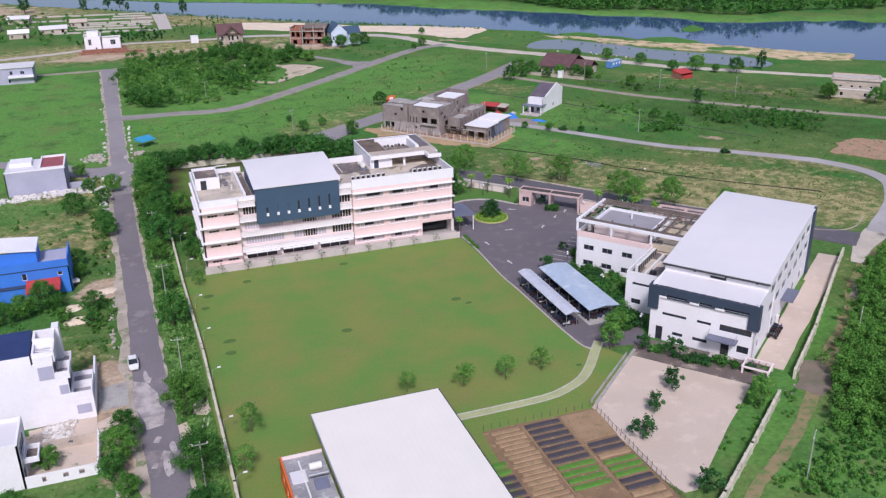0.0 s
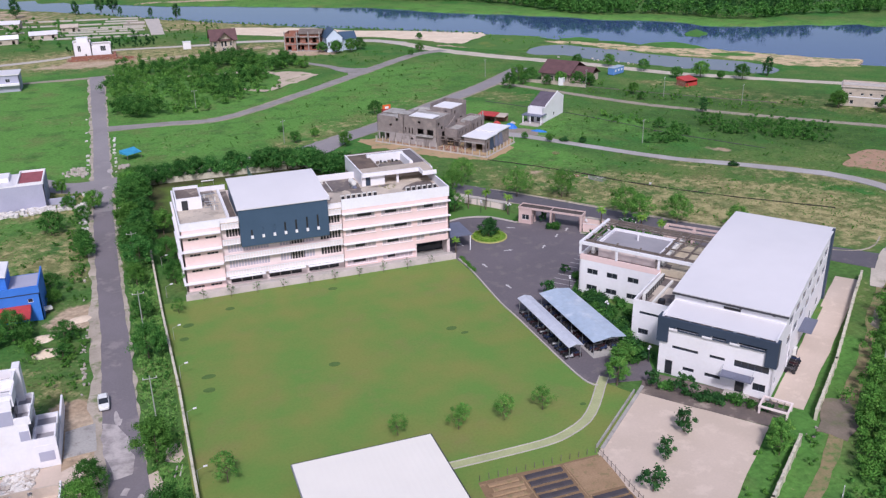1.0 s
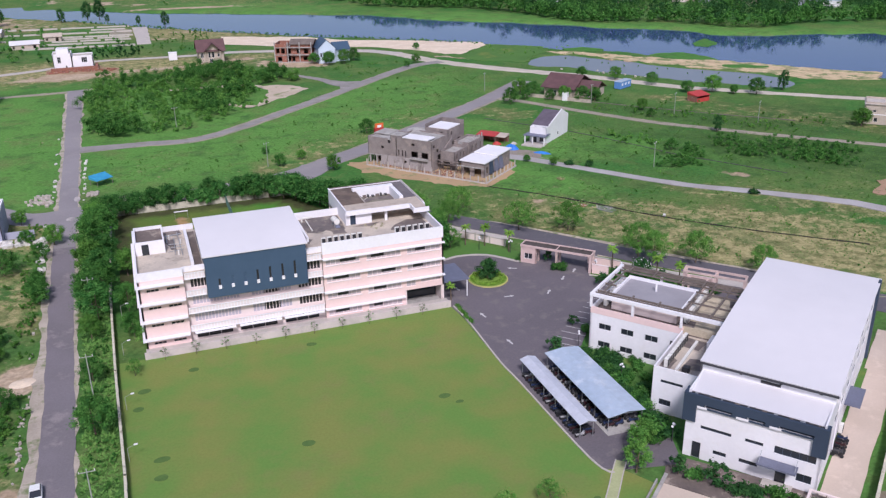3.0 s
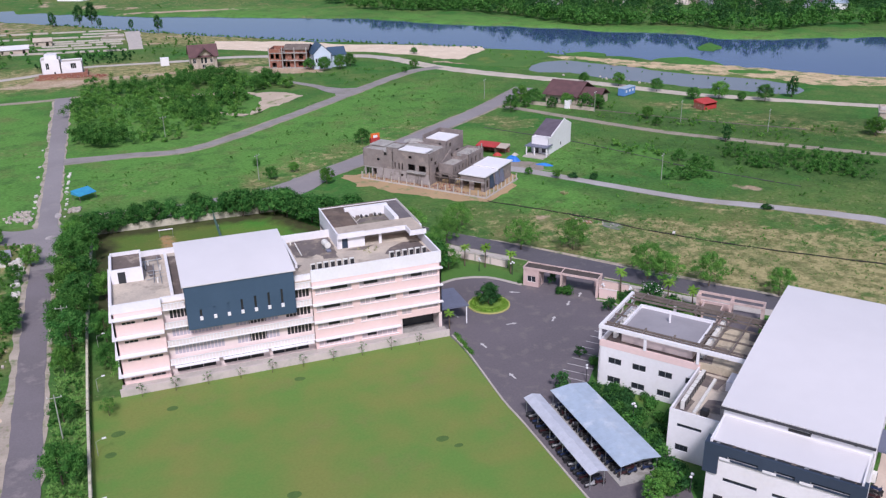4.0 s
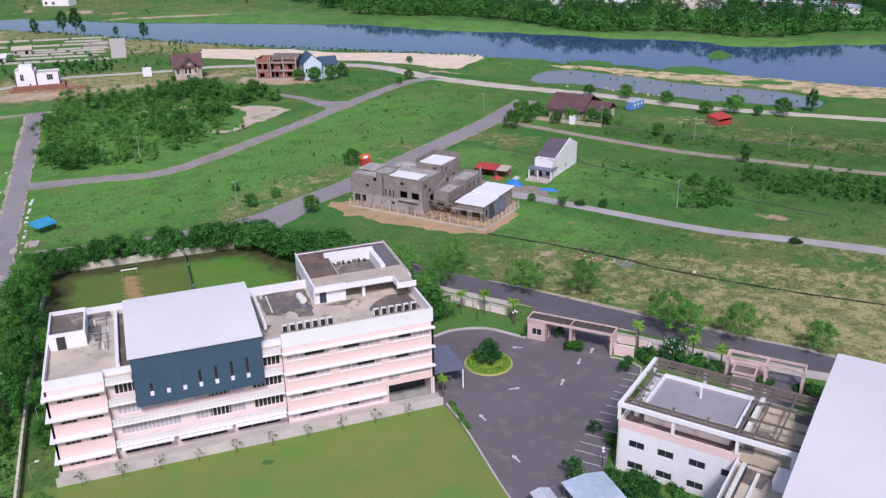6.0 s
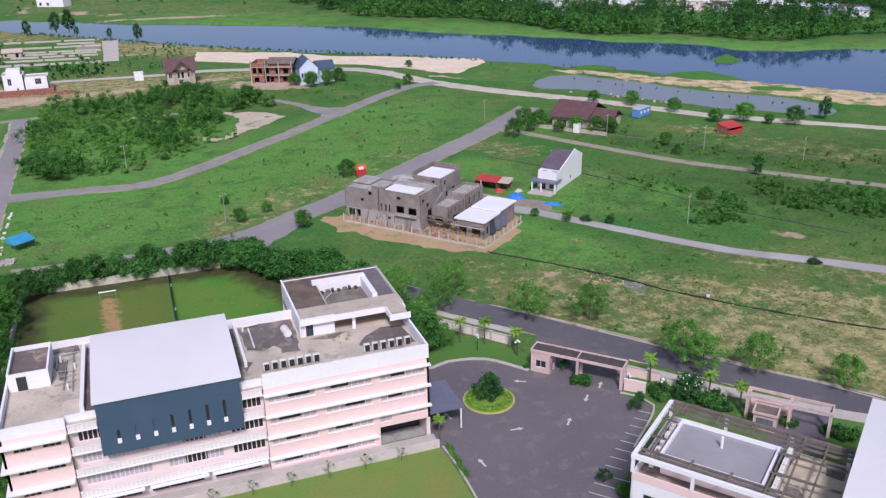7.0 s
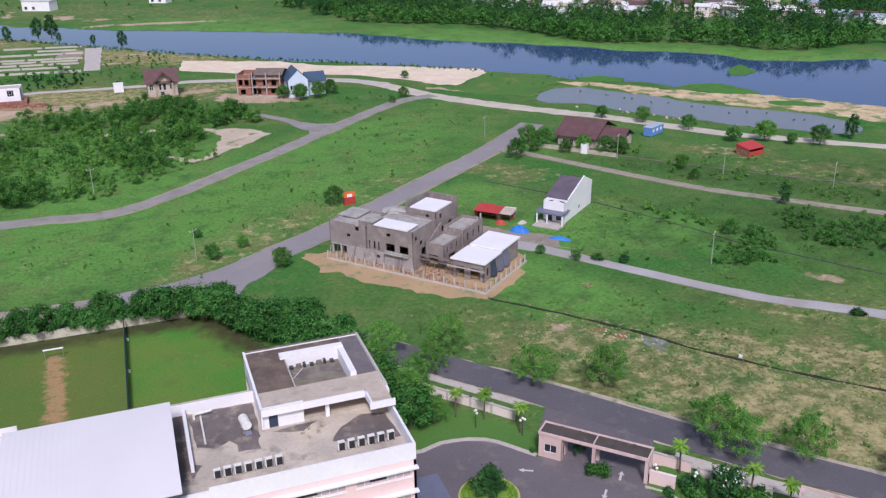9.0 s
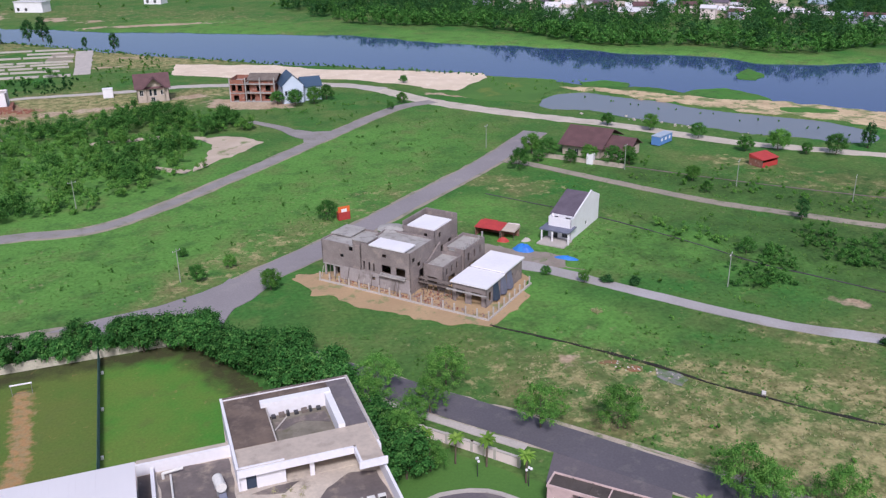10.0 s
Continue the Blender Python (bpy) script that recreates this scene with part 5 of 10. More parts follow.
drive_holes = [(3.6 + i * 4.8, 7.2 + i * 4.8, z + 0.15 * i, z + 1.5 + 0.15 * i) for i in range(7) for z in (5.0, 8.4)] + [(24.0, 26.0, 0.0, 2.6), (30, 32.4, 1.0, 2.6), (7.0, 9.0, 1.0, 2.6)]
gym_side(GW - 0.3, 0.3, drive_holes, "drive_wall")
for a, b, z0, z1 in drive_holes:
    window(gym, (GW, a), 90, b - a, z0, z1, 3, 1, 0.07, GLASS, NAVY)
gym_side(0.0, 0.3, [], "inner_wall")
part("rear_wall", box(0.3, GW - 0.3, GD - 0.3, GD, 0, gym_top(GD) - 0.16), WHITE, gym)
part("rear_fin", box(GW - 0.02, GW + 0.45, GD - 1.2, GD + 0.2, 0.0, gym_top(GD) + 0.1), NAVY, gym, "navy corner panel")
part("high_wall", box(0.3, GW - 0.3, 1.0, 1.3, 9.6, 11.42), WHITE, gym)
part("vent_strip", box(8.4, 11.2, 0.92, 0.99, 10.35, 10.75), BLACK, gym)
for x in (5.4, 11.0, 16.4):
    part("flood_light", box(x, x + 0.35, 0.7, 0.95, 10.9, 11.2), BLACK, gym)
for x in (0.4, 9.2, 17.6):
    part("gutter_bracket", box(x, x + 0.15, 0.75, 1.0, 11.0, 11.3), DARK_STEEL, gym)
part("gutter", box(-0.3, GW + 0.3, 0.35, 0.72, 11.2, 11.45), DARK_STEEL, gym)

# lower front block
front_holes = [(1.2, 2.5, 0.0, 2.5), (4.3, 6.2, 1.4, 2.0), (8.0, 10.6, 1.4, 2.0), (13.0, 14.5, 0.0, 2.6), (15.8, 17.8, 1.2, 2.4),
               (2.2, 6.6, 4.7, 5.2), (8.5, 11.0, 4.7, 5.2), (12.5, 18.0, 4.3, 5.4), (2.6, 7.0, 8.0, 8.45), (8.6, 11.0, 8.0, 8.45), (12.8, 17.6, 8.0, 8.45)]
part("front_wall", wall_panel((0.0, -5.2), 0, GW, 0.0, 9.5, 0.3, front_holes), WHITE, gym)
for a, b, z0, z1 in front_holes:
    window(gym, (a, -5.2), 0, b - a, z0, z1, max(1, round((b - a) / 1.1)), 1, 0.06, GLASS, NAVY if z0 > 0 else STEEL)
part("side_wall", box(0.0, 0.3, -4.9, 1.0, 0, 9.5), WHITE, gym)
part("side_wall", wall_panel((GW, -5.2), 90, 6.2, 0.0, 9.5, 0.3, [(2.0, 3.2, 5.0, 6.8), (2.0, 3.2, 1.6, 3.0)]), WHITE, gym)
for z0, z1 in ((5.0, 6.8), (1.6, 3.0)):
    window(gym, (GW, -3.2), 90, 1.2, z0, z1, 1, 2, 0.06, GLASS, NAVY)
for i in range(26):
    x0, x1 = 0.25 + i * (GW - 0.5) / 26, 0.25 + (i + 1) * (GW - 0.5) / 26
    bm = prism([(x0, -4.4), (x1 - 0.04, -4.4), (x1 - 0.04, 1.0), (x0, 1.0)], 9.35, [9.6, 9.6, 10.05, 10.05])
    prism([(x1 - 0.04, -4.4), (x1, -4.4), (x1, 1.0), (x1 - 0.04, 1.0)], 9.35, [9.62, 9.62, 10.07, 10.07], bm)
    part("roof_sheet", bm, METAL_ROOF, gym)
part("roof_rim", box(0.0, 0.25, -4.9, 1.0, 9.5, 10.0), WHITE, gym)
part("roof_rim", box(GW - 0.25, GW, -4.9, 1.0, 9.5, 10.0), WHITE, gym)
part("front_gutter", box(0.3, GW - 0.3, -4.88, -4.42, 9.3, 9.52), BLACK, gym)
for i in range(15):
    x = 0.8 + i * 1.18 + 0.3 * math.sin(i * 2.3)
    part("gutter_debris", box(x, x + 0.45 + 0.25 * math.sin(i * 1.7), -4.82, -4.5 + 0.06 * math.sin(i), 9.52, 9.58 + 0.05 * math.sin(i * 3.1)), (STEEL, DARK_STEEL, TIMBER)[i % 3], gym)

# navy frame round the upper front
part("navy_band", wall_panel((-0.5, -5.55), 0, GW + 1.0, 7.9, 9.75, 0.33, [(3.0, 6.9, 8.0, 8.5), (8.9, 11.4, 8.0, 8.5), (13.2, 17.8, 8.0, 8.5)]), NAVY, gym, "navy clad band")
part("navy_post", box(-0.5, 1.4, -5.55, -5.22, 5.6, 7.9), NAVY, gym, "navy clad panel")
part("navy_post", box(GW - 1.4, GW + 0.5, -5.55, -5.22, 5.6, 7.9), NAVY, gym, "navy clad panel")
part("navy_return", box(-0.5, -0.02, -5.22, -3.6, 5.6, 9.75), NAVY, gym)
part("navy_return", box(GW + 0.02, GW + 0.5, -5.22, -4.2, 5.6, 9.75), NAVY, gym)
for a, b in ((1.5, 2.9), (7.0, 8.7), (11.5, 13.1)):
    part("white_panel", box(a, b, -5.57, -5.553, 7.85, 8.2), WHITE, gym)
part("entrance_canopy", box(10.8, 16.0, -7.5, -5.56, 3.25, 3.5), GREY_BLUE, gym, "slate-grey entrance canopy")
for x in (11.0, 15.8):
    part("canopy_tie", tube((x, -7.2, 3.5), (x, -5.6, 4.4), 0.04, 0.04, 6), STEEL, gym)
part("entrance_step", box(11.6, 15.6, -7.0, -5.2, 0.0, 0.2), PAVING, gym)
part("drive_canopy", box(GW + 0.02, GW + 2.3, 13.6, 19.4, 3.35, 3.55), GREY_BLUE, gym, "slate-grey side canopy")
part("outdoor_pipe", tube((GW + 0.15, 5.5, 0), (GW + 0.15, 5.5, 9.0), 0.1, 0.1), WHITE, gym)
copy_thing(first_ac, GYM @ pose(GW, 11.2, 0.05, 0, 0, 90) @ Matrix.Scale(1.2, 4))
part("step_strip", box(GW + 0.05, GW + 1.1, 24.0, 33.0, 0.0, 0.12), BRIGHT_LAWN, gym, "narrow grass strip along the wall")

# annex between hall and wing
annex = thing("annex", GYM, "white two-storey annex with stained concrete roof", "annex")
annex_holes = [(1.2, 4.6, 5.2, 5.7), (1.2, 3.0, 1.4, 2.4)]
part("front_wall", wall_panel((-7.2, 2.9), 0, 7.1, 0.0, 7.7, 0.25, annex_holes), WHITE, annex)
for a, b, z0, z1 in annex_holes:
    window(annex, (-7.2 + a, 2.9), 0, b - a, z0, z1, 3, 1, 0.06, GLASS, NAVY)
part("side_wall", box(-7.2, -6.95, 3.15, 16.0, 0.0, 7.7), WHITE, annex)
part("roof_deck", box(-6.95, -0.05, 3.15, 16.2, 6.5, 6.9), DECK, annex)
part("parapet", box(-0.3, -0.05, 3.15, 16.0, 6.9, 7.4), WHITE, annex)
for i in range(9):
    copy_thing(first_ac, GYM @ pose(-5.9, 5.0 + i * 1.12, 6.9, 0, 0, 90) @ Matrix.Scale(1.2, 4))
part("duct", box(-4.4, -4.0, 4.2, 14.6, 6.9, 7.3), AC_WHITE, annex)
for k, poly in enumerate(([(-3.8, 5.8), (-1.2, 6.4), (-1.6, 9.6), (-3.6, 9.0)], [(-6.6, 12.6), (-3.0, 12.2), (-2.6, 15.4), (-6.4, 15.6)], [(-6.8, 3.4), (-5.2, 3.4), (-5.0, 7.6), (-6.8, 8.6)])):
    part("wet_patch", prism(noisy(poly, 0.6, 0.35, 100 + k), 6.902, 6.906 + 0.004 * k), WET_DECK, annex, "dark wet stain")
part("roof_box", box(-3.4, -2.4, 4.4, 5.4, 6.9, 7.8), BLACK, annex)
part("roof_box", box(-2.2, -0.4, 12.6, 15.6, 6.9, 8.4), WHITE, annex)

# wing with a roof pergola
wing = thing("wing", GYM, "white two-storey wing with pink band and rooftop pergola", "school wing")
WX0, WX1, WY0, WY1 = -23.0, -0.3, 16.0, 30.4
wing_holes = []
for z in (0.9, 4.25):
    for u in (1.6, 5.6, 9.8, 14.0):
        wing_holes.append((u, u + 2.2, z, z + 1.1))
part("front_wall", wall_panel((WX0, WY0), 0, 16.0, 0.0, 7.0, 0.25, wing_holes), WHITE, wing)
for a, b, z0, z1 in wing_holes:
    window(wing, (WX0 + a, WY0), 0, b - a, z0, z1, 2, 1, 0.08, GLASS, STEEL)
part("front_band", box(WX0, WX0 + 16.0, WY0 - 0.03, WY0 + 0.25, 7.0, 8.1), PINK, wing, "pink parapet band")
end_holes = [(u, u + 1.8, z, z + 1.1) for z in (1.2, 4.6) for u in (2.0, 6.2, 10.4)]
part("end_wall", wall_panel((WX0, WY1), -90, WY1 - WY0, 0.0, 8.1, 0.25, end_holes), WHITE, wing)
for a, b, z0, z1 in end_holes:
    window(wing, (WX0, WY1 - a), -90, b - a, z0, z1, 2, 1, 0.08, GLASS, STEEL)
part("rear_wall", box(WX0 + 0.25, WX1, WY1 - 0.25, WY1, 0.0, 8.1), WHITE, wing)
# dark deck colour takes in the shadowed timber under the pergola
part("roof_deck", box(WX0 + 0.25, WX1, WY0 + 0.25, WY1 - 0.25, 6.8, 7.1), DARK_DECK, wing)
part("upper_deck", box(-8.0, WX1, WY0 + 0.3, WY1 - 0.3, 7.1, 8.3), TERRACE_DECK, wing, "raised pale beige roof terrace")
part("room_wall", box(WX0 + 2.6, -9.0, WY0 + 2.8, WY1 - 3.0, 7.1, 9.2), PALE_PINK, wing)
part("skylight_rim", rim(WX0 + 2.4, -8.2, WY0 + 2.6, WY1 - 2.8, 9.2, 10.0, 0.32), WHITE, wing, "white rim of the rooftop room")
part("skylight_deck", box(WX0 + 2.75, -8.55, WY0 + 2.92, WY1 - 3.12, 9.2, 9.5), GREY_ROOF, wing, "pale grey flat roof")
part("vent_pipe", tube((-14.6, 24.4, 9.5), (-14.6, 24.4, 11.1), 0.18, 0.18), WHITE, wing)
part("pergola_beam", box(WX0 - 0.2, WX1, WY0 - 0.25, WY0 + 0.25, 10.15, 10.7), WHITE, wing, "white edge beam")
part("pergola_beam", box(WX0 - 0.2, WX0 + 0.3, WY0 + 0.25, WY1 - 0.3, 10.15, 10.7), WHITE, wing, "white edge beam")
part("pergola_beam", box(WX0 - 0.2, WX1, WY1 - 0.3, WY1 + 0.15, 10.15, 10.6), TIMBER, wing)
for x in (WX0 + 0.05, WX0 + 7.4, WX0 + 15.6, WX1 - 0.4):
    part("column", box(x - 0.2, x + 0.2, WY0 - 0.15, WY0 + 0.2, 8.1, 10.15), WHITE, wing)
    part("column", box(x - 0.2, x + 0.2, WY1 - 0.3, WY1, 8.1, 10.15), WHITE, wing)
for y in (WY0 + 1.1, WY0 + 2.0, WY1 - 2.2, WY1 - 1.1):
    part("slat", box(WX0 + 0.3, WX1, y - 0.12, y + 0.12, 10.2, 10.48), TIMBER, wing)
for y in (WY0 + 5.4, WY0 + 9.8):
    part("slat", box(-8.1, WX1, y - 0.11, y + 0.11, 10.2, 10.46), TIMBER, wing)
    part("slat", box(WX0 + 0.3, WX0 + 2.3, y - 0.11, y + 0.11, 10.2, 10.46), TIMBER, wing)
for x in (WX0 + 2.2, WX0 + 6.6, WX0 + 11.2, -7.7, -5.9, -3.2):
    for y0, y1 in ((WY0 + 0.25, WY0 + 2.5), (WY1 - 2.7, WY1 - 0.3)):
        part("slat", box(x - 0.13, x + 0.13, y0, y1, 10.48, 10.68), TIMBER, wing)
for x in (WX0 + 1.3, -7.7, -5.9, -3.2):
    part("slat", box(x - 0.11, x + 0.11, WY0 + 2.4, WY1 - 2.6, 10.2, 10.46), TIMBER, wing)
for k, (poly, z) in enumerate((
        ([(-7.6, WY0 + 1.0), (-5.2, WY0 + 0.8), (-5.6, WY0 + 3.0), (-7.4, WY0 + 3.4)], 8.3),
        ([(-6.4, WY0 + 4.4), (-3.8, WY0 + 5.0), (-4.6, WY0 + 6.4), (-6.6, WY0 + 6.0)], 8.3),
        ([(-2.6, WY1 - 3.4), (-0.6, WY1 - 3.6), (-0.6, WY1 - 0.8), (-3.0, WY1 - 0.8)], 8.3),
        ([(-7.8, WY1 - 5.0), (-6.6, WY1 - 5.4), (-6.2, WY1 - 1.0), (-7.8, WY1 - 0.8)], 8.3))):
    part("wet_patch", prism(noisy(poly, 0.3, 0.45, 90 + k), z + 0.002, z + 0.006 + 0.004 * k), WET_DECK, wing, "dark wet stain")
part("ac_wall", box(-7.05, -6.8, WY0 + 1.4, WY1 - 1.6, 8.3, 8.9), PAVING, wing)
for i in range(10):
    copy_thing(first_ac, GYM @ pose(-7.2, WY0 + 2.0 + i * 1.15, 8.3, 0, 0, -90) @ Matrix.Scale(1.25, 4))
for i in range(5):
    copy_thing(first_ac, GYM @ pose(WX0 + 1.3, WY0 + 3.6 + i * 1.9, 7.1, 0, 0, -90) @ Matrix.Scale(1.3, 4))

# ---- campus: shelters, gate, walls, near roof ----
def shelter(name, x0, x1, y0, y1, z, fold, label, roof_mat):
    s = thing(name, pose(0, 0, 0), label, "parking shelter")
    n = round((y1 - y0) / 1.0)
    for i in range(n):
        a, b = y0 + i * (y1 - y0) / n, y0 + (i + 1) * (y1 - y0) / n
        xm = x0 + (x1 - x0) * fold
        bm = bmesh.new()
        prev = None
        for y, dz in ((a, 0.0), (a + 0.06, 0.012), (a + 0.12, 0.0), (b - 0.01, 0.0)):
            row = [bm.verts.new((x, y, zz)) for x, zz in ((x0, z + dz), (xm, z + 0.42 + dz), (x1, z + 0.02 + dz))]
            row += [bm.verts.new((x, y, zz)) for x, zz in ((x1, z - 0.05), (xm, z + 0.34), (x0, z - 0.07))]
            if prev:
                for k in range(6):
                    bm.faces.new((prev[k], row[k], row[(k + 1) % 6], prev[(k + 1) % 6]))
            else:
                bm.faces.new(row)
            prev = row
        bm.faces.new(prev[::-1])
        bmesh.ops.recalc_face_normals(bm, faces=bm.faces[:])
        part("roof_sheet", bm, roof_mat, s)
    k = 6
    for i in range(k):
        y = y0 + 0.4 + i * (y1 - y0 - 0.8) / (k - 1)
        for x in (x0 + 0.35, x1 - 0.35):
            part("post", tube((x, y, 0), (x, y, z - 0.06), 0.06, 0.06, 6), STEEL, s)
        part("rafter", box(x0 + 0.1, x1 - 0.1, y - 0.05, y + 0.05, z - 0.2, z - 0.08), STEEL, s)
    return s


shelter("parking_shelter", 64.2, 67.0, 116.9, 137.4, 2.75, 0.5, "long narrow motorbike shelter with pale grey-blue sheet roof", surf("pale_lilac_sheet", (0.54, 0.555, 0.64), (0.48, 0.50, 0.585), 0.12, 0.45, 1.0, 0.05))
shelter("parking_shelter", 68.9, 75.2, 117.0, 137.8, 2.75, 0.55, "wide motorbike shelter with pale blue sheet roof", BLUE_ROOF)
sheet("shelter_floor", [(68.7, 116.4), (75.4, 116.4), (75.4, 138), (68.7, 138)], 0.0, 0.12, CONCRETE, "concrete floor under the bike shelter", "paving")


def motorbike(m, body_mat):
    b = thing("motorbike", m, "parked motorbike under the school shelter", "motorbike", "motorbikes under the shelters")
    for x in (-0.6, 0.6):
        part("wheel", tube((x, -0.05, 0.29), (x, 0.05, 0.29), 0.29, 0.29, 12), BLACK, b)
    bm = prism([(-0.75, -0.14), (0.1, -0.16), (0.1, 0.16), (-0.75, 0.14)], 0.45, [0.78, 0.7, 0.7, 0.78])
    prism([(0.1, -0.1), (0.62, -0.12), (0.62, 0.12), (0.1, 0.1)], 0.35, [0.55, 0.95, 0.95, 0.55], bm)
    part("body", bm, body_mat, b)
    part("seat", prism([(-0.8, -0.13), (0.05, -0.12), (0.05, 0.12), (-0.8, 0.13)], 0.76, [0.86, 0.82, 0.82, 0.86]), BLACK, b)
    part("handlebar", tube((0.5, -0.33, 1.02), (0.5, 0.33, 1.02), 0.025, 0.025, 6), DARK_STEEL, b)
    return b


BIKE_MATS = [plain("bike_" + k, c, 0.35) for k, c in (("white", (0.45, 0.45, 0.48)), ("black", (0.02, 0.02, 0.025)), ("maroon", (0.06, 0.02, 0.025)), ("blue", (0.03, 0.05, 0.13)), ("grey", (0.09, 0.09, 0.10)))]
bikes = None
rng = random.Random(11)
for col, (x, y0, y1, turn) in enumerate(((64.9, 117.8, 136.6, 0), (66.2, 117.8, 136.0, 180), (69.9, 118.2, 137.0, 180), (71.6, 118.2, 137.0, 0), (73.8, 118.2, 137.0, 180))):
    y = y0
    while y < y1:
        m = pose(x + rng.uniform(-0.12, 0.12), y, 0.12 if x > 68 else 0.055, 0, 0, turn + rng.uniform(-14, 14))
        if bikes is None:
            bikes = [motorbike(m, BIKE_MATS[0])]
        elif len(bikes) < 5:
            bikes.append(motorbike(m, BIKE_MATS[len(bikes)]))
        else:
            copy_thing(rng.choice(bikes), m)
        y += rng.uniform(0.55, 0.95)

for i in range(6):
    copy_thing(bikes[(1, 4, 1, 2, 1, 3)[i]], GYM @ pose(GW + 0.6, 4.6 + i * 0.9, 0.05, 0, 0, 8 * math.sin(i * 2)))

# gate portals, front wall
FRONT = -46.0
def portal(m, length, depth, h, label, roofed=True):
    g = thing("gate_portal", m, label, "gate")
    part("roof_rim", rim(0, length, 0, depth, h - 0.3, h + 0.14, 0.2), GATE_PINK, g)
    if roofed:
        part("roof_slab", box(0.2, length - 0.2, 0.2, depth - 0.2, h - 0.28, h - 0.12), GATE_PINK, g)
        part("roof_felt", box(0.2, length - 0.2, 0.2, depth - 0.2, h - 0.12, h - 0.06), ROOF_FELT, g, "dark felted roof")
    for k in ((1, 2, 3, 4, 5) if roofed else (3,)):
        x = length * k / 6
        part("roof_rib", box(x, x + 0.16, 0.2, depth - 0.2, h - 0.04, h + 0.06), ROOF_FELT if k % 3 else GATE_PINK, g)
    for x in ((length * 0.5, length - 0.5) if roofed else (0.02, length * 0.5, length - 0.5)):
        for y in (0.15, depth - 0.6):
            part("pier", box(x, x + 0.45, y, y + 0.45, 0, h - 0.32), GATE_PINK, g)
    return g


gate = portal(pose(83.9, 179.9, 0, 0, 0, FRONT), 15.6, 3.0, 4.0, "pale pink school gate portal with flat roof")
part("guard_room", wall_panel((0.1, 0.1), 0, 3.4, 0.0, 3.68, 0.2, [(0.8, 2.6, 1.0, 2.3)]), GATE_PINK, gate, "small pink guard room")
part("guard_room", wall_panel((3.5, 0.1), 90, 2.8, 0.0, 3.68, 0.2, [(0.7, 1.7, 0.0, 2.2)]), GATE_PINK, gate)
part("guard_room", box(0.1, 0.3, 0.3, 2.9, 0, 3.68), GATE_PINK, gate)
part("side_panel", box(15.75, 19.2, 0.5, 0.75, 0, 2.0), PINK, gate, "salmon-pink panel beside the gate")
part("side_panel_cap", box(15.7, 19.25, 0.42, 0.83, 2.0, 2.12), PALE_PINK, gate)
window(gate, (0.9, 0.1), 0, 1.8, 1.0, 2.3, 2, 1, 0.06, GLASS, WHITE)
portal2 = portal(pose(107.6, 155.2, 0, 0, 0, FRONT - 2), 12.0, 2.6, 4.2, "second pink gate portal with open beams by the wing", False)
part("side_room", wall_panel((1.6, -2.4), 0, 3.2, 0.0, 2.9, 0.2, [(0.4, 2.8, 0.9, 2.3)]), GATE_PINK, portal2)
part("room_roof", box(1.5, 4.9, -2.5, 0.6, 2.75, 2.9), TIMBER, portal2)
part("room_rim", rim(1.4, 5.0, -2.6, 0.7, 2.9, 3.25, 0.22), GATE_PINK, portal2)
part("side_room", box(1.6, 1.8, -2.2, 0.4, 0, 2.75), GATE_PINK, portal2)
part("side_room", box(4.6, 4.8, -2.2, 0.4, 0, 2.75), GATE_PINK, portal2)
part("side_room", box(1.8, 4.6, 0.2, 0.4, 0, 2.75), PINK, portal2)
part("back_wall", box(0.5, 6.0, 2.2, 2.4, 0, 2.6), PINK, portal2, "salmon-pink wall under the portal")
window(portal2, (2.0, -2.4), 0, 2.4, 0.9, 2.3, 3, 1, 0.06, GREY_BLUE, NAVY)


apron = [portal2.matrix_basis @ Vector((x, y, 0)) for x, y in ((4.0, -5.0), (11.6, -5.0), (11.6, 7.0), (4.0, 7.0))]
sheet("gate_apron", [(v.x, v.y) for v in apron], -0.1, 0.058, YARD_ASPHALT, "asphalt drive under the second gate portal", "paving")


def garden_wall(name, pts, h, t, mat, label, cap=None, posts=0.0, post_w=0.4):
    w = thing(name, pose(0, 0, 0), label, "wall")
    for (x0, y0), (x1, y1) in zip(pts, pts[1:]):
        d, yaw = math.hypot(x1 - x0, y1 - y0), math.degrees(math.atan2(y1 - y0, x1 - x0))
        m = pose(x0, y0, 0, 0, 0, yaw)
        bm = box(0, d, -t / 2, t / 2, -0.1, h)
        bm.transform(m)
        part("panel", bm, mat, w)
        if cap:
            bm = box(0, d, -t / 2 - 0.08, t / 2 + 0.08, h + 0.003, h + 0.12)
            bm.transform(m)
            part("coping", bm, cap, w)
        if posts:
            k = max(1, round(d / posts))
            for i in range(k + 1):
                bm = box(i * d / k - post_w / 2, i * d / k + post_w / 2, -post_w / 2, post_w / 2, -0.1, h + 0.25)
                bm.transform(m)
                part("post", bm, cap or mat, w)
    return w


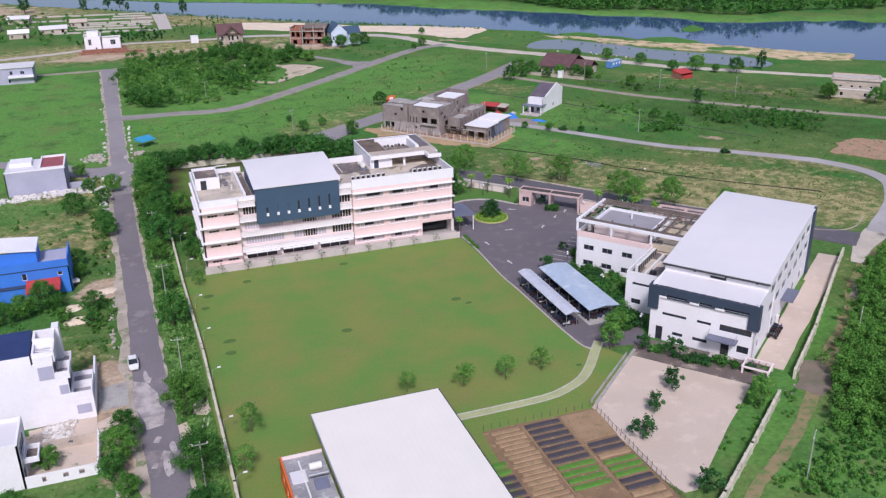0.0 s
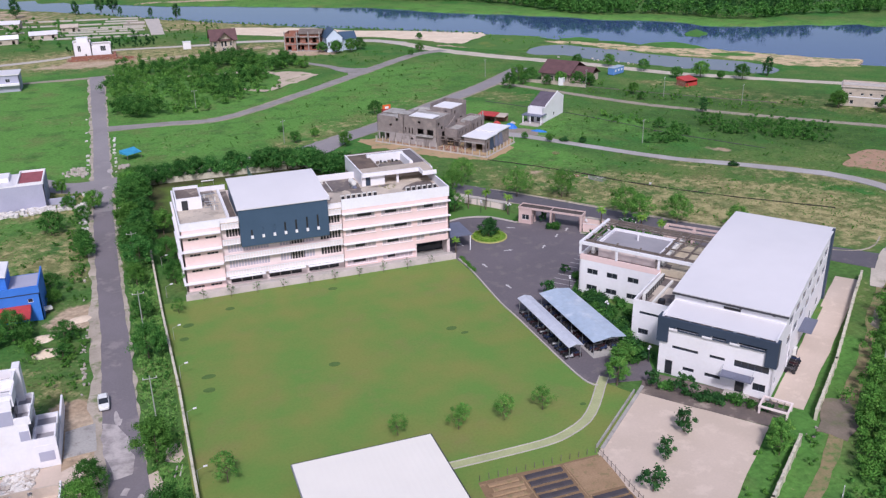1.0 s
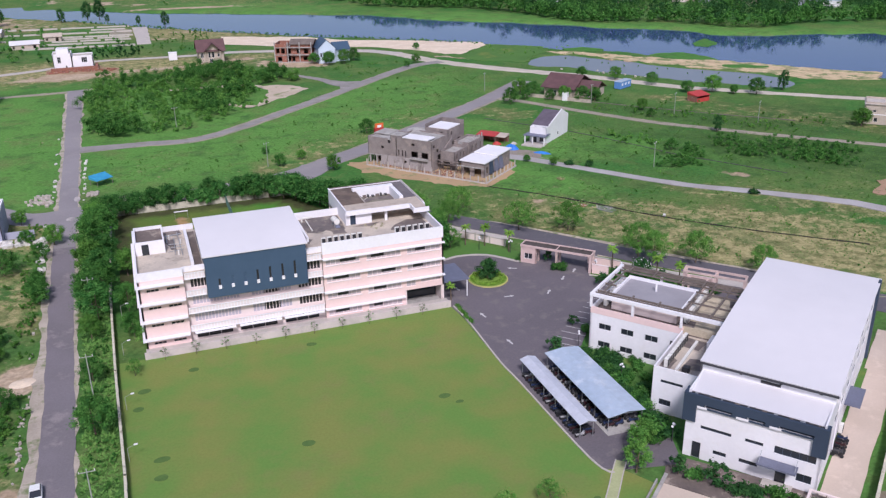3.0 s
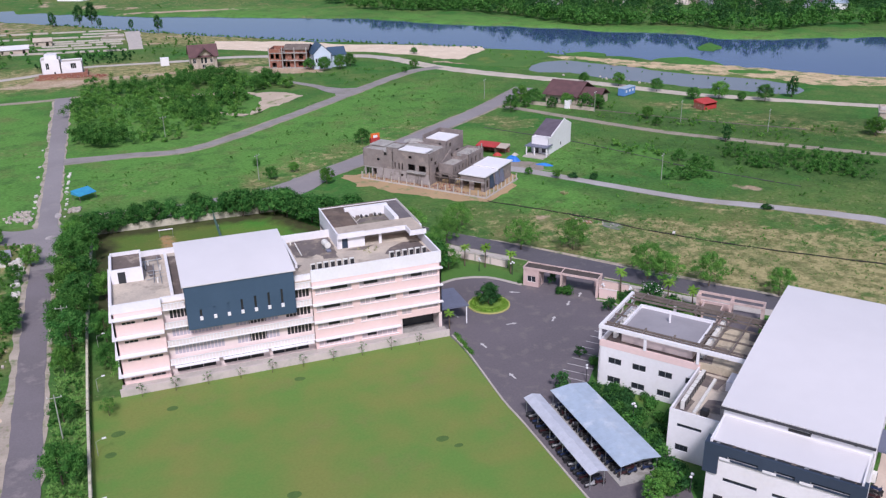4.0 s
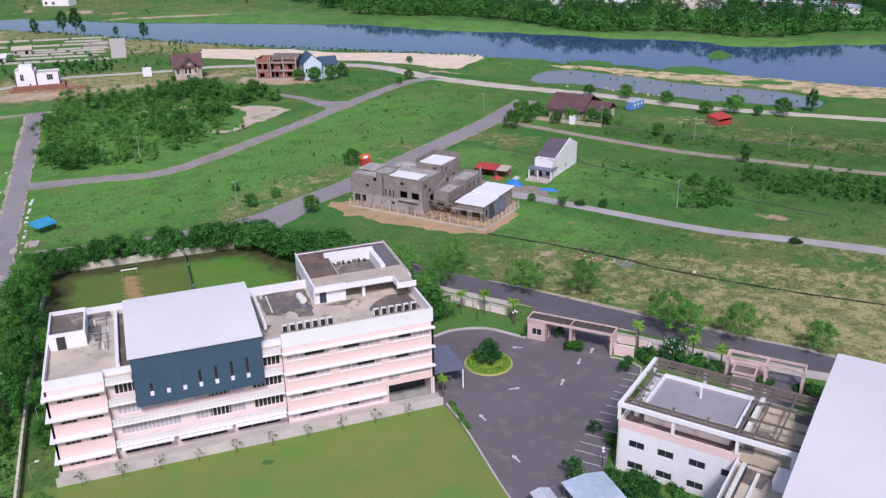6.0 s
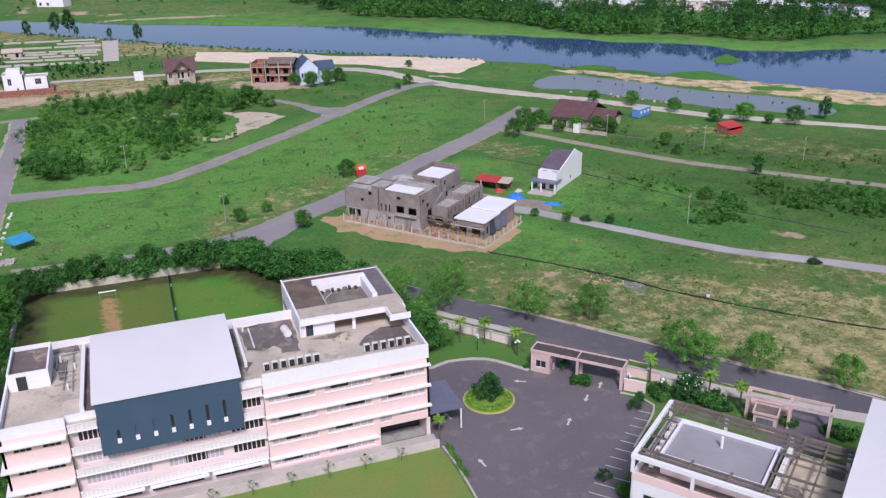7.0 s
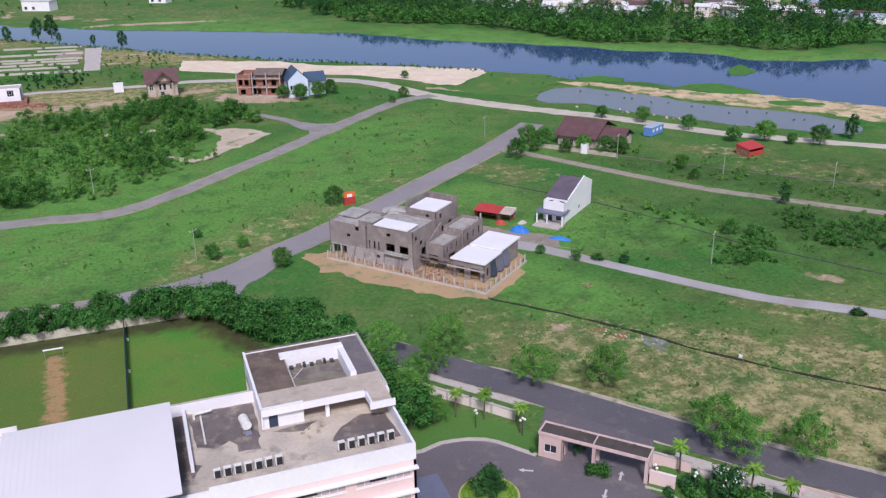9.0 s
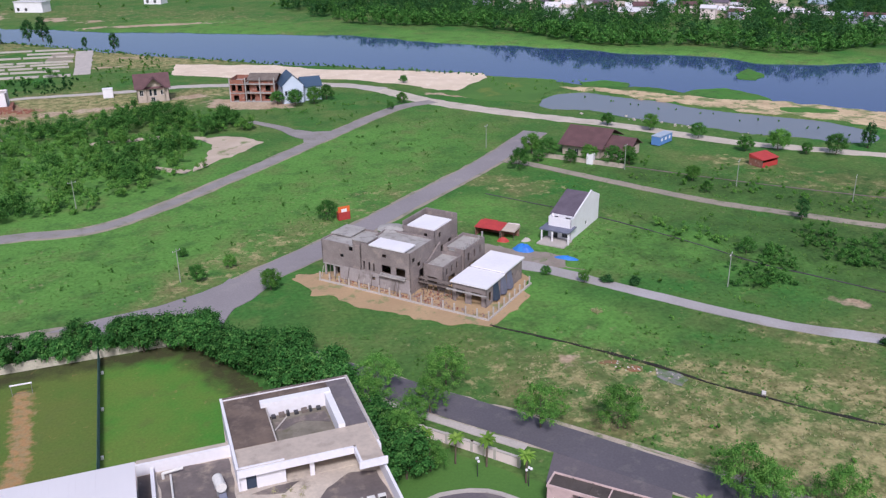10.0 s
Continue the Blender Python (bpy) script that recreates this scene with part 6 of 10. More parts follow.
garden_wall("boundary_wall", [(2.4, 20), (2.5, 52), (2.6, 92), (2.4, 130), (1.6, 160), (1.1, 192), (1.6, 243.6)], 1.5, 0.22, FENCE, "long weathered cream boundary wall beside the road", FENCE, 3.6, 0.34)
garden_wall("boundary_wall", [(1.6, 244.2), (46, 244.2), (62, 222)], 1.5, 0.22, FENCE, "weathered cream boundary wall behind the sports lawn", FENCE, 3.6, 0.34)
garden_wall("boundary_wall", [(52, 61.2), (61, 67.2), (71, 74.6), (83.6, 84.2)], 1.6, 0.24, FENCE, "weathered white boundary wall beside the sand yard", FENCE, 3.0, 0.45)
garden_wall("boundary_wall", [(90.4, 88.6), (104, 99.4), (127, 119.2), (134, 125)], 1.6, 0.24, FENCE, "weathered white boundary wall beside the sports hall drive", FENCE, 3.0, 0.45)
garden_wall("front_wall", [(66.5, 211), (79.9, 195.4), (84.6, 189.6)], 1.5, 0.3, PALE_PINK, "low pale pink front wall along the road", PAVING, 4.0)
garden_wall("front_wall", [(97.0, 174.0), (101.8, 168.8)], 1.7, 0.3, PINK, "salmon-pink sign wall beside the gate", PAVING)
garden_wall("front_wall", [(102.4, 168.0), (108.4, 160.6)], 1.2, 0.25, PALE_PINK, "low pale pink front wall with posts", PAVING, 3.0)
garden_wall("garden_fence", [(69.5, 104.9), (56.7, 94.0)], 0.5, 0.2, CONCRETE, "low grey concrete edge of the sand yard")

# divider net on the sports lawn, with a goal
NET = plain("green_net", (0.075, 0.150, 0.125), 0.8)
net = thing("divider_fence", pose(0, 0, 0), "dark green net fence across the sports lawn", "fence")
for i in range(9):
    y = 196 + i * 5.9
    part("post", tube((29.7, y, 0), (29.7, y, 2.6), 0.06, 0.06, 6), NET, net)
for i in range(22):
    part("net_cord", box(29.68, 29.72, 196, 243.3, 0.08 + i * 0.115, 0.10 + i * 0.115), NET, net)
for y in (212.5, 226.0, 238.0):
    part("ball_hook", box(29.9, 30.3, y - 0.2, y + 0.2, 0, 0.5), AC_WHITE, net)
goal = thing("football_goal", pose(18.0, 235.6, 0), "small white football goal frame on the lawn", "goal")
part("goal_post", tube((-1.5, 0, 0), (-1.5, 0, 2.0), 0.04, 0.04), STEEL, goal)
part("goal_post", tube((1.5, 0, 0), (1.5, 0, 2.0), 0.04, 0.04), STEEL, goal)
part("crossbar", tube((-1.65, 0, 2.0), (1.65, 0, 2.0), 0.14, 0.14), WHITE, goal)
part("back_frame", box(-1.5, 1.5, 0.7, 0.78, 0, 0.08), TIMBER, goal)

# roundabout island
island = thing("roundabout", pose(74.0, 174.0, 0), "round planted island with yellow-green hedge ring", "traffic island")
bm = tube((0, 0, 0.0), (0, 0, 0.26), 4.1, 4.1, 40)
part("kerb_ring", bm, surf("yellow_kerb", (0.50, 0.46, 0.16), (0.42, 0.40, 0.16), 0.5, 0.8, 3.0, 0.1), island)
part("grass", tube((0, 0, 0.2), (0, 0, 0.3), 3.85, 3.85, 40), surf("lime_groundcover", (0.20, 0.33, 0.05), (0.15, 0.27, 0.045), 0.8, 0.95, 6.0, 0.5), island)

# white road arrows, bay lines
def arrow(x, y, turn, length=2.1):
    a = part("road_arrow", prism([(-0.16, -length / 2), (0.16, -length / 2), (0.16, length * 0.12), (0.42, length * 0.12), (0, length / 2), (-0.42, length * 0.12), (-0.16, length * 0.12)], 0.05, 0.066), LINE)
    a.matrix_basis = pose(x, y, 0, 0, 0, turn)
    tagged(a, "white painted direction arrow on the yard asphalt", "road marking", "arrows on the yard")


for x, y, t in ((80.9, 177.4, 62), (74.8, 165.1, -96), (82.9, 164.1, -40), (88.5, 168.9, 140), (92.5, 171.6, -40), (66.8, 159.4, 8), (67.2, 148.0, 8), (67.6, 178.4, -28), (66.4, 172.2, 12)):
    arrow(x, y, t)
for i in range(13):
    t = i / 12
    x, y = 74.2 + 20.0 * t, 145.4 + 17.4 * t
    ln = part("bay_line", box(0, 4.6 if i < 5 else 2.4, -0.07, 0.07, 0.05, 0.066), LINE)
    ln.matrix_basis = pose(x, y, 0, 0, 0, -47)
    tagged(ln, "white painted parking bay line", "road marking", "parking bay lines")

# the near white metal roof on posts, with the small flat-roofed block beside it
near = thing("assembly_shelter", pose(0, 0, 0), "large open shelter with flat white metal roof", "shelter")
for i in range(24):
    x0, x1 = 14.7 + i * 0.8, 14.7 + (i + 1) * 0.8
    bm = prism([(x0, 60), (x1 - 0.04, 60), (x1 - 0.04, 100.0), (x0, 100.0)], 3.95, 4.2)
    prism([(x1 - 0.04, 60), (x1, 60), (x1, 100.0), (x1 - 0.04, 100.0)], 3.95, 4.235, bm)
    part("roof_sheet", bm, CREAM_ROOF, near)
part("gutter", box(14.55, 14.69, 60, 100, 3.9, 4.2), STEEL, near)
part("gutter", box(33.91, 34.1, 60, 100, 3.9, 4.2), DARK_STEEL, near)
part("gutter", box(14.7, 33.9, 100.01, 100.15, 3.9, 4.2), DARK_STEEL, near)
for y in (62, 71, 80, 89, 98.5):
    for x in (15.4, 33.2):
        part("post", tube((x, y, 0), (x, y, 3.95), 0.12, 0.12, 8), STEEL, near)
    part("truss", box(15.4, 33.2, y - 0.08, y + 0.08, 3.6, 3.9), STEEL, near)
block = thing("service_block", pose(0, 0, 0), "small flat-roofed block with orange end wall", "service building")
part("rear_wall", box(8.7, 14.4, 92.0, 92.25, 0, 3.6), PALE_PINK, block)
part("end_wall", wall_panel((8.7, 92.25), -90, 30.0, 0.0, 3.7, 0.25, [(2.0 + i * 3.0, 3.2 + i * 3.0, 1.2, 2.6) for i in range(8)]), ORANGE, block)
for i in range(8):
    window(block, (8.7, 92.25 - 2.0 - i * 3.0), -90, 1.2, 1.2, 2.6, 2, 1, 0.06, GLASS, WHITE)
part("roof_deck", box(8.95, 14.4, 62.5, 92.0, 3.0, 3.2), GREY_STAINED, block)
part("roof_kerb", box(10.9, 11.1, 70, 91, 3.2, 3.4), AC_WHITE, block)
part("roof_tank", tube((12.0, 88.6, 3.75), (13.6, 88.6, 3.75), 0.5, 0.5, 16), AC_WHITE, block)
part("solar_heater", prism([(12.0, 84.2), (13.8, 84.2), (13.8, 85.9), (12.0, 85.9)], 3.2, [3.3, 3.3, 3.8, 3.8]), GREY_BLUE, block)
part("heater_tank", tube((11.5, 86.5, 4.0), (14.1, 86.5, 4.0), 0.25, 0.25, 12), STEEL, block)
part("roof_panel", box(9.4, 11.4, 86.4, 89.0, 3.2, 3.28), METAL_ROOF, block)

# vegetable garden: sheeted ridges, bare ridges and green rows
def ridge(x0, x1, y, w, h, mat, name, label, group):
    bm = bmesh.new()
    prev = None
    k = max(3, int((x1 - x0) / 0.8))
    for i in range(k + 1):
        x = x0 + (x1 - x0) * i / k
        e = 0.07 * noise.noise((x * 1.3, y * 2.1, 0.7))
        row = [bm.verts.new((x, y + dy * w + e, dz * h + 0.045)) for dy, dz in ((-0.5, -0.3), (-0.36, 0.8), (0, 1.0 + e), (0.36, 0.8), (0.5, -0.3))]
        if prev:
            for a in range(4):
                bm.faces.new((prev[a], prev[a + 1], row[a + 1], row[a]))
        prev = row
    bmesh.ops.recalc_face_normals(bm, faces=bm.faces[:])
    ob = part(name, bm, mat)
    return tagged(ob, label, "garden bed", group)


BEAN = surf("seedling_rows", (0.075, 0.21, 0.03), (0.10, 0.24, 0.04), 1.2, 0.9, 8.0, 0.5, c3=(0.16, 0.14, 0.06), spots=1.5)
for i in range(11):
    y = 91.4 - i * 1.5
    if i < 7:
        ridge(44.3, 49.8, y, 1.05, 0.22, BED_SHEET, "garden_bed", "raised garden bed under dark plastic sheet", "dark sheeted beds")
    else:
        ridge(44.3, 49.8, y, 1.1, 0.2, BEAN, "garden_bed", "raised garden bed with rows of green seedlings", "green beds")
for i in range(12):
    y = 84.2 - i * 1.45
    mat = BED_SHEET if i in (0, 1, 6, 7) else (BEAN if i in (3, 4, 5) else TAN_SOIL)
    ridge(50.8, 55.7, y, 1.05, 0.22, mat, "garden_bed", {"dark_bed_sheeting": "raised garden bed under dark plastic sheet", "seedling_rows": "raised garden bed with rows of green seedlings"}.get(mat.name, "bare raised bed of tan soil"), "garden beds")
for i in range(22):
    ridge(39.0 + 0.3 * math.sin(i * 2.1), 43.4 + 0.3 * math.sin(i * 1.3), 91.6 - i * 1.02, 0.85, 0.15, TAN_SOIL, "garden_bed", "bare raised bed of tan soil", "garden beds")
for i in range(7):
    ridge(34.6, 38.2, 84.6 - i * 1.6, 1.2, 0.22, BEAN if i < 2 else BED_SHEET, "garden_bed", "short raised bed beside the white shelter", "garden beds")
sheet("tan_plot", [(50.6, 85.2), (56.2, 85.2), (56.2, 92.2), (50.6, 92.2)], 0, 0.058, TAN_SOIL, "bare plot of tan soil", "garden soil", 1.0, 0.12, 3)
for x in (44.0, 50.3):
    sheet("garden_path", [(x, 74), (x + 0.16, 74), (x + 0.16, 92), (x, 92)], 0, 0.06, TAN_SOIL, "thin pale path between garden beds", "path")

# side gate by the sports hall
side_gate = thing("side_gate", GYM @ pose(17.6, -9.8, 0), "pale open side gate frame over brown earth", "gate")
part("top_frame", rim(0, 4.4, 0, 3.4, 1.1, 1.35, 0.3), PALE_PINK, side_gate)
part("floor", box(0.3, 4.1, 0.3, 3.1, 0.0, 0.1), TIMBER, side_gate)
for i in range(3):
    part("bar", box(1.0 + i * 1.1, 1.1 + i * 1.1, 0.3, 3.1, 1.15, 1.25), TIMBER, side_gate)
for x in (0.05, 4.05):
    for y in (0.05, 3.05):
        part("pier", box(x, x + 0.3, y, y + 0.3, 0, 1.1), PALE_PINK, side_gate)

# ---- houses outside the school ----
def gable(parent, x0, x1, y0, y1, z0, z1, over, mat, along="x", name="roof"):
    """A two-sided roof with a thickness over a rectangle; the ridge runs along x or y."""
    t = 0.18
    bm = bmesh.new()
    if along == "x":
        ym = (y0 + y1) / 2
        sec = [(y0 - over, z0 - 0.15), (ym, z1), (y1 + over, z0 - 0.15), (y1 + over, z0 - 0.15 - t), (ym, z1 - t), (y0 - over, z0 - 0.15 - t)]
        rows = [[bm.verts.new((x, y, z)) for y, z in sec] for x in (x0 - over, x1 + over)]
    else:
        xm = (x0 + x1) / 2
        sec = [(x0 - over, z0 - 0.15), (xm, z1), (x1 + over, z0 - 0.15), (x1 + over, z0 - 0.15 - t), (xm, z1 - t), (x0 - over, z0 - 0.15 - t)]
        rows = [[bm.verts.new((x, y, z)) for x, z in sec] for y in (y0 - over, y1 + over)]
    a, b = rows
    for i in range(6):
        bm.faces.new((a[i], b[i], b[(i + 1) % 6], a[(i + 1) % 6]))
    bm.faces.new(a[:2] + a[4:]), bm.faces.new(a[1:5])
    bm.faces.new(b[:2] + b[4:]), bm.faces.new(b[1:5])
    bmesh.ops.recalc_face_normals(bm, faces=bm.faces[:])
    return part(name, bm, mat, parent)


def gable_wall(parent, x0, x1, y, t, z0, z1, mat):
    xm = (x0 + x1) / 2
    bm = bmesh.new()
    a = [bm.verts.new(p) for p in ((x0, y, z0), (x1, y, z0), (xm, y, z1))]
    b = [bm.verts.new(p) for p in ((x0, y + t, z0), (x1, y + t, z0), (xm, y + t, z1))]
    bm.faces.new(a), bm.faces.new(b[::-1])
    for i in range(3):
        bm.faces.new((a[i], b[i], b[(i + 1) % 3], a[(i + 1) % 3]))
    bmesh.ops.recalc_face_normals(bm, faces=bm.faces[:])
    return part("gable", bm, mat, parent)


def shell(parent, x0, x1, y0, y1, z0, z1, mat, front=(), right=(), back=(), left=(), t=0.22, glass=None, frame_mat=None):
    """Four walls with real openings and windows in them. Openings: (u0, u1, z0, z1) from each wall's own start."""
    for p, yaw, d, holes in (((x0, y0), 0, x1 - x0, front), ((x1, y0), 90, y1 - y0, right), ((x1, y1), 180, x1 - x0, back), ((x0, y1), -90, y1 - y0, left)):
        part("wall", wall_panel(p, yaw, d if yaw in (0, 180) else d, z0, z1, t, list(holes)), mat, parent)
        c, s = math.cos(radians(yaw)), math.sin(radians(yaw))
        for a, b, h0, h1 in holes:
            if glass:
                window(parent, (p[0] + c * a, p[1] + s * a), yaw, b - a, h0, h1, max(1, round((b - a) / 0.9)), 1, 0.07, glass, frame_mat or WHITE)


# white terrace house with stepped balconies
h = thing("white_house", pose(0, 0, 0), "tall white house with navy roof and stepped balconies", "house")
part("wall", box(-46, -14.6, 117.6, 117.85, 0, 3.6), WHITE, h)
part("wall", box(-46, -17.6, 117.6, 117.85, 3.6, 7.4), WHITE, h)
part("wall", box(-46, -19.2, 117.6, 117.85, 7.4, 10.3), WHITE, h)
part("wall", box(-46, -22.0, 117.6, 117.85, 10.3, 11.8), WHITE, h)
part("wall", box(-46, -14.6, 124.9, 125.15, 0, 3.6), WHITE, h)
part("wall", box(-46, -17.6, 124.9, 125.15, 3.6, 7.4), WHITE, h)
part("wall", box(-46, -19.2, 124.9, 125.15, 7.4, 11.6), WHITE, h)
for x, z0, z1 in ((-17.6, 0, 3.6), (-19.4, 3.6, 7.4), (-21.6, 7.4, 10.3)):
    part("front_wall", wall_panel((x, 117.85), 90, 7.05, z0, z1, 0.22, [(1.0, 3.0, z0 + 0.2, z0 + 2.6), (4.4, 6.0, z0 + 0.9, z0 + 2.4)]), WHITE, h)
    window(h, (x, 118.85), 90, 2.0, z0 + 0.2, z0 + 2.6, 2, 1, 0.08, GLASS, NAVY)
    window(h, (x, 122.25), 90, 1.6, z0 + 0.9, z0 + 2.4, 2, 1, 0.08, GLASS, NAVY)
for x0, x1, z in ((-17.6, -14.6, 3.45), (-19.4, -17.2, 7.25), (-21.6, -19.1, 10.15)):
    part("balcony_slab", box(x0, x1, 117.9, 124.85, z - 0.12, z + 0.05), GREY_ROOF, h)
    part("balcony_rail", rim(x0, x1, 117.62, 121.2, z + 0.05, z + 1.25, 0.22), WHITE, h)
    part("balcony_rail", rim(x0, x1, 121.25, 125.1, z + 0.05, z + 0.75, 0.16), WHITE, h)
    part("balcony_opening", box(x0 + 0.5, x1 - 0.5, 117.56, 117.61, z - 2.4, z - 0.9), LILAC_WALL, h)
part("frame_tower", rim(-21.8, -18.8, 118.0, 121.6, 10.2, 11.9, 0.3), WHITE, h)
part("frame_top", rim(-21.8, -18.8, 121.7, 124.9, 11.0, 12.4, 0.35), WHITE, h)
part("tower_floor", box(-21.5, -19.1, 118.3, 121.3, 10.2, 10.4), DARK_DECK, h)
for i in range(3):
    part("tower_bar", box(-21.5, -19.1, 118.9 + i * 0.8, 119.1 + i * 0.8, 11.3, 11.5), WHITE, h)
part("tower_panel", box(-21.3, -19.3, 117.5, 117.58, 7.7, 9.8), LILAC_WALL, h)
part("tower_floor", box(-21.45, -19.15, 122.05, 124.55, 11.0, 11.15), DARK_DECK, h)
part("front_window", box(-19.02, -18.95, 118.8, 121.2, 7.9, 9.6), GLASS, h)
part("chimney_wall", box(-19.3, -18.3, 124.4, 126.4, 0, 12.6), WHITE, h)
part("roof", prism([(-46, 117.9), (-22.0, 117.9), (-22.0, 124.9), (-46, 124.9)], 11.2, [11.7, 11.7, 12.6, 12.6]), TILE_NAVY, h, "navy roof")
part("yard_wall", box(-14.9, -14.6, 117.9, 133.0, 0, 2.4), WHITE, h)
part("terrace_frame", rim(-17.5, -14.7, 117.9, 121.0, 0.4, 1.3, 0.12), NAVY, h)

h = thing("white_house", pose(0, 0, 0), "white flat-roofed house with a walled front yard", "house")
part("wall", box(-46, -23.4, 102.6, 102.85, 0, 6.8), WHITE, h)
part("wall", box(-46, -23.4, 109.6, 109.85, 0, 6.8), WHITE, h)
part("front_wall", wall_panel((-23.4, 102.6), 90, 7.25, 0, 6.8, 0.24, [(0.8, 2.6, 0.2, 2.4), (4.4, 6.2, 0.9, 2.2), (1.0, 5.8, 4.0, 5.8)]), WHITE, h)
for a, b, z0, z1 in ((0.8, 2.6, 0.2, 2.4), (4.4, 6.2, 0.9, 2.2), (1.0, 5.8, 4.0, 5.8)):
    window(h, (-23.4, 102.6 + a), 90, b - a, z0, z1, 2, 1, 0.08, GLASS, NAVY)
part("roof_deck", box(-46, -23.64, 102.85, 109.6, 6.2, 6.5), METAL_ROOF, h)
part("roof_rim", rim(-46, -23.4, 102.6, 109.85, 6.8, 7.0, 0.3), WHITE, h)
part("porch_box", rim(-23.35, -21.4, 104.0, 107.4, 3.0, 3.8, 0.2), WHITE, h)
part("porch_floor", box(-23.15, -21.6, 104.2, 107.2, 3.0, 3.1), DARK_DECK, h)
part("yard_wall", wall_panel((-23.35, 102.5), 0, 9.3, 0, 1.8, 0.2, [(2.0, 2.5, 0.5, 1.4), (4.6, 5.3, 0.6, 1.4), (6.6, 7.3, 0.6, 1.4)]), WHITE, h)
part("yard_wall", wall_panel((-23.35, 110.6), 0, 9.1, 0, 1.6, 0.2, [(2.4, 3.0, 0.6, 1.3), (5.0, 5.6, 0.6, 1.3)]), BEIGE, h)
part("yard_wall", box(-14.3, -14.05, 102.7, 110.8, 0, 2.0), WHITE, h)
sheet("house_yard", [(-23, 102.8), (-14.3, 102.8), (-14.3, 117.4), (-24, 117.4)], -0.1, 0.05, SAND_YARD, "pale earth and rubble yard between the white houses", "bare earth", 1.5, 0.4, 31)

# bright blue house with a curved white top
h = thing("blue_house", pose(0, 0, 0), "bright blue house with red awning and white curved top", "house")
shell(h, -40, -19.2, 167.0, 177.0, 0, 5.6, BLUE_WALL, front=[(12.2, 13.1, 3.6, 5.0), (18.6, 19.5, 3.8, 4.6), (2.0, 3.2, 3.5, 4.8)], right=[(2, 4, 1, 2.4)], glass=GLASS, frame_mat=WHITE)
part("roof_deck", box(-39.7, -19.4, 167.3, 176.8, 5.3, 5.6), LILAC_WALL, h)
part("parapet", box(-40, -19.2, 167.0, 167.25, 5.6, 7.0), BLUE_WALL, h)
part("parapet", box(-19.45, -19.2, 167.25, 177.0, 5.6, 6.9), BLUE_WALL, h)
part("stripe", box(-40, -19.15, 166.93, 166.99, 5.45, 5.6), NAVY, h)
part("upper_wall", box(-40, -24.8, 169.6, 169.85, 5.6, 8.6), BLUE_WALL, h)
part("upper_wall", box(-25.05, -24.8, 169.85, 176.0, 5.6, 8.4), BLUE_WALL, h)
bm = bmesh.new()
prev = None
for i in range(13):
    x = -40 + i * 15.4 / 12
    z = 8.5 + 1.2 * math.sin(math.pi * i / 12 * 0.55 + 1.0)
    row = [bm.verts.new((x, y, zz)) for y, zz in ((169.2, z), (176.4, z), (176.4, z - 0.5), (169.2, z - 0.5))]
    if prev:
        for a in range(4):
            bm.faces.new((prev[a], row[a], row[(a + 1) % 4], prev[(a + 1) % 4]))
    else:
        bm.faces.new(row)
    prev = row
bm.faces.new(prev[::-1])
bmesh.ops.recalc_face_normals(bm, faces=bm.faces[:])
part("curved_roof", bm, WHITE, h, "white curved roof")
part("awning", prism([(-27.2, 162.6), (-21.0, 162.6), (-21.0, 167.0), (-27.2, 167.0)], 2.5, [2.7, 2.7, 3.5, 3.5]), RED_SHEET, h, "red sheet awning")
for x in (-27, -21.2):
    part("awning_post", tube((x, 162.8, 0), (x, 162.8, 2.5), 0.06, 0.06, 6), STEEL, h)
part("front_band", box(-40, -27.4, 165.6, 167.0, 0, 2.6), BLUE_WALL, h)
part("front_band_cap", box(-40, -27.3, 165.5, 167.0, 2.6, 2.75), NAVY, h)

# lilac-grey house with a red roof deck
h = thing("grey_house", pose(0, 0, 0), "plain lilac-grey house with white parapets and red roof deck", "house")
shell(h, -36.6, -21.9, 234.6, 246.6, 0, 6.4, LILAC_WALL, right=[(3, 4.4, 1, 2.4), (3, 4.4, 4, 5.4)], glass=GLASS)
part("roof_deck", box(-36.4, -28.1, 234.8, 246.4, 6.1, 6.4), METAL_ROOF, h)
part("roof_deck", box(-27.7, -22.3, 235.2, 246.2, 6.4, 6.6), surf("red_deck", (0.33, 0.10, 0.12), (0.28, 0.085, 0.10), 0.4, 0.8, 3.0, 0.1), h, "dull red roof deck")
part("parapet", rim(-28.1, -21.9, 234.6, 246.6, 6.4, 7.1, 0.35), WHITE, h)
part("parapet", box(-36.6, -28.1, 234.55, 234.8, 6.4, 6.75), WHITE, h)
part("roof_box", box(-35.6, -30.2, 240, 245, 6.4, 7.4), WHITE, h)
part("yard_wall", box(-21.8, -15.4, 236.6, 236.9, 0, 1.7), LILAC_WALL, h)

# far houses left of the road
h = thing("pale_blue_house", pose(0, 0, 0), "pale blue two-storey house with white balcony band", "house")
shell(h, -62, -39.4, 393, 404, 0, 6.6, LILAC_WALL, front=[(13.5, 14.8, 3.8, 5.4), (17.5, 19.2, 3.8, 5.2), (12.6, 13.6, 0.6, 2.0)], glass=GLASS)
part("roof", box(-62.4, -39.0, 392.6, 404.4, 6.6, 7.0), METAL_ROOF, h)
part("balcony", box(-49, -39.4, 391.4, 393.0, 2.7, 3.5), WHITE, h)
h = thing("white_house", pose(0, 0, 0), "half-finished white cube house among brick rubble", "house")
shell(h, -20.6, -12.5, 461, 470, 0, 7.8, WHITE, front=[(2.0, 3.4, 3.6, 6.4), (5.0, 5.8, 1.0, 2.4)], t=0.3, glass=GLASS)
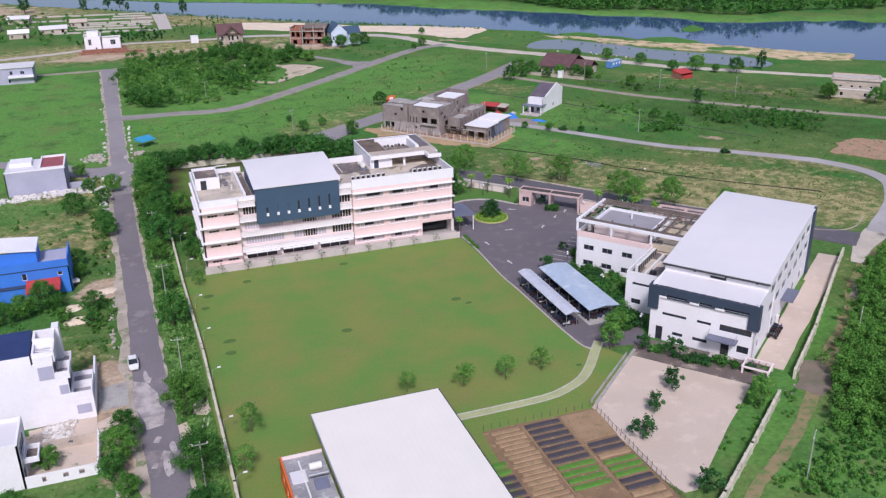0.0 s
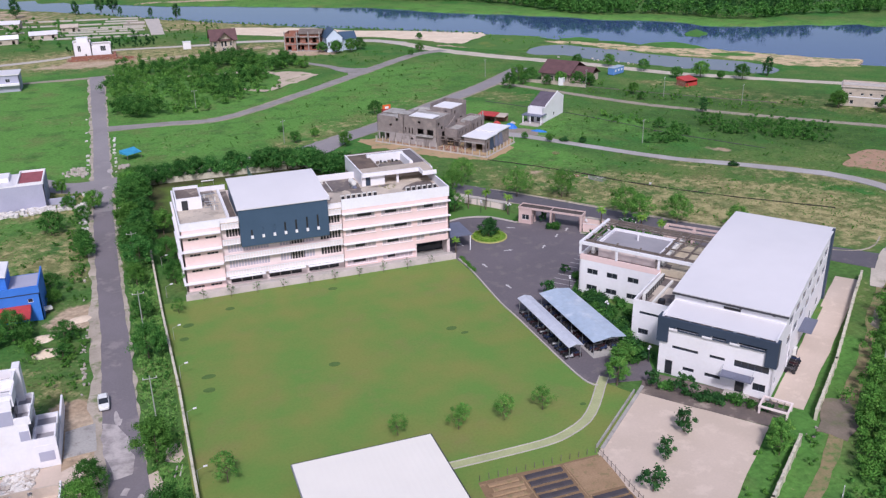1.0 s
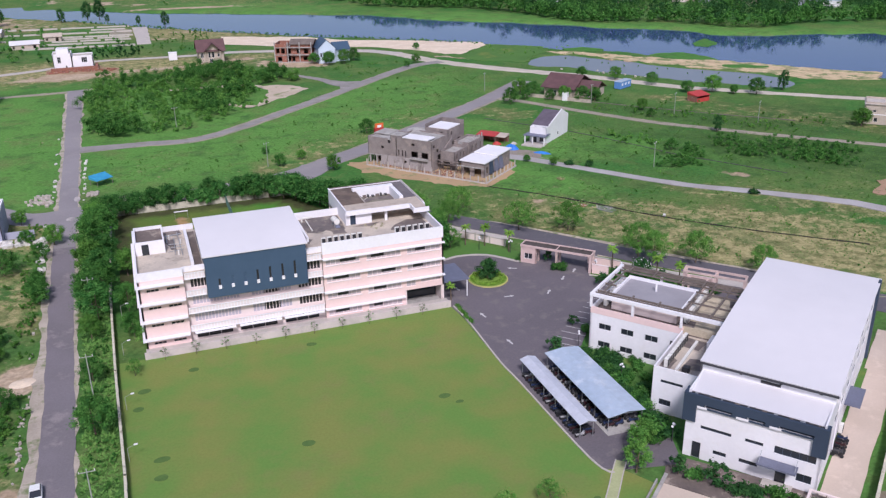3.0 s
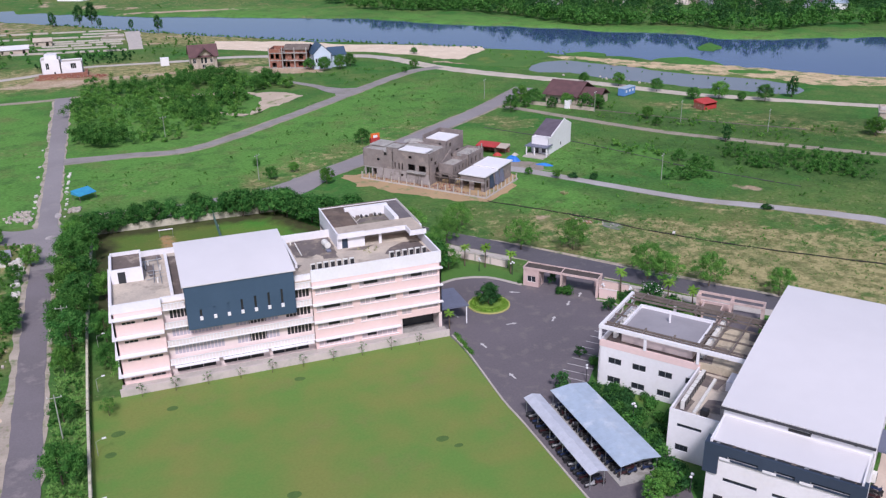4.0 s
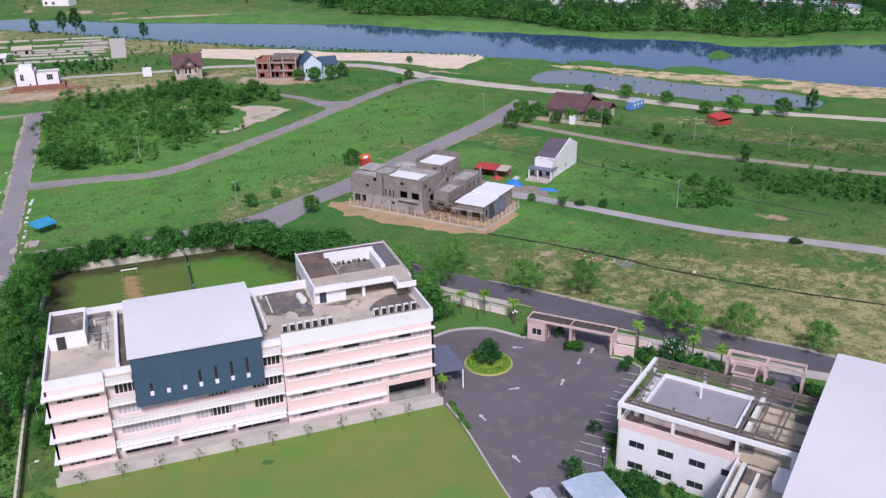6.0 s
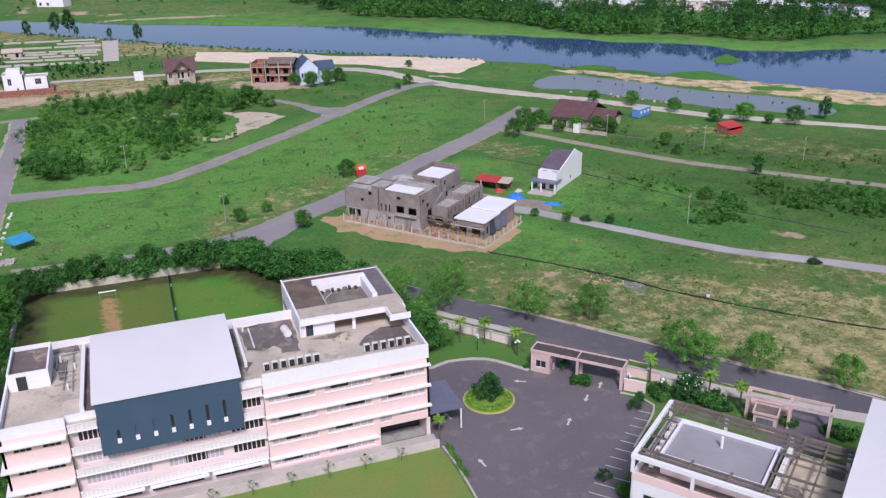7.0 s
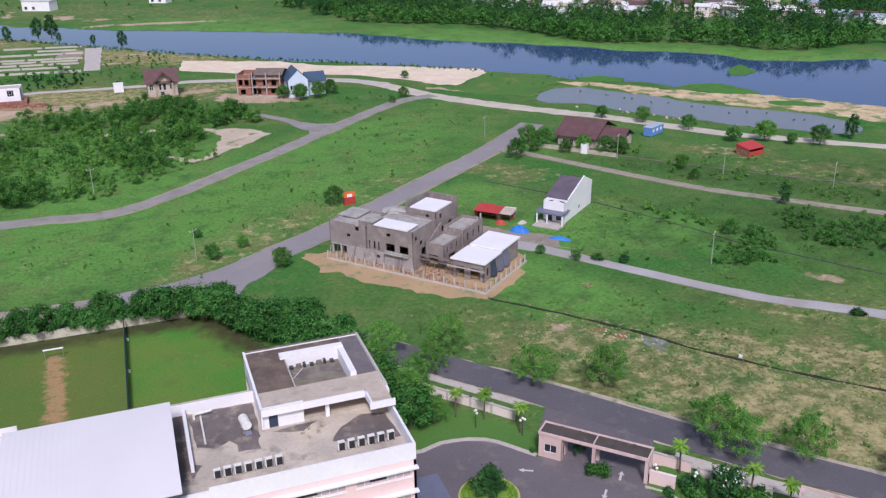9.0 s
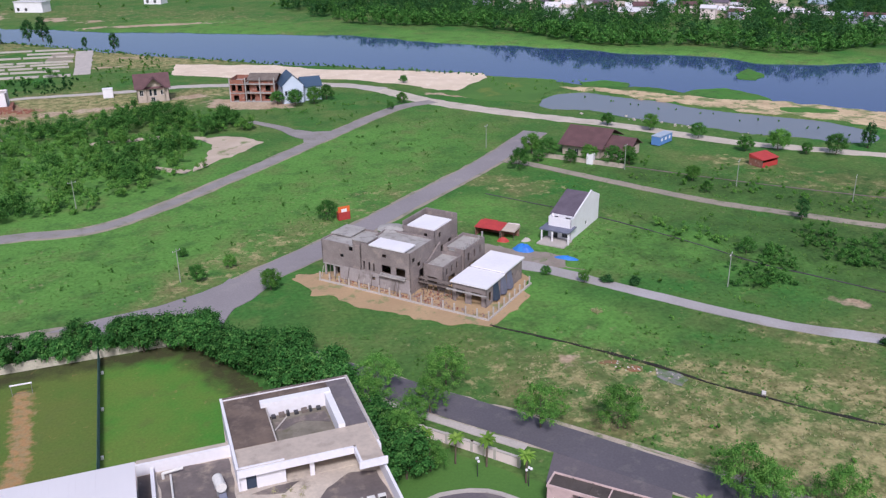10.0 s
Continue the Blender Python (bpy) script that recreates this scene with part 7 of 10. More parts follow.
shell(h, -12.4, -3.4, 462, 470, 0, 6.4, WHITE, front=[(4.0, 6.4, 3.2, 5.6)], right=[(2, 4, 3, 5)], t=0.3, glass=GLASS)
part("roof", box(-20.3, -12.8, 461.3, 469.7, 7.2, 7.5), PAVING, h)
part("roof", box(-12.1, -3.7, 462.3, 469.7, 5.8, 6.1), PAVING, h)
part("brick_base", box(-22.0, -1.6, 459.4, 460.6, 0, 1.6), BRICK, h)
part("brick_base", box(-2.8, -1.6, 460.6, 468.0, 0, 1.8), BRICK, h)
part("upper_room", box(-18.8, -13.6, 463.0, 468.6, 7.5, 9.6), WHITE, h)
part("stair_wall", prism([(-12.3, 461.4), (-8.0, 461.4), (-8.0, 461.9), (-12.3, 461.9)], 0, [5.8, 2.4, 2.4, 5.8]), WHITE, h)
sheet("house_earth", [(-26, 456), (-8, 452), (4, 447), (9, 455), (1, 466), (-1, 472), (-24, 471)], -0.1, 0.05, TAN_SOIL, "bare earth round the half-finished white house", "bare earth", 2.0, 1.4, 54)

# pale house with a steep brown roof
h = thing("villa", pose(49.0, 458.0, 0), "small pinkish villa with steep brown tiled roof", "house")
shell(h, -5.6, 6.4, -4.0, 6.0, 0, 5.6, BEIGE, front=[(1.0, 2.4, 2.6, 4.8), (4.6, 5.6, 2.4, 5.0), (6.2, 7.4, 2.4, 5.0), (5.0, 6.6, 0.2, 1.9), (8.8, 10.4, 2.6, 4.4)], glass=GLASS)
gable(h, -5.6, 6.4, -4.0, 6.0, 5.6, 10.4, 0.8, TILE_BROWN, "x")
gable(h, -2.6, 4.6, -5.2, 1.5, 5.6, 9.4, 0.7, TILE_BROWN, "y", "front_roof")
gable_wall(h, -2.6, 4.6, -4.1, 0.2, 5.4, 9.2, BEIGE)
part("porch_wall", box(-2.6, -2.2, -5.2, -4.0, 0, 5.4), BEIGE, h)
part("porch_wall", box(4.2, 4.6, -5.2, -4.0, 0, 5.4), BEIGE, h)
hut = thing("water_tank", pose(32.6, 470.5, 0), "white square tank box by the lane", "tank")
part("box_body", box(-1.9, 1.9, -1.5, 1.5, 0, 3.4), WHITE, hut)
part("box_lid", box(-2.0, 2.0, -1.6, 1.6, 3.4, 3.6), WHITE, hut)

# red brick house being built, with the white gabled one beside it
h = thing("brick_shell", pose(77.5, 442.5, 0, 0, 0, -24), "unfinished red brick house with open concrete floors", "building site")
for z in (0.2, 3.6, 7.0):
    part("slab", box(0, 18, -1, 10, z - 0.25, z), CONCRETE, h)
shell(h, 0.2, 6.0, -0.8, 9.8, 0.2, 8.6, BRICK, front=[(0.8, 2.4, 4.2, 6.6), (3.2, 4.9, 4.2, 6.6), (1.4, 3.4, 0.2, 2.6)])
shell(h, 7.6, 17.8, 0.4, 9.8, 0.2, 8.4, BRICK, front=[(0.6, 2.0, 0.2, 2.6), (3.0, 4.6, 4.0, 6.4), (6.4, 8.4, 4.0, 6.4), (6.0, 8.0, 0.8, 2.6)])
for x in (0.1, 6.3, 12.0, 17.6):
    part("column", box(x, x + 0.4, -1.0, -0.6, 0.2, 9.4), CONCRETE, h)
gable(h, 7.4, 18.4, 0.0, 10.0, 8.6, 10.2, 0.4, TIMBER, "x", "roof_frame")
h = thing("white_gable_house", pose(95.6, 429.6, 0, 0, 0, 0), "pale blue-white gabled house with slate roof", "house")
shell(h, 0, 8.4, 0, 12, 0, 6.6, PALE_BLUE, front=[(3.0, 4.2, 0.2, 2.6), (5.2, 6.4, 3.2, 5.0), (1.0, 1.8, 3.0, 4.8)], right=[(2, 4, 1, 2.6)], glass=GLASS, frame_mat=NAVY)
gable_wall(h, 0.0, 8.4, 0.0, 0.22, 6.6, 10.6, PALE_BLUE)
gable(h, 0, 8.4, 0.2, 12, 6.8, 10.9, 0.4, SLATE, "y")
part("side_wing", box(8.4, 15.6, 2.5, 11, 0, 5.6), PALE_BLUE, h)
gable(h, 8.4, 15.6, 2.5, 11, 5.7, 8.6, 0.5, SLATE, "x", "side_roof")

# grey villa being built, inside a low post fence
CON = pose(88.8, 244.5, 0, 0, 0, -50)
h = thing("villa_shell", CON, "unfinished grey villa of raw rendered brick", "building site")
# left block: upper storey on columns over a recessed ground floor
shell(h, -25.2, -15.4, 1.9, 11.0, 2.9, 8.0, BRICKY, front=[(4.6, 5.5, 4.9, 5.6), (6.9, 7.9, 6.7, 8.0)], left=[(1.5, 3.5, 4.2, 5.8)])
shell(h, -23.4, -15.4, 3.4, 10.8, 0, 2.85, BRICKY, front=[(0.8, 2.6, 0, 2.4), (4.8, 5.6, 1.2, 2.0)])
part("slab", box(-25.15, -15.4, 1.95, 10.95, 2.55, 2.88), CONCRETE, h)
for x in (-24.9, -22.6, -20.2, -17.8):
    part("column", box(x, x + 0.35, 2.05, 2.4, 0, 2.55), CONCRETE, h)
part("roof_slab", box(-24.95, -15.6, 2.15, 10.8, 7.5, 7.72), CONCRETE, h)
part("roof_slab", box(-25.3, -20.2, 5.4, 11.1, 8.0, 8.22), CONCRETE, h)
# low turret between the two blocks
shell(h, -17.6, -13.9, 2.4, 6.2, 7.4, 9.0, BRICKY, front=[(2.6, 3.4, 7.6, 8.6)])
part("roof_slab", box(-17.7, -13.8, 2.3, 6.3, 9.0, 9.18), CONCRETE, h)
# middle block under a white slab
shell(h, -15.2, -3.4, 1.7, 11.4, 0, 8.9, BRICKY, front=[(0.5, 0.95, 3.4, 5.2), (1.8, 2.25, 3.4, 5.2), (2.9, 3.3, 3.4, 5.2), (5.0, 7.2, 3.6, 5.3), (8.4, 10.6, 3.6, 5.3), (5.2, 6.2, 6.9, 7.6), (2.6, 3.4, 1.5, 2.2)], right=[(0.9, 1.9, 6.6, 7.5), (2.8, 4.0, 5.0, 6.0), (3.4, 5.4, 2.0, 4.2), (6.2, 7.6, 0, 2.4)])
part("roof_slab", box(-13.0, -4.6, 1.5, 5.9, 8.9, 9.18), WHITE, h, "white topped roof slab")
part("roof_slab", box(-15.0, -3.6, 2.0, 11.2, 8.3, 8.5), CONCRETE, h)
part("plaster_band", wall_panel((-20.6, 1.62), 0, 17.0, 0.15, 3.1, 0.07, [(8.0, 8.8, 1.5, 2.2)]), PLASTER, h, "paler rendered lower wall")
part("window_ledge", box(-10.4, -4.4, 1.35, 1.68, 3.35, 3.55), CONCRETE, h)
part("balcony", box(-10.4, -4.4, 0.9, 1.6, 3.1, 3.3), CONCRETE, h)
# tower behind with a white slab sunk behind its upstand
shell(h, -12.2, -4.4, 13.0, 22.6, 0, 9.6, BRICKY, front=[(5.2, 6.0, 7.9, 8.8)], right=[(1.6, 2.6, 7.6, 8.7), (5.5, 7.0, 4.2, 6.0), (2.0, 3.4, 3.8, 5.6)])
part("roof_slab", box(-11.2, -4.6, 13.2, 20.4, 9.6, 9.86), WHITE, h, "white topped roof slab")
part("parapet", box(-12.2, -11.95, 13.0, 22.6, 9.6, 10.6), BRICKY, h)
part("parapet", box(-11.95, -4.4, 22.35, 22.6, 9.6, 10.6), BRICKY, h)
part("slab", box(-15.4, -12.2, 11.4, 20.0, 7.4, 7.7), CONCRETE, h)
bm = tube((-14.8, 12.6, 8.5), (-14.8, 12.6, 8.62), 2.7, 3.1, 8)
tube((-14.8, 12.6, 8.62), (-14.8, 12.6, 9.2), 3.1, 0.8, 8, bm)
part("canopy_roof", bm, CONCRETE, h, "eight-sided pale concrete canopy roof")
# right wing stepping down
shell(h, -3.3, 1.4, 6.4, 14.0, 0, 5.2, BRICKY, front=[(1.0, 3.2, 0, 2.6)], right=[(1.2, 1.9, 3.0, 4.6), (3.2, 3.9, 3.0, 4.6), (5.2, 5.9, 3.0, 4.6), (2, 5, 0, 2.4)])
shell(h, -3.3, 2.0, 14.1, 23.0, 0, 6.2, BRICKY, front=[(1.4, 3.0, 5.3, 6.1)], right=[(1.4, 2.2, 3.2, 5.0), (4.0, 4.8, 3.2, 5.0), (6.6, 7.4, 3.2, 5.0), (2, 5, 0, 2.4)])
part("slab", box(-3.2, 1.3, 6.6, 13.9, 4.4, 4.6), CONCRETE, h)
part("slab", box(-3.2, 1.9, 14.3, 22.8, 5.4, 5.6), CONCRETE, h)
part("stair_wall", prism([(-3.3, 8.6), (-3.0, 8.6), (-3.0, 13.0), (-3.3, 13.0)], 5.2, [5.4, 5.4, 7.6, 7.6]), BRICKY, h)
for i in range(6):
    part("column", box(1.5, 1.8, 14.4 + i * 1.6, 14.7 + i * 1.6, 6.2, 6.8 + (i % 3) * 0.3), CONCRETE, h)
for i in range(15):
    x = -24.6 + i * 1.75 + 0.4 * math.sin(i * 2.7)
    part("prop", tube((x, 0.5 + 0.3 * math.sin(i), 0), (x + 0.1, 1.2, 2.4 + 0.9 * math.sin(i * 1.9)), 0.06, 0.06, 6), TIMBER if i % 3 else PAVING, h)
for i in range(6):
    part("prop", tube((-2.6 + i * 1.3, 4.6, 0), (-2.6 + i * 1.3, 4.8, 2.9), 0.07, 0.07, 6), TIMBER, h)
for z in (2.0, 2.9):
    part("scaffold_board", box(-3.2, 4.2, 4.2, 5.2, z, z + 0.06), TIMBER, h)

h = thing("garage_shell", CON, "unfinished garage block with white roof slabs", "building site")
shell(h, 5.0, 12.4, 3.6, 19.6, 0, 4.1, BRICKY, front=[(0.8, 2.8, 0, 2.8), (4.2, 6.4, 0, 2.8)], right=[(1.2, 2.4, 0.8, 2.8), (4.0, 5.6, 0, 2.9), (7.2, 8.6, 0, 2.9), (10.4, 12.0, 0.6, 2.9)])
part("roof_slab", box(4.7, 12.8, 3.2, 11.0, 4.1, 4.4), WHITE, h, "white roof slab")
part("roof_slab", box(5.0, 12.8, 11.1, 20.0, 4.4, 4.7), WHITE, h, "white roof slab")
part("beam", box(4.4, 13.2, 2.2, 2.6, 2.9, 3.1), CONCRETE, h)
for y in (6.4, 9.6, 12.4):
    part("tarpaulin", prism([(12.5, y), (13.3, y + 0.3), (13.3, y + 1.5), (12.5, y + 2.0)], 0.5, [4.0, 1.2, 1.0, 3.9]), GREY_BLUE if y > 7 else NAVY, h, "dark blue hanging tarpaulin")
h = thing("post_fence", CON, "low concrete post fence round the building site", "fence")
part("base", box(-24.2, 15.4, -1.1, -0.8, -0.1, 0.35), PAVING, h)
part("base", box(15.1, 15.4, -0.8, 18.0, -0.1, 0.35), PAVING, h)
for i in range(17):
    part("post", box(-24.0 + i * 2.45, -23.75 + i * 2.45, -1.07, -0.83, 0.35, 2.0), PAVING, h)
for i in range(8):
    part("post", box(15.13, 15.37, 1.0 + i * 2.3, 1.25 + i * 2.3, 0.35, 2.0), PAVING, h)
rng = random.Random(5)
h = thing("brick_pile", CON, "heaps of broken bricks and boards in the site yard", "rubble", kind="stuff")
bm, bm2 = bmesh.new(), bmesh.new()
for i in range(420):
    near = i % 2
    a, b = (rng.uniform(-3, 5), rng.uniform(-0.4, 6.0)) if near else (rng.uniform(-23, 14.6), rng.gauss(0.5, 0.35))
    s = rng.uniform(0.06, 0.22)
    box(a, a + s * 1.6, b, b + s, 0.0, s * rng.uniform(0.5, 2.0), bm if i % 3 else bm2)
part("rubble", bm, surf("dusty_brick_rubble", (0.36, 0.27, 0.235), (0.27, 0.195, 0.17), 1.2, 0.95, 5.0, 0.3), h)
part("bricks", bm2, BRICK, h)

# white house with a purple-grey roof across the lane
h = thing("white_lane_house", pose(128.5, 261.0, 0, 0, 0, -50), "narrow white house with steep purple-grey roof", "house")
shell(h, -5.0, 0.6, 2.4, 20.0, 0, 5.2, WHITE, front=[(1.0, 2.4, 0, 2.4), (3.4, 4.8, 0.6, 2.2)], right=[(9, 10, 1, 2)], glass=GLASS, frame_mat=NAVY)
part("roof", prism([(-5.6, 4.6), (0.35, 4.6), (0.35, 14.4), (-5.6, 14.4)], 4.9, [5.1, 5.1, 8.2, 8.2]), TILE_DARK, h, "steep purple-grey roof")
part("side_gable", prism([(0.36, 14.6), (0.66, 14.6), (0.66, 20), (0.36, 20)], 5.0, [8.6, 8.6, 6.2, 6.2]), WHITE, h)
part("side_gable", prism([(0.355, 4.6), (0.67, 4.6), (0.67, 14.6), (0.355, 14.6)], 5.0, [5.6, 5.6, 8.8, 8.8]), WHITE, h)
part("back_roof", box(-5.4, 0.3, 14.6, 20.2, 5.2, 5.5), METAL_ROOF, h)
part("porch_roof", box(-6.0, 1.2, -0.4, 4.4, 2.75, 3.0), GREY_BLUE, h, "flat grey porch roof")
part("upper_wall", wall_panel((-5.0, 4.4), 0, 5.6, 3.0, 5.2, 0.2, [(0.6, 1.6, 3.4, 4.8), (3.4, 4.6, 3.4, 4.8)]), WHITE, h)
for x in (-5.6, -3.0, 0.9):
    part("porch_post", box(x, x + 0.3, -0.3, 0.0, 0, 2.75), WHITE, h)
part("terrace", box(-5.6, 1.0, -2.6, 2.4, 0, 0.3), PAVING, h)

# low red-roofed sheds and tarpaulins near it
def shed(x, y, yaw, w, d, z, mat, label, wall=None, pitch=0.5):
    s = thing("shed", pose(x, y, 0, 0, 0, yaw), label, "shed")
    part("roof", prism([(0, 0), (w, 0), (w, d), (0, d)], z - 0.02, [z + 0.1, z + 0.1, z + 0.1 + pitch, z + 0.1 + pitch]), mat, s)
    for a in (0.15, w - 0.25):
        for b in (0.15, d - 0.25):
            part("post", box(a, a + 0.1, b, b + 0.1, 0, z), TIMBER, s)
    if wall:
        part("back_wall", box(0.1, w - 0.1, d - 0.2, d - 0.1, 0, z), wall, s)
        part("side_wall", box(0.1, 0.2, 0.4, d - 0.2, 0, z), wall, s)
    return s


shed(111.6, 273.4, -46, 6.5, 4.2, 2.3, RED_SHEET, "small shed with a red sheet roof", BRICK)
shed(116.4, 269.6, -46, 3.6, 3.6, 2.1, BEIGE, "small shed with a pale sheet roof", BRICK)
def heap(x, y, r, hgt, mat, name, label, seed, turn=0.0, flat=1.6):
    """A draped cover over a heap: a dome with folds."""
    bm = bmesh.new()
    rings = []
    for i in range(6):
        a = i / 5
        rings.append([bm.verts.new((r * flat * a * math.cos(w) * (1 + 0.18 * noise.noise((w * 2, seed, a))), r * a * math.sin(w) * (1 + 0.2 * noise.noise((w * 2, seed + 4, a))), hgt * (1 - a * a) * (1 + 0.35 * noise.noise((w * 1.5, a * 3, seed))) - 0.05)) for w in np.linspace(0, 2 * math.pi, 18, endpoint=False)])
    for p, q in zip(rings, rings[1:]):
        for k in range(18):
            bm.faces.new((p[k], q[k], q[(k + 1) % 18], p[(k + 1) % 18]))
    bmesh.ops.remove_doubles(bm, verts=bm.verts[:], dist=0.001)
    ob = part(name, bm, mat)
    ob.matrix_basis = pose(x, y, 0, 0, 0, turn)
    return tagged(ob, label, "tarpaulin")


sheet("shed_earth", [(103, 263.5), (108, 267), (110.5, 270.8), (114.5, 265.4), (119.8, 260.4), (126, 254.6), (122, 249), (116, 252), (112, 256.5), (107, 259)], -0.1, 0.03, SHED_EARTH, "trampled grey-brown earth beside the sheds", "bare earth", 1.2, 0.8, 63)
shed(114.2, 276.0, -46, 3.4, 2.6, 1.9, RED_SHEET, "low lean-to with a faded red sheet roof", BRICK, 0.3)
shed(118.8, 271.8, -40, 2.8, 2.4, 1.7, PALE_PINK, "small lean-to with a pale pink sheet roof", BRICK, 0.25)
heap(116.6, 268.0, 0.9, 1.0, RED_SHEET, "tarpaulin", "crumpled red tarpaulin over a low heap", 5, -30)
heap(121.6, 266.4, 0.8, 0.7, PAVING, "tarpaulin", "pale dusty tarpaulin over a low heap", 6, 10)
heap(118.6, 261.4, 1.6, 1.5, BLUE_SHEET, "tarpaulin", "bright blue tarpaulin over a heap", 1, -46)
heap(125.2, 253.6, 1.0, 0.6, BLUE_SHEET, "tarpaulin", "pale blue tarpaulin spread on the ground", 2, -40, 2.8)
t = shed(-1.6, 270.2, 35, 5.2, 3.6, 1.8, TEAL_SHEET, "makeshift shelter under a teal blue tarpaulin", None, 0.9)
booth = thing("booth", pose(84.8, 295.4, 0, 0, 0, 8), "small red booth with an orange sign board", "booth")
part("body", box(0, 3.0, 0, 1.4, 0, 2.0), RED_SHEET, booth)
part("sign_board", box(0.0, 3.0, 0.2, 0.4, 2.0, 3.4), ORANGE, booth)
part("sign_field", box(0.8, 2.2, 0.13, 0.19, 1.9, 2.8), WHITE, booth)

# brown-roofed house by the river road
h = thing("brown_house", pose(166.4, 327.6, 0, 0, 0, -50) @ Matrix.Diagonal((0.8, 0.8, 0.95, 1.0)), "low house with broad dark brown-red tiled roofs", "house")
shell(h, -3.0, 12.0, -4.5, 17.0, 0, 3.4, BEIGE, front=[(2, 3.2, 0.8, 2.2), (5, 6.4, 0, 2.2), (9, 11, 0.8, 2.2)], glass=GLASS)
gable(h, -3.0, 12.0, -4.5, 17.0, 3.6, 7.6, 1.4, TILE_BROWN, "x")
shell(h, 12.0, 22.0, -2.0, 11.0, 0, 3.0, BEIGE, front=[(2, 4, 0.8, 2.2), (6, 7.4, 0, 2.2)], glass=GLASS)
gable(h, 12.2, 22.0, -2.0, 11.0, 3.1, 6.0, 1.0, TILE_BROWN, "x", "wing_roof")
part("gate_house", box(10.0, 12.4, -13.0, -10.6, 0, 3.2), WHITE, h)
part("yard_wall", box(-12, 24, -12.2, -11.9, 0, 1.4), BEIGE, h)
c = thing("container", pose(193.4, 322.6, 0, 0, 0, 28), "light blue site container with pale roof", "container")
part("body", box(0, 8.0, 0, 2.8, 0.2, 2.9), plain("container_blue", (0.12, 0.27, 0.62), 0.5), c)
part("lid", box(-0.1, 8.1, -0.1, 2.9, 2.9, 3.1), BLUE_ROOF, c)
for i in range(3):
    part("window", box(1.0 + i * 2.4, 2.0 + i * 2.4, -0.05, -0.005, 1.4, 2.3), WHITE, c)
for a in (0.3, 7.4):
    part("skid", box(a, a + 0.3, 0.1, 2.7, 0, 0.2), DARK_STEEL, c)
s = shed(207.4, 291.6, 12, 7.0, 5.0, 2.2, RED_SHEET, "bright red sheet-roofed field hut", BRICK, 0.9)
part("side_wall", box(6.7, 6.8, 0.4, 4.8, 0, 2.2), RED_SHEET, s)
part("front_panel", box(0.2, 6.8, 0.2, 0.3, 0, 1.4), RED_SHEET, s)

# beige house at the river's edge
h = thing("beige_house", pose(239.2, 243.8, 0, 0, 0, -44), "long pinkish-beige two-storey house with flat roof", "house")
shell(h, 0, 16.0, 0, 9, 0, 6.6, BEIGE, front=[(2.4, 3.4, 4.0, 4.8), (6.2, 7.2, 4.0, 4.8), (9.0, 10.0, 4.0, 4.8), (12.6, 13.6, 4.0, 4.8), (3, 4.2, 0.8, 2.2), (11, 12.2, 0.8, 2.2)], glass=GLASS)
part("roof", box(-0.4, 16.4, -0.4, 9.4, 6.6, 6.9), PAVING, h)
part("roof_wall", rim(0, 16, 0, 9, 6.9, 7.4, 0.25), BEIGE, h)
part("floor_band", box(0, 16, -0.08, -0.01, 3.2, 3.5), WHITE, h)
h2 = thing("brick_shell", pose(252.0, 229.0, 0, 0, 0, -44), "open concrete frame of an unfinished house", "building site")
for z in (3.2, 6.4):
    part("slab", box(0, 12, 0, 9, z - 0.3, z), CONCRETE, h2)
for x in (0.1, 4, 8, 11.6):
    for y in (0.1, 8.5):
        part("column", box(x, x + 0.35, y, y + 0.35, 0, 6.2), CONCRETE, h2)
part("wall", box(0.3, 11.8, 8.2, 8.45, 0, 6.1), BEIGE, h2)

# low village roofs and grave terraces by the far bank, left
rng = random.Random(21)
for i, (x, y, w, d, z, mat) in enumerate(((-66, 588, 12, 8, 3, METAL_ROOF), (-45, 536, 14, 7, 2.6, METAL_ROOF), (-60, 524, 10, 7, 3, WHITE), (-30, 560, 9, 6, 2.6, BEIGE), (-80, 556, 12, 8, 3, TILE_BROWN))):
    v = thing("village_house", pose(x, y, 0, 0, 0, rng.uniform(-12, 12)), "low village house with pale sheet roof", "house", "village houses")
    shell(v, 0, w, 0, d, 0, z, BEIGE, front=[(1, 2, 0.6, 1.8), (w - 3, w - 1.6, 0, 2.0)])
    gable(v, 0, w, 0, d, z + 0.1, z + 1.6, 0.5, mat, "x")
GRAVE_ROWS = ((594.5, 3.0, -6.0), (567.0, 3.4, -26.0), (559.5, 2.4, -60.0), (551.0, 3.2, -26.0), (541.0, 3.6, -30.0), (527.8, 5.4, -40.0), (606.0, 3.0, -60.0), (583.0, 4.0, -60.0))
for i, (y, deep, x) in enumerate(GRAVE_ROWS):
    while x < 12:
        x1 = min(x + rng.uniform(9, 22), 16.8)
        lean = 0.14
        sheet("terrace", [(x, y + 0.6 - x * lean), (x1, y + 0.6 - x1 * lean), (x1, y + deep - x1 * lean), (x, y + deep - x * lean)], -0.1, 0.12, (PAVING, GRAVE_STONE)[i % 2], "pale paved terrace of the burial ground", "terrace", 2.5, 0.35, i + x)
        garden_wall("terrace_wall", [(x, y - x * lean), (x1, y - x1 * lean)], 0.8, 0.5, PAVING, "low pale terrace wall of the burial ground")
        x = x1 + rng.uniform(0.6, 2.4)
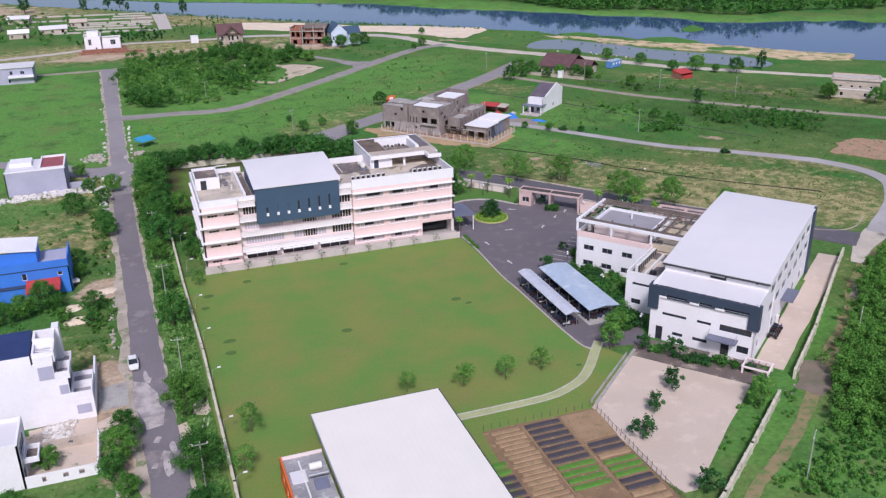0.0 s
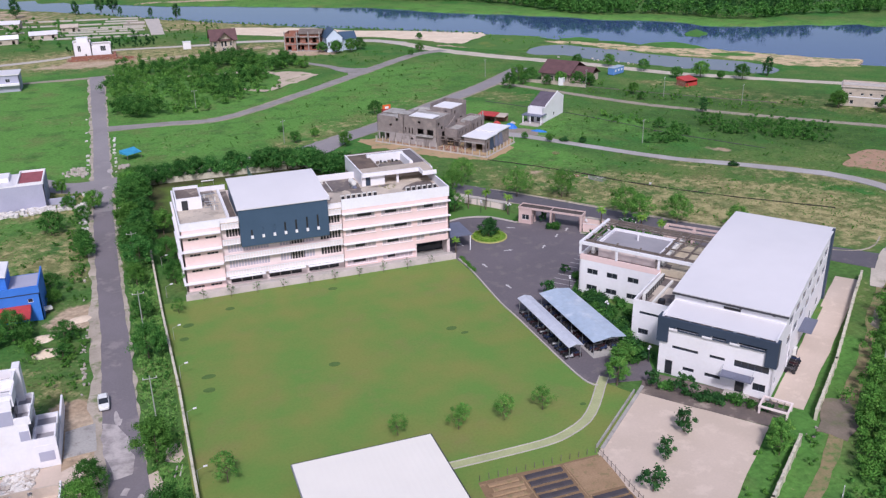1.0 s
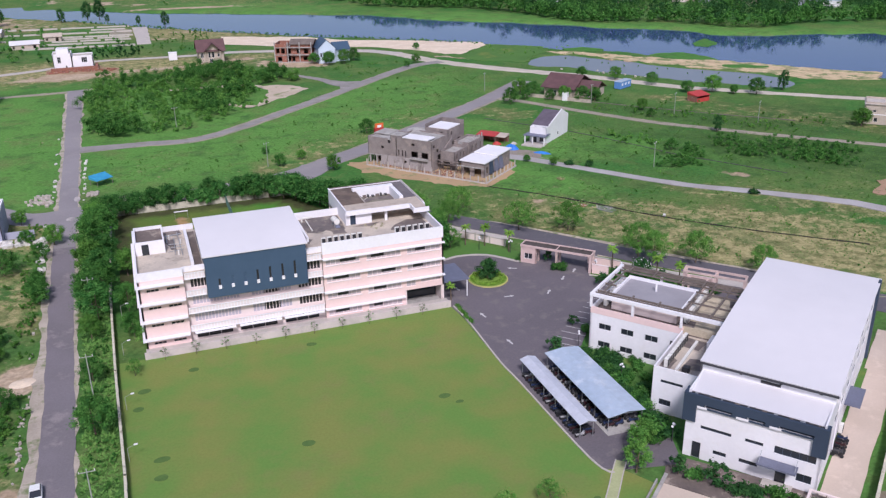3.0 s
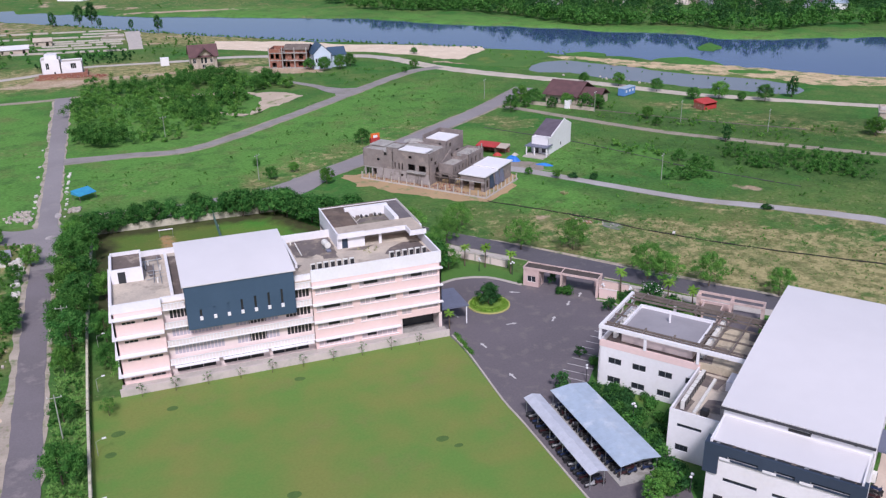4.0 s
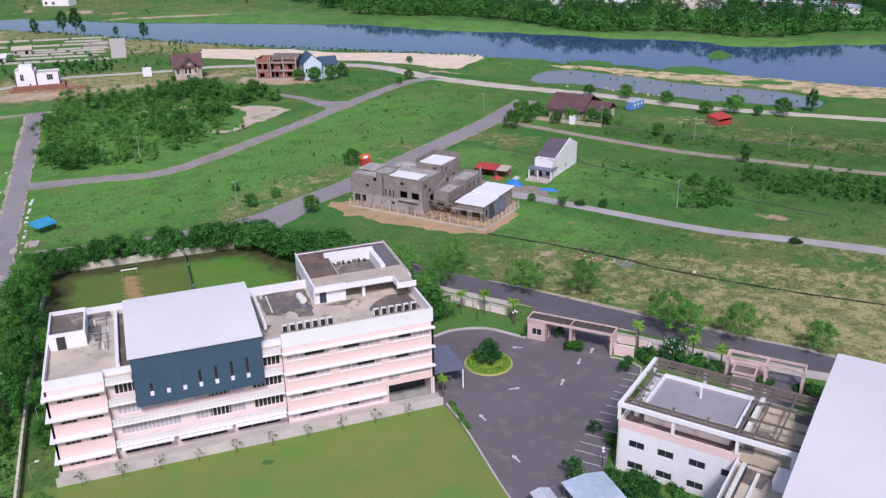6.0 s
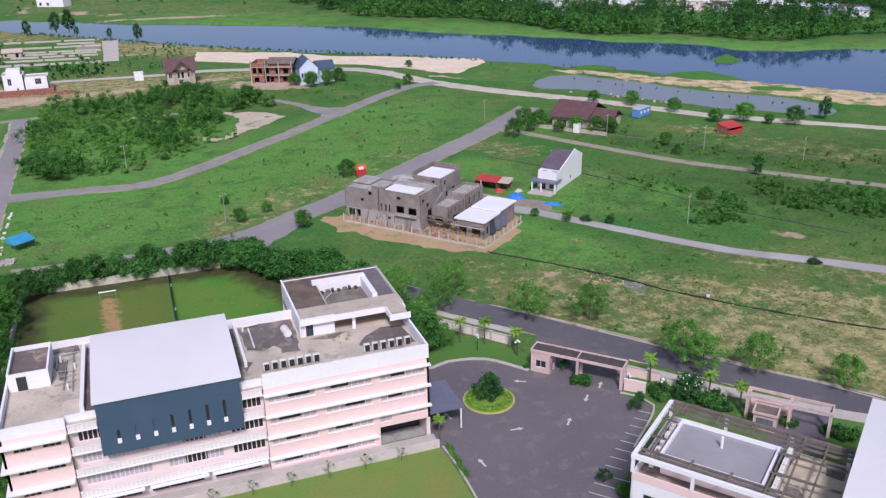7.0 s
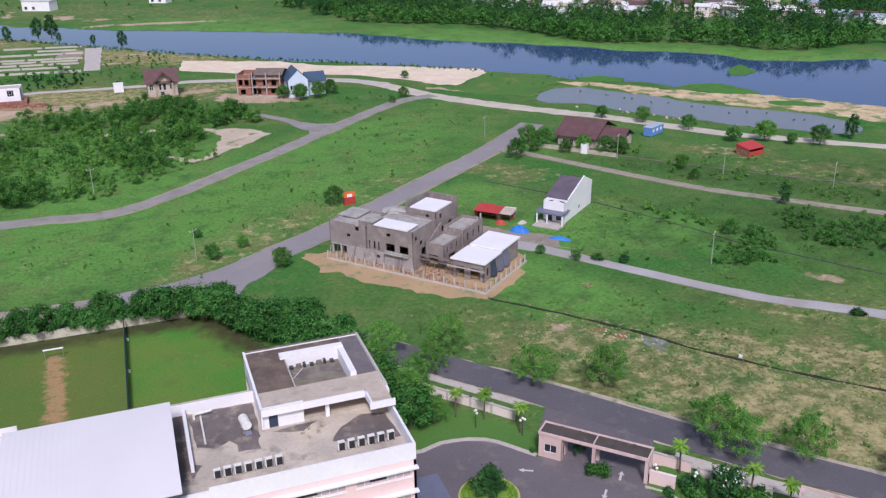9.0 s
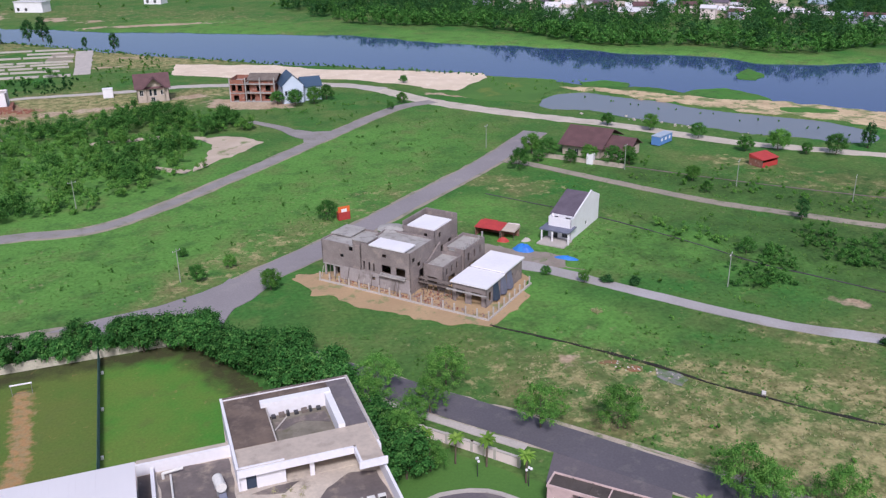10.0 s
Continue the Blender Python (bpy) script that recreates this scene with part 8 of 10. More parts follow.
sheet("grave_court", [(4, 572), (16.6, 570), (16.6, 592), (6, 593)], -0.1, 0.03, surf("dull_pink_court", (0.34, 0.285, 0.25), (0.26, 0.25, 0.17), 0.15, 0.95, 3.0, 0.2), "dull pinkish court between burial terraces", "court", 2.0, 0.8, 12)
sheet("ramp", [(18, 528), (25, 527), (26, 597), (17.4, 597)], -0.1, 0.15, PAVING, "broad pale concrete ramp by the burial ground", "ramp", 4, 0.3, 3)

# roofs among the trees across the river
FAR_HOUSES = []
for i in range(46):
    t = rng.random()
    x, y = 268 + 190 * t + rng.uniform(-12, 12), 640 - 150 * t + rng.uniform(-10, 70)
    FAR_HOUSES.append((x, y))
    w, d, z = rng.uniform(8, 15), rng.uniform(7, 10), rng.uniform(3.5, 7)
    v = thing("village_house", pose(x, y, 0, 0, 0, -40 + rng.uniform(-15, 15)), "distant village house among trees across the river", "house", "houses across the river")
    mat = rng.choice((WHITE, BEIGE, PALE_PINK, LILAC_WALL))
    shell(v, 0, w, 0, d, 0, z, mat, front=[(1, 2.2, z - 2.2, z - 1.0), (w - 3, w - 1.8, z - 2.2, z - 1.0), (w / 2, w / 2 + 1, 0, 2.1)])
    gable(v, 0, w, 0, d, z + 0.1, z + rng.uniform(1.2, 2.6), 0.5, rng.choice((TILE_BROWN, METAL_ROOF, METAL_ROOF, BEIGE, BLUE_ROOF, TILE_DARK)), "x")
for x, y, w in ((-28, 800, 22), (60, 810, 14), (118, 830, 16)):
    v = thing("far_hall", pose(x, y, 0, 0, 0, -30), "long pale building far across the river", "building")
    shell(v, 0, w, 0, 10, 0, 7, WHITE, front=[(2, 4, 1, 3), (8, 10, 1, 3)])
    part("roof", box(-0.5, w + 0.5, -0.5, 10.5, 7, 7.4), METAL_ROOF, v)

# white car on the road
car = thing("car", pose(-8.9, 131.2, 0.07, 0, 0, -87), "small white hatchback parked at the road edge", "car")
bm = bmesh.new()
secs = ((-2.05, 0.62, 0.45, 0.80), (-1.85, 0.80, 0.32, 1.0), (-1.3, 0.84, 0.28, 1.05), (0.6, 0.85, 0.28, 1.0), (1.4, 0.82, 0.28, 0.92), (1.95, 0.70, 0.34, 0.78), (2.05, 0.55, 0.45, 0.68))
prev = None
for x, w, z0, z1 in secs:
    row = [bm.verts.new(p) for p in ((x, -w * 0.94, z0), (x, -w, (z0 + z1) / 2), (x, -w * 0.93, z1), (x, w * 0.93, z1), (x, w, (z0 + z1) / 2), (x, w * 0.94, z0))]
    if prev:
        for k in range(6):
            bm.faces.new((prev[k], row[k], row[(k + 1) % 6], prev[(k + 1) % 6]))
    else:
        bm.faces.new(row)
    prev = row
bm.faces.new(prev[::-1])
bmesh.ops.recalc_face_normals(bm, faces=bm.faces[:])
part("body", bm, CAR_WHITE, car)
bm = bmesh.new()
lo = [bm.verts.new(p) for p in ((-1.75, -0.74, 0.98), (0.95, -0.74, 0.96), (0.95, 0.74, 0.96), (-1.75, 0.74, 0.98))]
hi = [bm.verts.new(p) for p in ((-1.25, -0.60, 1.44), (0.15, -0.60, 1.46), (0.15, 0.60, 1.46), (-1.25, 0.60, 1.44))]
for i in range(4):
    bm.faces.new((lo[i], lo[(i + 1) % 4], hi[(i + 1) % 4], hi[i]))
bm.faces.new(hi)
part("cabin_glass", bm, GLASS, car)
part("roof", prism([(-1.28, -0.62), (0.12, -0.62), (0.12, 0.62), (-1.28, 0.62)], 1.44, 1.50), CAR_WHITE, car)
for x in (-1.3, 1.3):
    for y in (-0.82, 0.66):
        w = part("wheel", tube((x, y, 0.3), (x, y + 0.16, 0.3), 0.31, 0.31, 16), BLACK, car)
        part("rim", tube((x, y - 0.01, 0.3), (x, y + 0.17, 0.3), 0.18, 0.18, 10), STEEL, w)
for y in (-0.5, 0.5):
    part("headlight", box(1.96, 2.02, y - 0.14, y + 0.14, 0.58, 0.72), STEEL, car)
    part("tail_light", box(-2.03, -1.95, y - 0.12, y + 0.12, 0.62, 0.8), RED_SHEET, car)

# ---- trees and plants ----
NRG = np.random.default_rng(7)


def tree(name, m, label, seed, h, spread, trunk_h, leaf_mat, leaf=0.42, clumps=16, per=90, category="tree", group="", flat=0.8, limbs=6, trunk_r=0.16, clump=(0.2, 0.46)):
    """A tapered trunk with limbs that end in leafy clumps."""
    rng = np.random.default_rng(seed)
    t = thing(name, m, label, category, group)
    bm = bmesh.new()
    top = Vector((rng.uniform(-0.3, 0.3), rng.uniform(-0.3, 0.3), h * 0.8))
    fork = Vector((top.x * 0.4, top.y * 0.4, trunk_h))
    tube((0, 0, 0), fork, trunk_r, trunk_r * 0.7, 7, bm)
    tube(fork, top, trunk_r * 0.7, trunk_r * 0.2, 6, bm)
    cs, rs = [], []
    for i in range(clumps):
        w = 2.4 * i + rng.uniform(-0.5, 0.5)
        u = (i + 0.5) / clumps
        z = trunk_h + (h - trunk_h) * (0.15 + 0.8 * u)
        r = spread * math.sqrt(max(0.05, 1 - (1.5 * u - 0.5) ** 2)) * rng.uniform(0.35, 1.0)
        c = Vector((math.cos(w) * r, math.sin(w) * r, z))
        if i < limbs:
            a = fork.lerp(top, rng.uniform(0.0, 0.6))
            tube(a, c, trunk_r * 0.4, trunk_r * 0.12, 5, bm)
        cs.append(c[:]), rs.append(spread * rng.uniform(*clump))
    part("trunk", bm, BARK, t)
    v, f = leaf_cloud(rng, cs, rs, per, leaf, flat)
    part("crown", mesh_from("crown", v, f, leaf_mat), leaf_mat, t)
    return t


def palm(m, label, seed, h):
    rng = np.random.default_rng(seed)
    t = thing("palm_tree", m, label, "palm tree", "palms by the gate")
    part("trunk", tube((0, 0, 0), (0.1, 0.05, h), 0.16, 0.11, 8), BARK, t)
    vs, fs = [], []
    for i in range(26):
        w, up = 2.4 * i, rng.uniform(-0.2, 1.5)
        d, side = np.array([math.cos(w), math.sin(w), 0.0]), np.array([-math.sin(w), math.cos(w), 0.0])
        prev = None
        for j in range(7):
            s = j / 6
            p = np.array([0.1, 0.05, h]) + d * 1.25 * s + np.array([0, 0, 1]) * (up * s - 0.8 * s * s)
            wd = 0.24 * math.sin(math.pi * min(1, s * 0.85 + 0.12))
            k = len(vs)
            vs += [p - side * wd + [0, 0, -0.12 * wd], p + [0, 0, 0.08], p + side * wd + [0, 0, -0.12 * wd]]
            if prev is not None:
                fs += [(prev, k, k + 1, prev + 1), (prev + 1, k + 1, k + 2, prev + 2)]
            prev = k
    part("crown", mesh_from("crown", vs, fs, LEAF_P), LEAF_P, t)
    return t


def plant_copies(protos, places, smin=0.85, smax=1.15, seed=1):
    rng = random.Random(seed)
    for i, (x, y, *s) in enumerate(places):
        k = (s[0] if s else 1.0) * rng.uniform(smin, smax)
        copy_thing(protos[i % len(protos)], pose(x, y, -0.03, 0, 0, rng.uniform(0, 360)) @ Matrix.Scale(k, 4))


def scatter(poly, n, seed, keep=None):
    rng = np.random.default_rng(seed)
    xs, ys = [p[0] for p in poly], [p[1] for p in poly]
    x, y = rng.uniform(min(xs), max(xs), n * 3), rng.uniform(min(ys), max(ys), n * 3)
    ok = inside(x, y, poly)
    x, y = x[ok], y[ok]
    ok = ~inside(x, y, POND) & ~inside(x, y, RIVER) & ~inside(x, y, SAND_FIELD) & ~inside(x, y, SAND_BAR) & (bowls(x, y, BARE_ZONES) < 0.45)
    for q, w in ROAD_LINES:
        d = np.min(np.hypot(x[:, None] - q[None, :, 0], y[:, None] - q[None, :, 1]), axis=1) if len(x) else np.zeros(0)
        ok &= d > w / 2 + 0.6
    return np.stack([x[ok][:n], y[ok][:n]], axis=1)


# broad trees along the road, hedge trees round the sports lawn
ROAD_TREE = "leafy green roadside tree with a dense uneven crown"
protos = [tree("roadside_tree", pose(x, y, -0.03), ROAD_TREE, 30 + i, 6.2 + 0.5 * i, 3.0 + 0.2 * i, 1.7, (LEAF_A, LEAF_B, LEAF_H, LEAF_A)[i], 0.25, 42, 180, group="roadside trees", clump=(0.14, 0.32)) for i, (x, y) in enumerate(((-1.6, 144.5), (-2.0, 113.5), (-0.4, 203.0), (-1.2, 96.0)))]
plant_copies(protos, [(-2.0, 161, 0.6), (-2.4, 177, 0.8), (-1.2, 184, 1.0), (-2.6, 190, 1.0), (-0.4, 196, 1.1), (-2.6, 208, 1.1), (0.6, 212, 1.0), (-2.0, 219, 1.1), (-0.2, 227, 1.2), (-1.6, 234, 1.1), (1.6, 240, 1.1), (4.4, 186, 0.8), (5.0, 175, 0.8), (4.6, 204, 0.9), (-1.6, 86, 0.9), (-1.0, 240.5, 0.9)], seed=2)
HEDGE = "dense green boundary tree with broad leaves"
hedge = [tree("boundary_tree", pose(x, y, -0.03), HEDGE, 50 + i, 5.0 + 0.4 * i, 2.9, 1.3, LEAF_H, 0.34, 22, 260, group="boundary trees", clump=(0.22, 0.42)) for i, (x, y) in enumerate(((8, 244.8), (20, 246), (33, 244.4)))]
plant_copies(hedge, [(3, 246), (12, 246.4), (15.6, 245), (24, 244.6), (28.5, 245.8), (37, 243.4, 1.05), (41, 243.6, 1.1), (44.4, 241.6, 1.15), (47, 238.6, 1.15), (49.5, 235.4, 1.15), (52, 232.6, 1.1), (54, 228.6, 1.2), (56.6, 225.4, 1.2), (59, 221.4, 1.2), (61.6, 218.4, 1.2), (5.4, 243.4, 0.7), (34.6, 247.6, 1.0), (26.4, 247.8, 1.0), (47.8, 245.4, 0.9), (57.4, 234.6, 1.0), (61.4, 229.6, 1.0), (65, 215.4, 1.2), (64.4, 209, 1.1), (66.4, 222.8, 1.0), (67.4, 203.4, 1.2), (66.4, 197.2, 1.1), (69.2, 192.6, 1.1), (64.6, 191.2, 0.9)], seed=3)

# lighter trees along the front road
FRONT_TREE = "young feathery green street tree beside the front road"
front = [tree("street_tree", pose(x, y, -0.03), FRONT_TREE, 70 + i, 7.2, 4.0, 1.4, LEAF_F, 0.22, 60, 120, group="trees along the front road", clump=(0.10, 0.27)) for i, (x, y) in enumerate(((91.6, 197.2), (102.2, 192.8), (118.2, 165.5)))]
plant_copies(front, [(108.8, 173.0, 1.15), (110.2, 169.2, 1.0), (127.9, 156.4, 0.9), (82.6, 213.6, 0.9), (68.8, 209.8, 0.85), (70.6, 199.2, 0.9), (72.8, 193.0, 0.7), (73.6, 204.0, 0.8), (77.6, 207.0, 0.8), (71.6, 215.4, 0.9)], 0.92, 1.08, seed=4)
p0 = palm(pose(80.4, 191.2, 0), "slim palm with a bright green crown by the gate", 3, 4.6)
for x, y, s in ((84.0, 186.0, 1.0), (76.6, 193.4, 0.95), (100.2, 169.2, 1.0), (105.9, 161.6, 1.0), (108.4, 157.2, 0.95), (73.4, 196.4, 0.9), (63.2, 166.8, 0.8)):
    copy_thing(p0, pose(x, y, 0, 0, 0, x * 37 % 360) @ Matrix.Scale(s, 4))

tree("corner_tree", pose(81.0, 85.4, 0), "bright bushy young tree at the sand yard corner", 170, 4.2, 1.9, 0.8, LEAF_F, 0.24, 26, 110, clump=(0.16, 0.34))
tree("shelter_tree", pose(70.2, 110.9, 0), "young bright green tree beside the motorbike shelter", 171, 4.8, 1.7, 1.3, LEAF_F, 0.22, 24, 100, clump=(0.16, 0.34))

# lawn saplings
SAP = "thin young tree with sparse green crown on the lawn"
saps = [tree("sapling", pose(x, y, 0), SAP, 90 + i, 4.2, 1.7, 1.2, LEAF_F, 0.2, 18, 70, group="saplings on the lawn", trunk_r=0.07, limbs=8) for i, (x, y) in enumerate(((53.9, 105.6), (47.4, 105.2)))]
plant_copies(saps, [(40.1, 105.3, 0.9), (31.3, 107.0, 0.8), (6.7, 105.0, 1.1), (4.4, 95.6, 1.2), (6.9, 170.2, 0.8), (4.6, 160.0, 0.7), (41.6, 107.6, 0.7)], seed=5)
twig = tree("terrace_sapling", pose(9.6, 163.9, 0), "thin almost bare sapling in front of the school terrace", 96, 2.6, 0.9, 0.9, LEAF_A, 0.16, 7, 16, group="saplings by the terrace", trunk_r=0.05, limbs=8)
plant_copies([twig], [(14.8 + i * 5.2, 163.9) for i in range(9)], seed=6)
big = tree("yard_tree", pose(68.0, 107.6, 0), "bright green tree by the path end", 110, 4.8, 1.9, 1.2, LEAF_F, 0.24, 26, 110, clump=(0.15, 0.34))
plant_copies([big], [(79.4, 83.4, 1.0), (72.0, 112.5, 0.9)], seed=7)
bloom = tree("frangipani_tree", pose(103.2, 163.2, 0), "dark frangipani tree dotted with white flowers by the wall", 113, 4.2, 2.2, 1.0, LEAF_D, 0.4, 14, 70, trunk_r=0.1, limbs=9)
part("flowers", mesh_from("flowers", *leaf_cloud(np.random.default_rng(9), [(0.3 * i - 1.2, 1.2 * math.sin(i * 2.2), 3.2 + 0.5 * math.cos(i)) for i in range(9)], [0.9] * 9, 9, 0.26), WHITE), WHITE, bloom, "white flower clusters")
dark = tree("frangipani_tree", pose(70.4, 92.8, 0), "small dark tree on the sand yard", 112, 3.6, 1.7, 0.9, LEAF_D, 0.42, 10, 55, group="trees on the sand yard", trunk_r=0.09, limbs=9)
plant_copies([dark], [(64.4, 88.4, 0.95), (58.8, 82.8, 1.15), (60.2, 69.4, 1.2), (76.2, 101.2, 0.9), (73.0, 105.2, 0.8), (72.4, 140.8, 1.0), (94.0, 163.0, 0.8), (103.6, 164.2, 1.0), (80.4, 149.4, 0.7), (89.6, 178.0, 0.7), (98.8, 166.2, 0.5), (106.6, 160.4, 0.7)], seed=8)


def shrub(m, label, seed, r, leaf_mat, leaf=0.3, clumps=9, per=80, group="", height=0.9):
    rng = np.random.default_rng(seed)
    s = thing("shrub", m, label, "shrub", group)
    cs = [(rng.uniform(-r, r) * 0.7, rng.uniform(-r, r) * 0.7, height * rng.uniform(0.35, 0.9)) for _ in range(clumps)]
    v, f = leaf_cloud(rng, cs, [r * rng.uniform(0.3, 0.5) for _ in cs], per, leaf, 0.9)
    part("foliage", mesh_from("foliage", v, f, leaf_mat), leaf_mat, s)
    bm = bmesh.new()
    for i in range(4):
        tube((0, 0, 0), Vector(cs[i]), 0.05, 0.02, 5, bm)
    part("stems", bm, BARK, s)
    return s


bush = [shrub(pose(78.0, 98.8, 0), "rounded green shrub in front of the sports hall", 120, 1.5, LEAF_D, 0.36, 10, 80, "shrubs", 1.5), shrub(pose(81.8, 96.4, 0), "rounded green shrub with broad leaves", 121, 1.5, LEAF_A, 0.36, 10, 80, "shrubs", 1.6)]
plant_copies(bush, [(79.6, 97.6), (83.6, 94.8, 0.8), (76.6, 101.0, 0.7), (74.4, 103.6, 0.8), (85.2, 93.0, 0.8)], seed=9)
plant_copies(bush, [(76.4 + 0.9 * (i % 3), 119 + i * 1.25, 0.8 + 0.35 * ((i * 7) % 5) / 4) for i in range(17)], seed=10)
plant_copies(bush, [(x, y, 0.95) for x, y in scatter([(77, 117), (80, 119), (86.5, 128.5), (79.5, 140), (77.6, 138)], 24, 150)], 0.7, 1.3, seed=19)
plant_copies(bush, [(x, y, 1.0) for x, y in scatter([(98, 165.5), (100.5, 168), (107, 160.6), (105, 157.4)], 14, 151)], 0.5, 1.2, seed=20)
plant_copies(bush, [(77.0, 117.0, 1.2), (75.2, 114.8, 1.3), (76.6, 113.2, 1.1), (73.8, 112.6, 1.0), (79.6, 137.4, 1.0), (81.4, 146.2, 0.9), (96.4, 166.0, 0.7), (101, 167, 0.7), (104.6, 163.4, 0.7), (99.1, 164.0, 0.9), (106.4, 158.2, 0.9), (89.8, 172.8, 1.0), (89.0, 173.8, 0.8), (112.4, 151.0, 1.0), (117.4, 146.4, 1.1), (118.4, 145.0, 1.0), (116.6, 147.8, 0.8), (83.6, 181.0, 0.4)], seed=11)
ring = np.linspace(0, 2 * math.pi, 30, endpoint=False)
v, f = leaf_cloud(NRG, [(74.0 + 3.1 * math.cos(w), 174.0 + 3.1 * math.sin(w), 0.55) for w in ring], [0.55] * 30, 110, 0.22)
tagged(part("island_hedge", mesh_from("island_hedge", v, f, leafy("lime_hedge", (0.17, 0.33, 0.045), (0.24, 0.42, 0.065), (0.32, 0.48, 0.10))), LEAF_B), "clipped yellow-green hedge ring on the roundabout", "hedge")
isl = tree("island_bush", pose(74.0, 174.2, 0.25), "dense dark green conical bush on the roundabout", 130, 4.2, 2.1, 0.3, LEAF_D, 0.28, 22, 260, "bush")
v, f = leaf_cloud(NRG, [(63.6 + 0.15 * math.sin(i), 164.8 - i * 0.5, 0.4) for i in range(16)], [0.42] * 16, 90, 0.2)
tagged(part("kerb_hedge", mesh_from("kerb_hedge", v, f, LEAF_B), LEAF_B), "low clipped green hedge at the yard corner", "hedge")

# trees in the lots and fields
LOT = "rounded wild green tree among the grass"
lot = [tree("wild_tree", pose(x, y, -0.03), LOT, 140 + i, 4.6 + i * 0.6, 2.5 + 0.25 * i, 0.9, LEAF_A if i != 1 else LEAF_B, 0.24, 34, 170, group="wild trees", clump=(0.15, 0.34)) for i, (x, y) in enumerate(((-12.5, 199), (-11.4, 104.8), (-20, 214)))]
plant_copies(lot, [(-12.2, 196, 0.9), (-10.8, 229, 0.9), (-13.0, 221, 0.8), (-16.8, 231.6, 0.8), (-19.0, 246, 0.7), (-24.0, 160.0, 1.0), (-22.0, 158.6, 0.8), (-27.4, 157.4, 1.0), (-30.6, 155.8, 0.9), (-33.4, 156.8, 0.9), (-17.6, 174, 0.6), (-18.6, 180.4, 0.6), (-15.4, 149.6, 0.7), (-20.4, 152.8, 0.6), (-15.2, 156.4, 0.6), (-17.2, 125.8, 0.5), (-20.8, 106.0, 0.75), (-10.6, 109.6, 0.8), (-12.4, 100.2, 0.8), (-10.6, 96.2, 0.7), (-24.6, 97, 0.7), (-13.0, 207, 0.6), (62.3, 261.2, 0.9), (82.4, 297.6, 0.8), (48.7, 271.2, 0.7), (56.2, 275.8, 0.6), (143.6, 318.0, 1.0), (117.2, 247.2, 0.5), (122.8, 241.0, 0.5), (163.0, 241.6, 0.6)], seed=12)
plant_copies(lot, [(192, 352), (201.8, 341.0), (210.0, 326.0), (214.6, 308.2, 1.1), (223.6, 304.6, 1.2), (236.4, 294.6, 1.1), (229.0, 298.6, 0.8), (153.4, 330.6, 1.1), (156.8, 325.8, 1.2), (151.6, 322.2, 0.9), (165.2, 316.4, 0.9), (170.2, 311.2, 0.9), (174.4, 309.0, 0.8), (176.8, 313.4, 0.9), (160.0, 317.8, 0.7), (99.4, 424.6, 1.3), (106.8, 425.6, 1.3), (112.8, 430.6, 1.1), (93.4, 430.0, 1.0), (138.0, 413.0, 0.7), (131.0, 404.6, 0.5), (150, 449, 0.8), (236.0, 241.0, 1.2), (246.4, 229.8, 1.1), (257, 240, 1.0), (182.6, 289.6, 0.8), (180.0, 279.8, 0.6), (47.0, 286, 0.5)], seed=13)
pine = tree("casuarina_tree", pose(188.4, 253.6, -0.03), "dark narrow conifer-like tree in the fields", 150, 5.6, 1.5, 0.5, LEAF_D, 0.36, 18, 70, flat=1.3)
plant_copies([pine], [(-8.5, 646, 2.4), (-1.0, 644, 2.3), (36.6, 589.6, 1.8), (250.6, 296.8, 1.3), (21.7, 608, 1.1), (3.6, 627, 1.0), (-24, 640, 1.8), (-60, 640, 2.0)], seed=14)


def woods(name, label, centres, hmin, hmax, leaf, per, mat, seed, category="woods", low=0.25, wide=0.40):
    """A stretch of woods that nobody could count: clumps of leaves at many heights, with short stems under them."""
    rng = np.random.default_rng(seed)
    cs, rs = [], []
    for x, y in centres:
        h = rng.uniform(hmin, hmax)
        k = max(3, int(h * 0.9))
        for j in range(k):
            u = low + (1 - low) * (j + 0.5) / k
            r = h * wide * math.sqrt(max(0.1, 1 - (1.6 * u - 0.8) ** 2))
            cs.append((x + rng.normal() * r * 0.8, y + rng.normal() * r * 0.8, h * u * 0.92)), rs.append(h * rng.uniform(0.14, 0.24))
    v, f = leaf_cloud(rng, cs, rs, per, leaf, 0.85)
    return tagged(part(name, mesh_from(name, v, f, mat), mat), label, category, kind="stuff")


SCRUB = [(-5, 420), (-5, 340), (0, 324), (24, 324), (50, 348), (60, 354), (57, 372), (66, 390), (84, 394), (78, 410), (56, 420), (44, 434), (8, 430)]
pts = scatter(SCRUB, 380, 61)
pts = pts[[noise.noise((x * 0.09, y * 0.09, 3.1)) > -0.22 - 0.25 * (y > 360) for x, y in pts]]
pts = pts[~inside(pts[:, 0], pts[:, 1], CLEARING)]
mood = np.array([noise.noise((x * 0.07, y * 0.07, 7.7)) for x, y in pts])
woods("scrub_wood", "thicket of taller dark trees in the scrub wood", pts[mood > 0.18], 4.4, 7.4, 0.46, 150, LEAF_A, 61, low=0.25, wide=0.42)
pts = pts[mood <= 0.18]
woods("scrub_wood", "scrub wood of rounded mid-green trees", pts[::3], 3.6, 6.2, 0.42, 150, LEAF_F, 62, low=0.2, wide=0.44)
woods("scrub_wood", "scrub wood of rounded bright green trees", pts[1::3], 3.0, 5.4, 0.40, 150, LEAF_F, 63, low=0.2, wide=0.46)
woods("scrub_wood", "low bright bushes in the scrub wood", pts[2::3], 1.2, 3.2, 0.36, 130, LEAF_F, 69, low=0.1, wide=0.6)
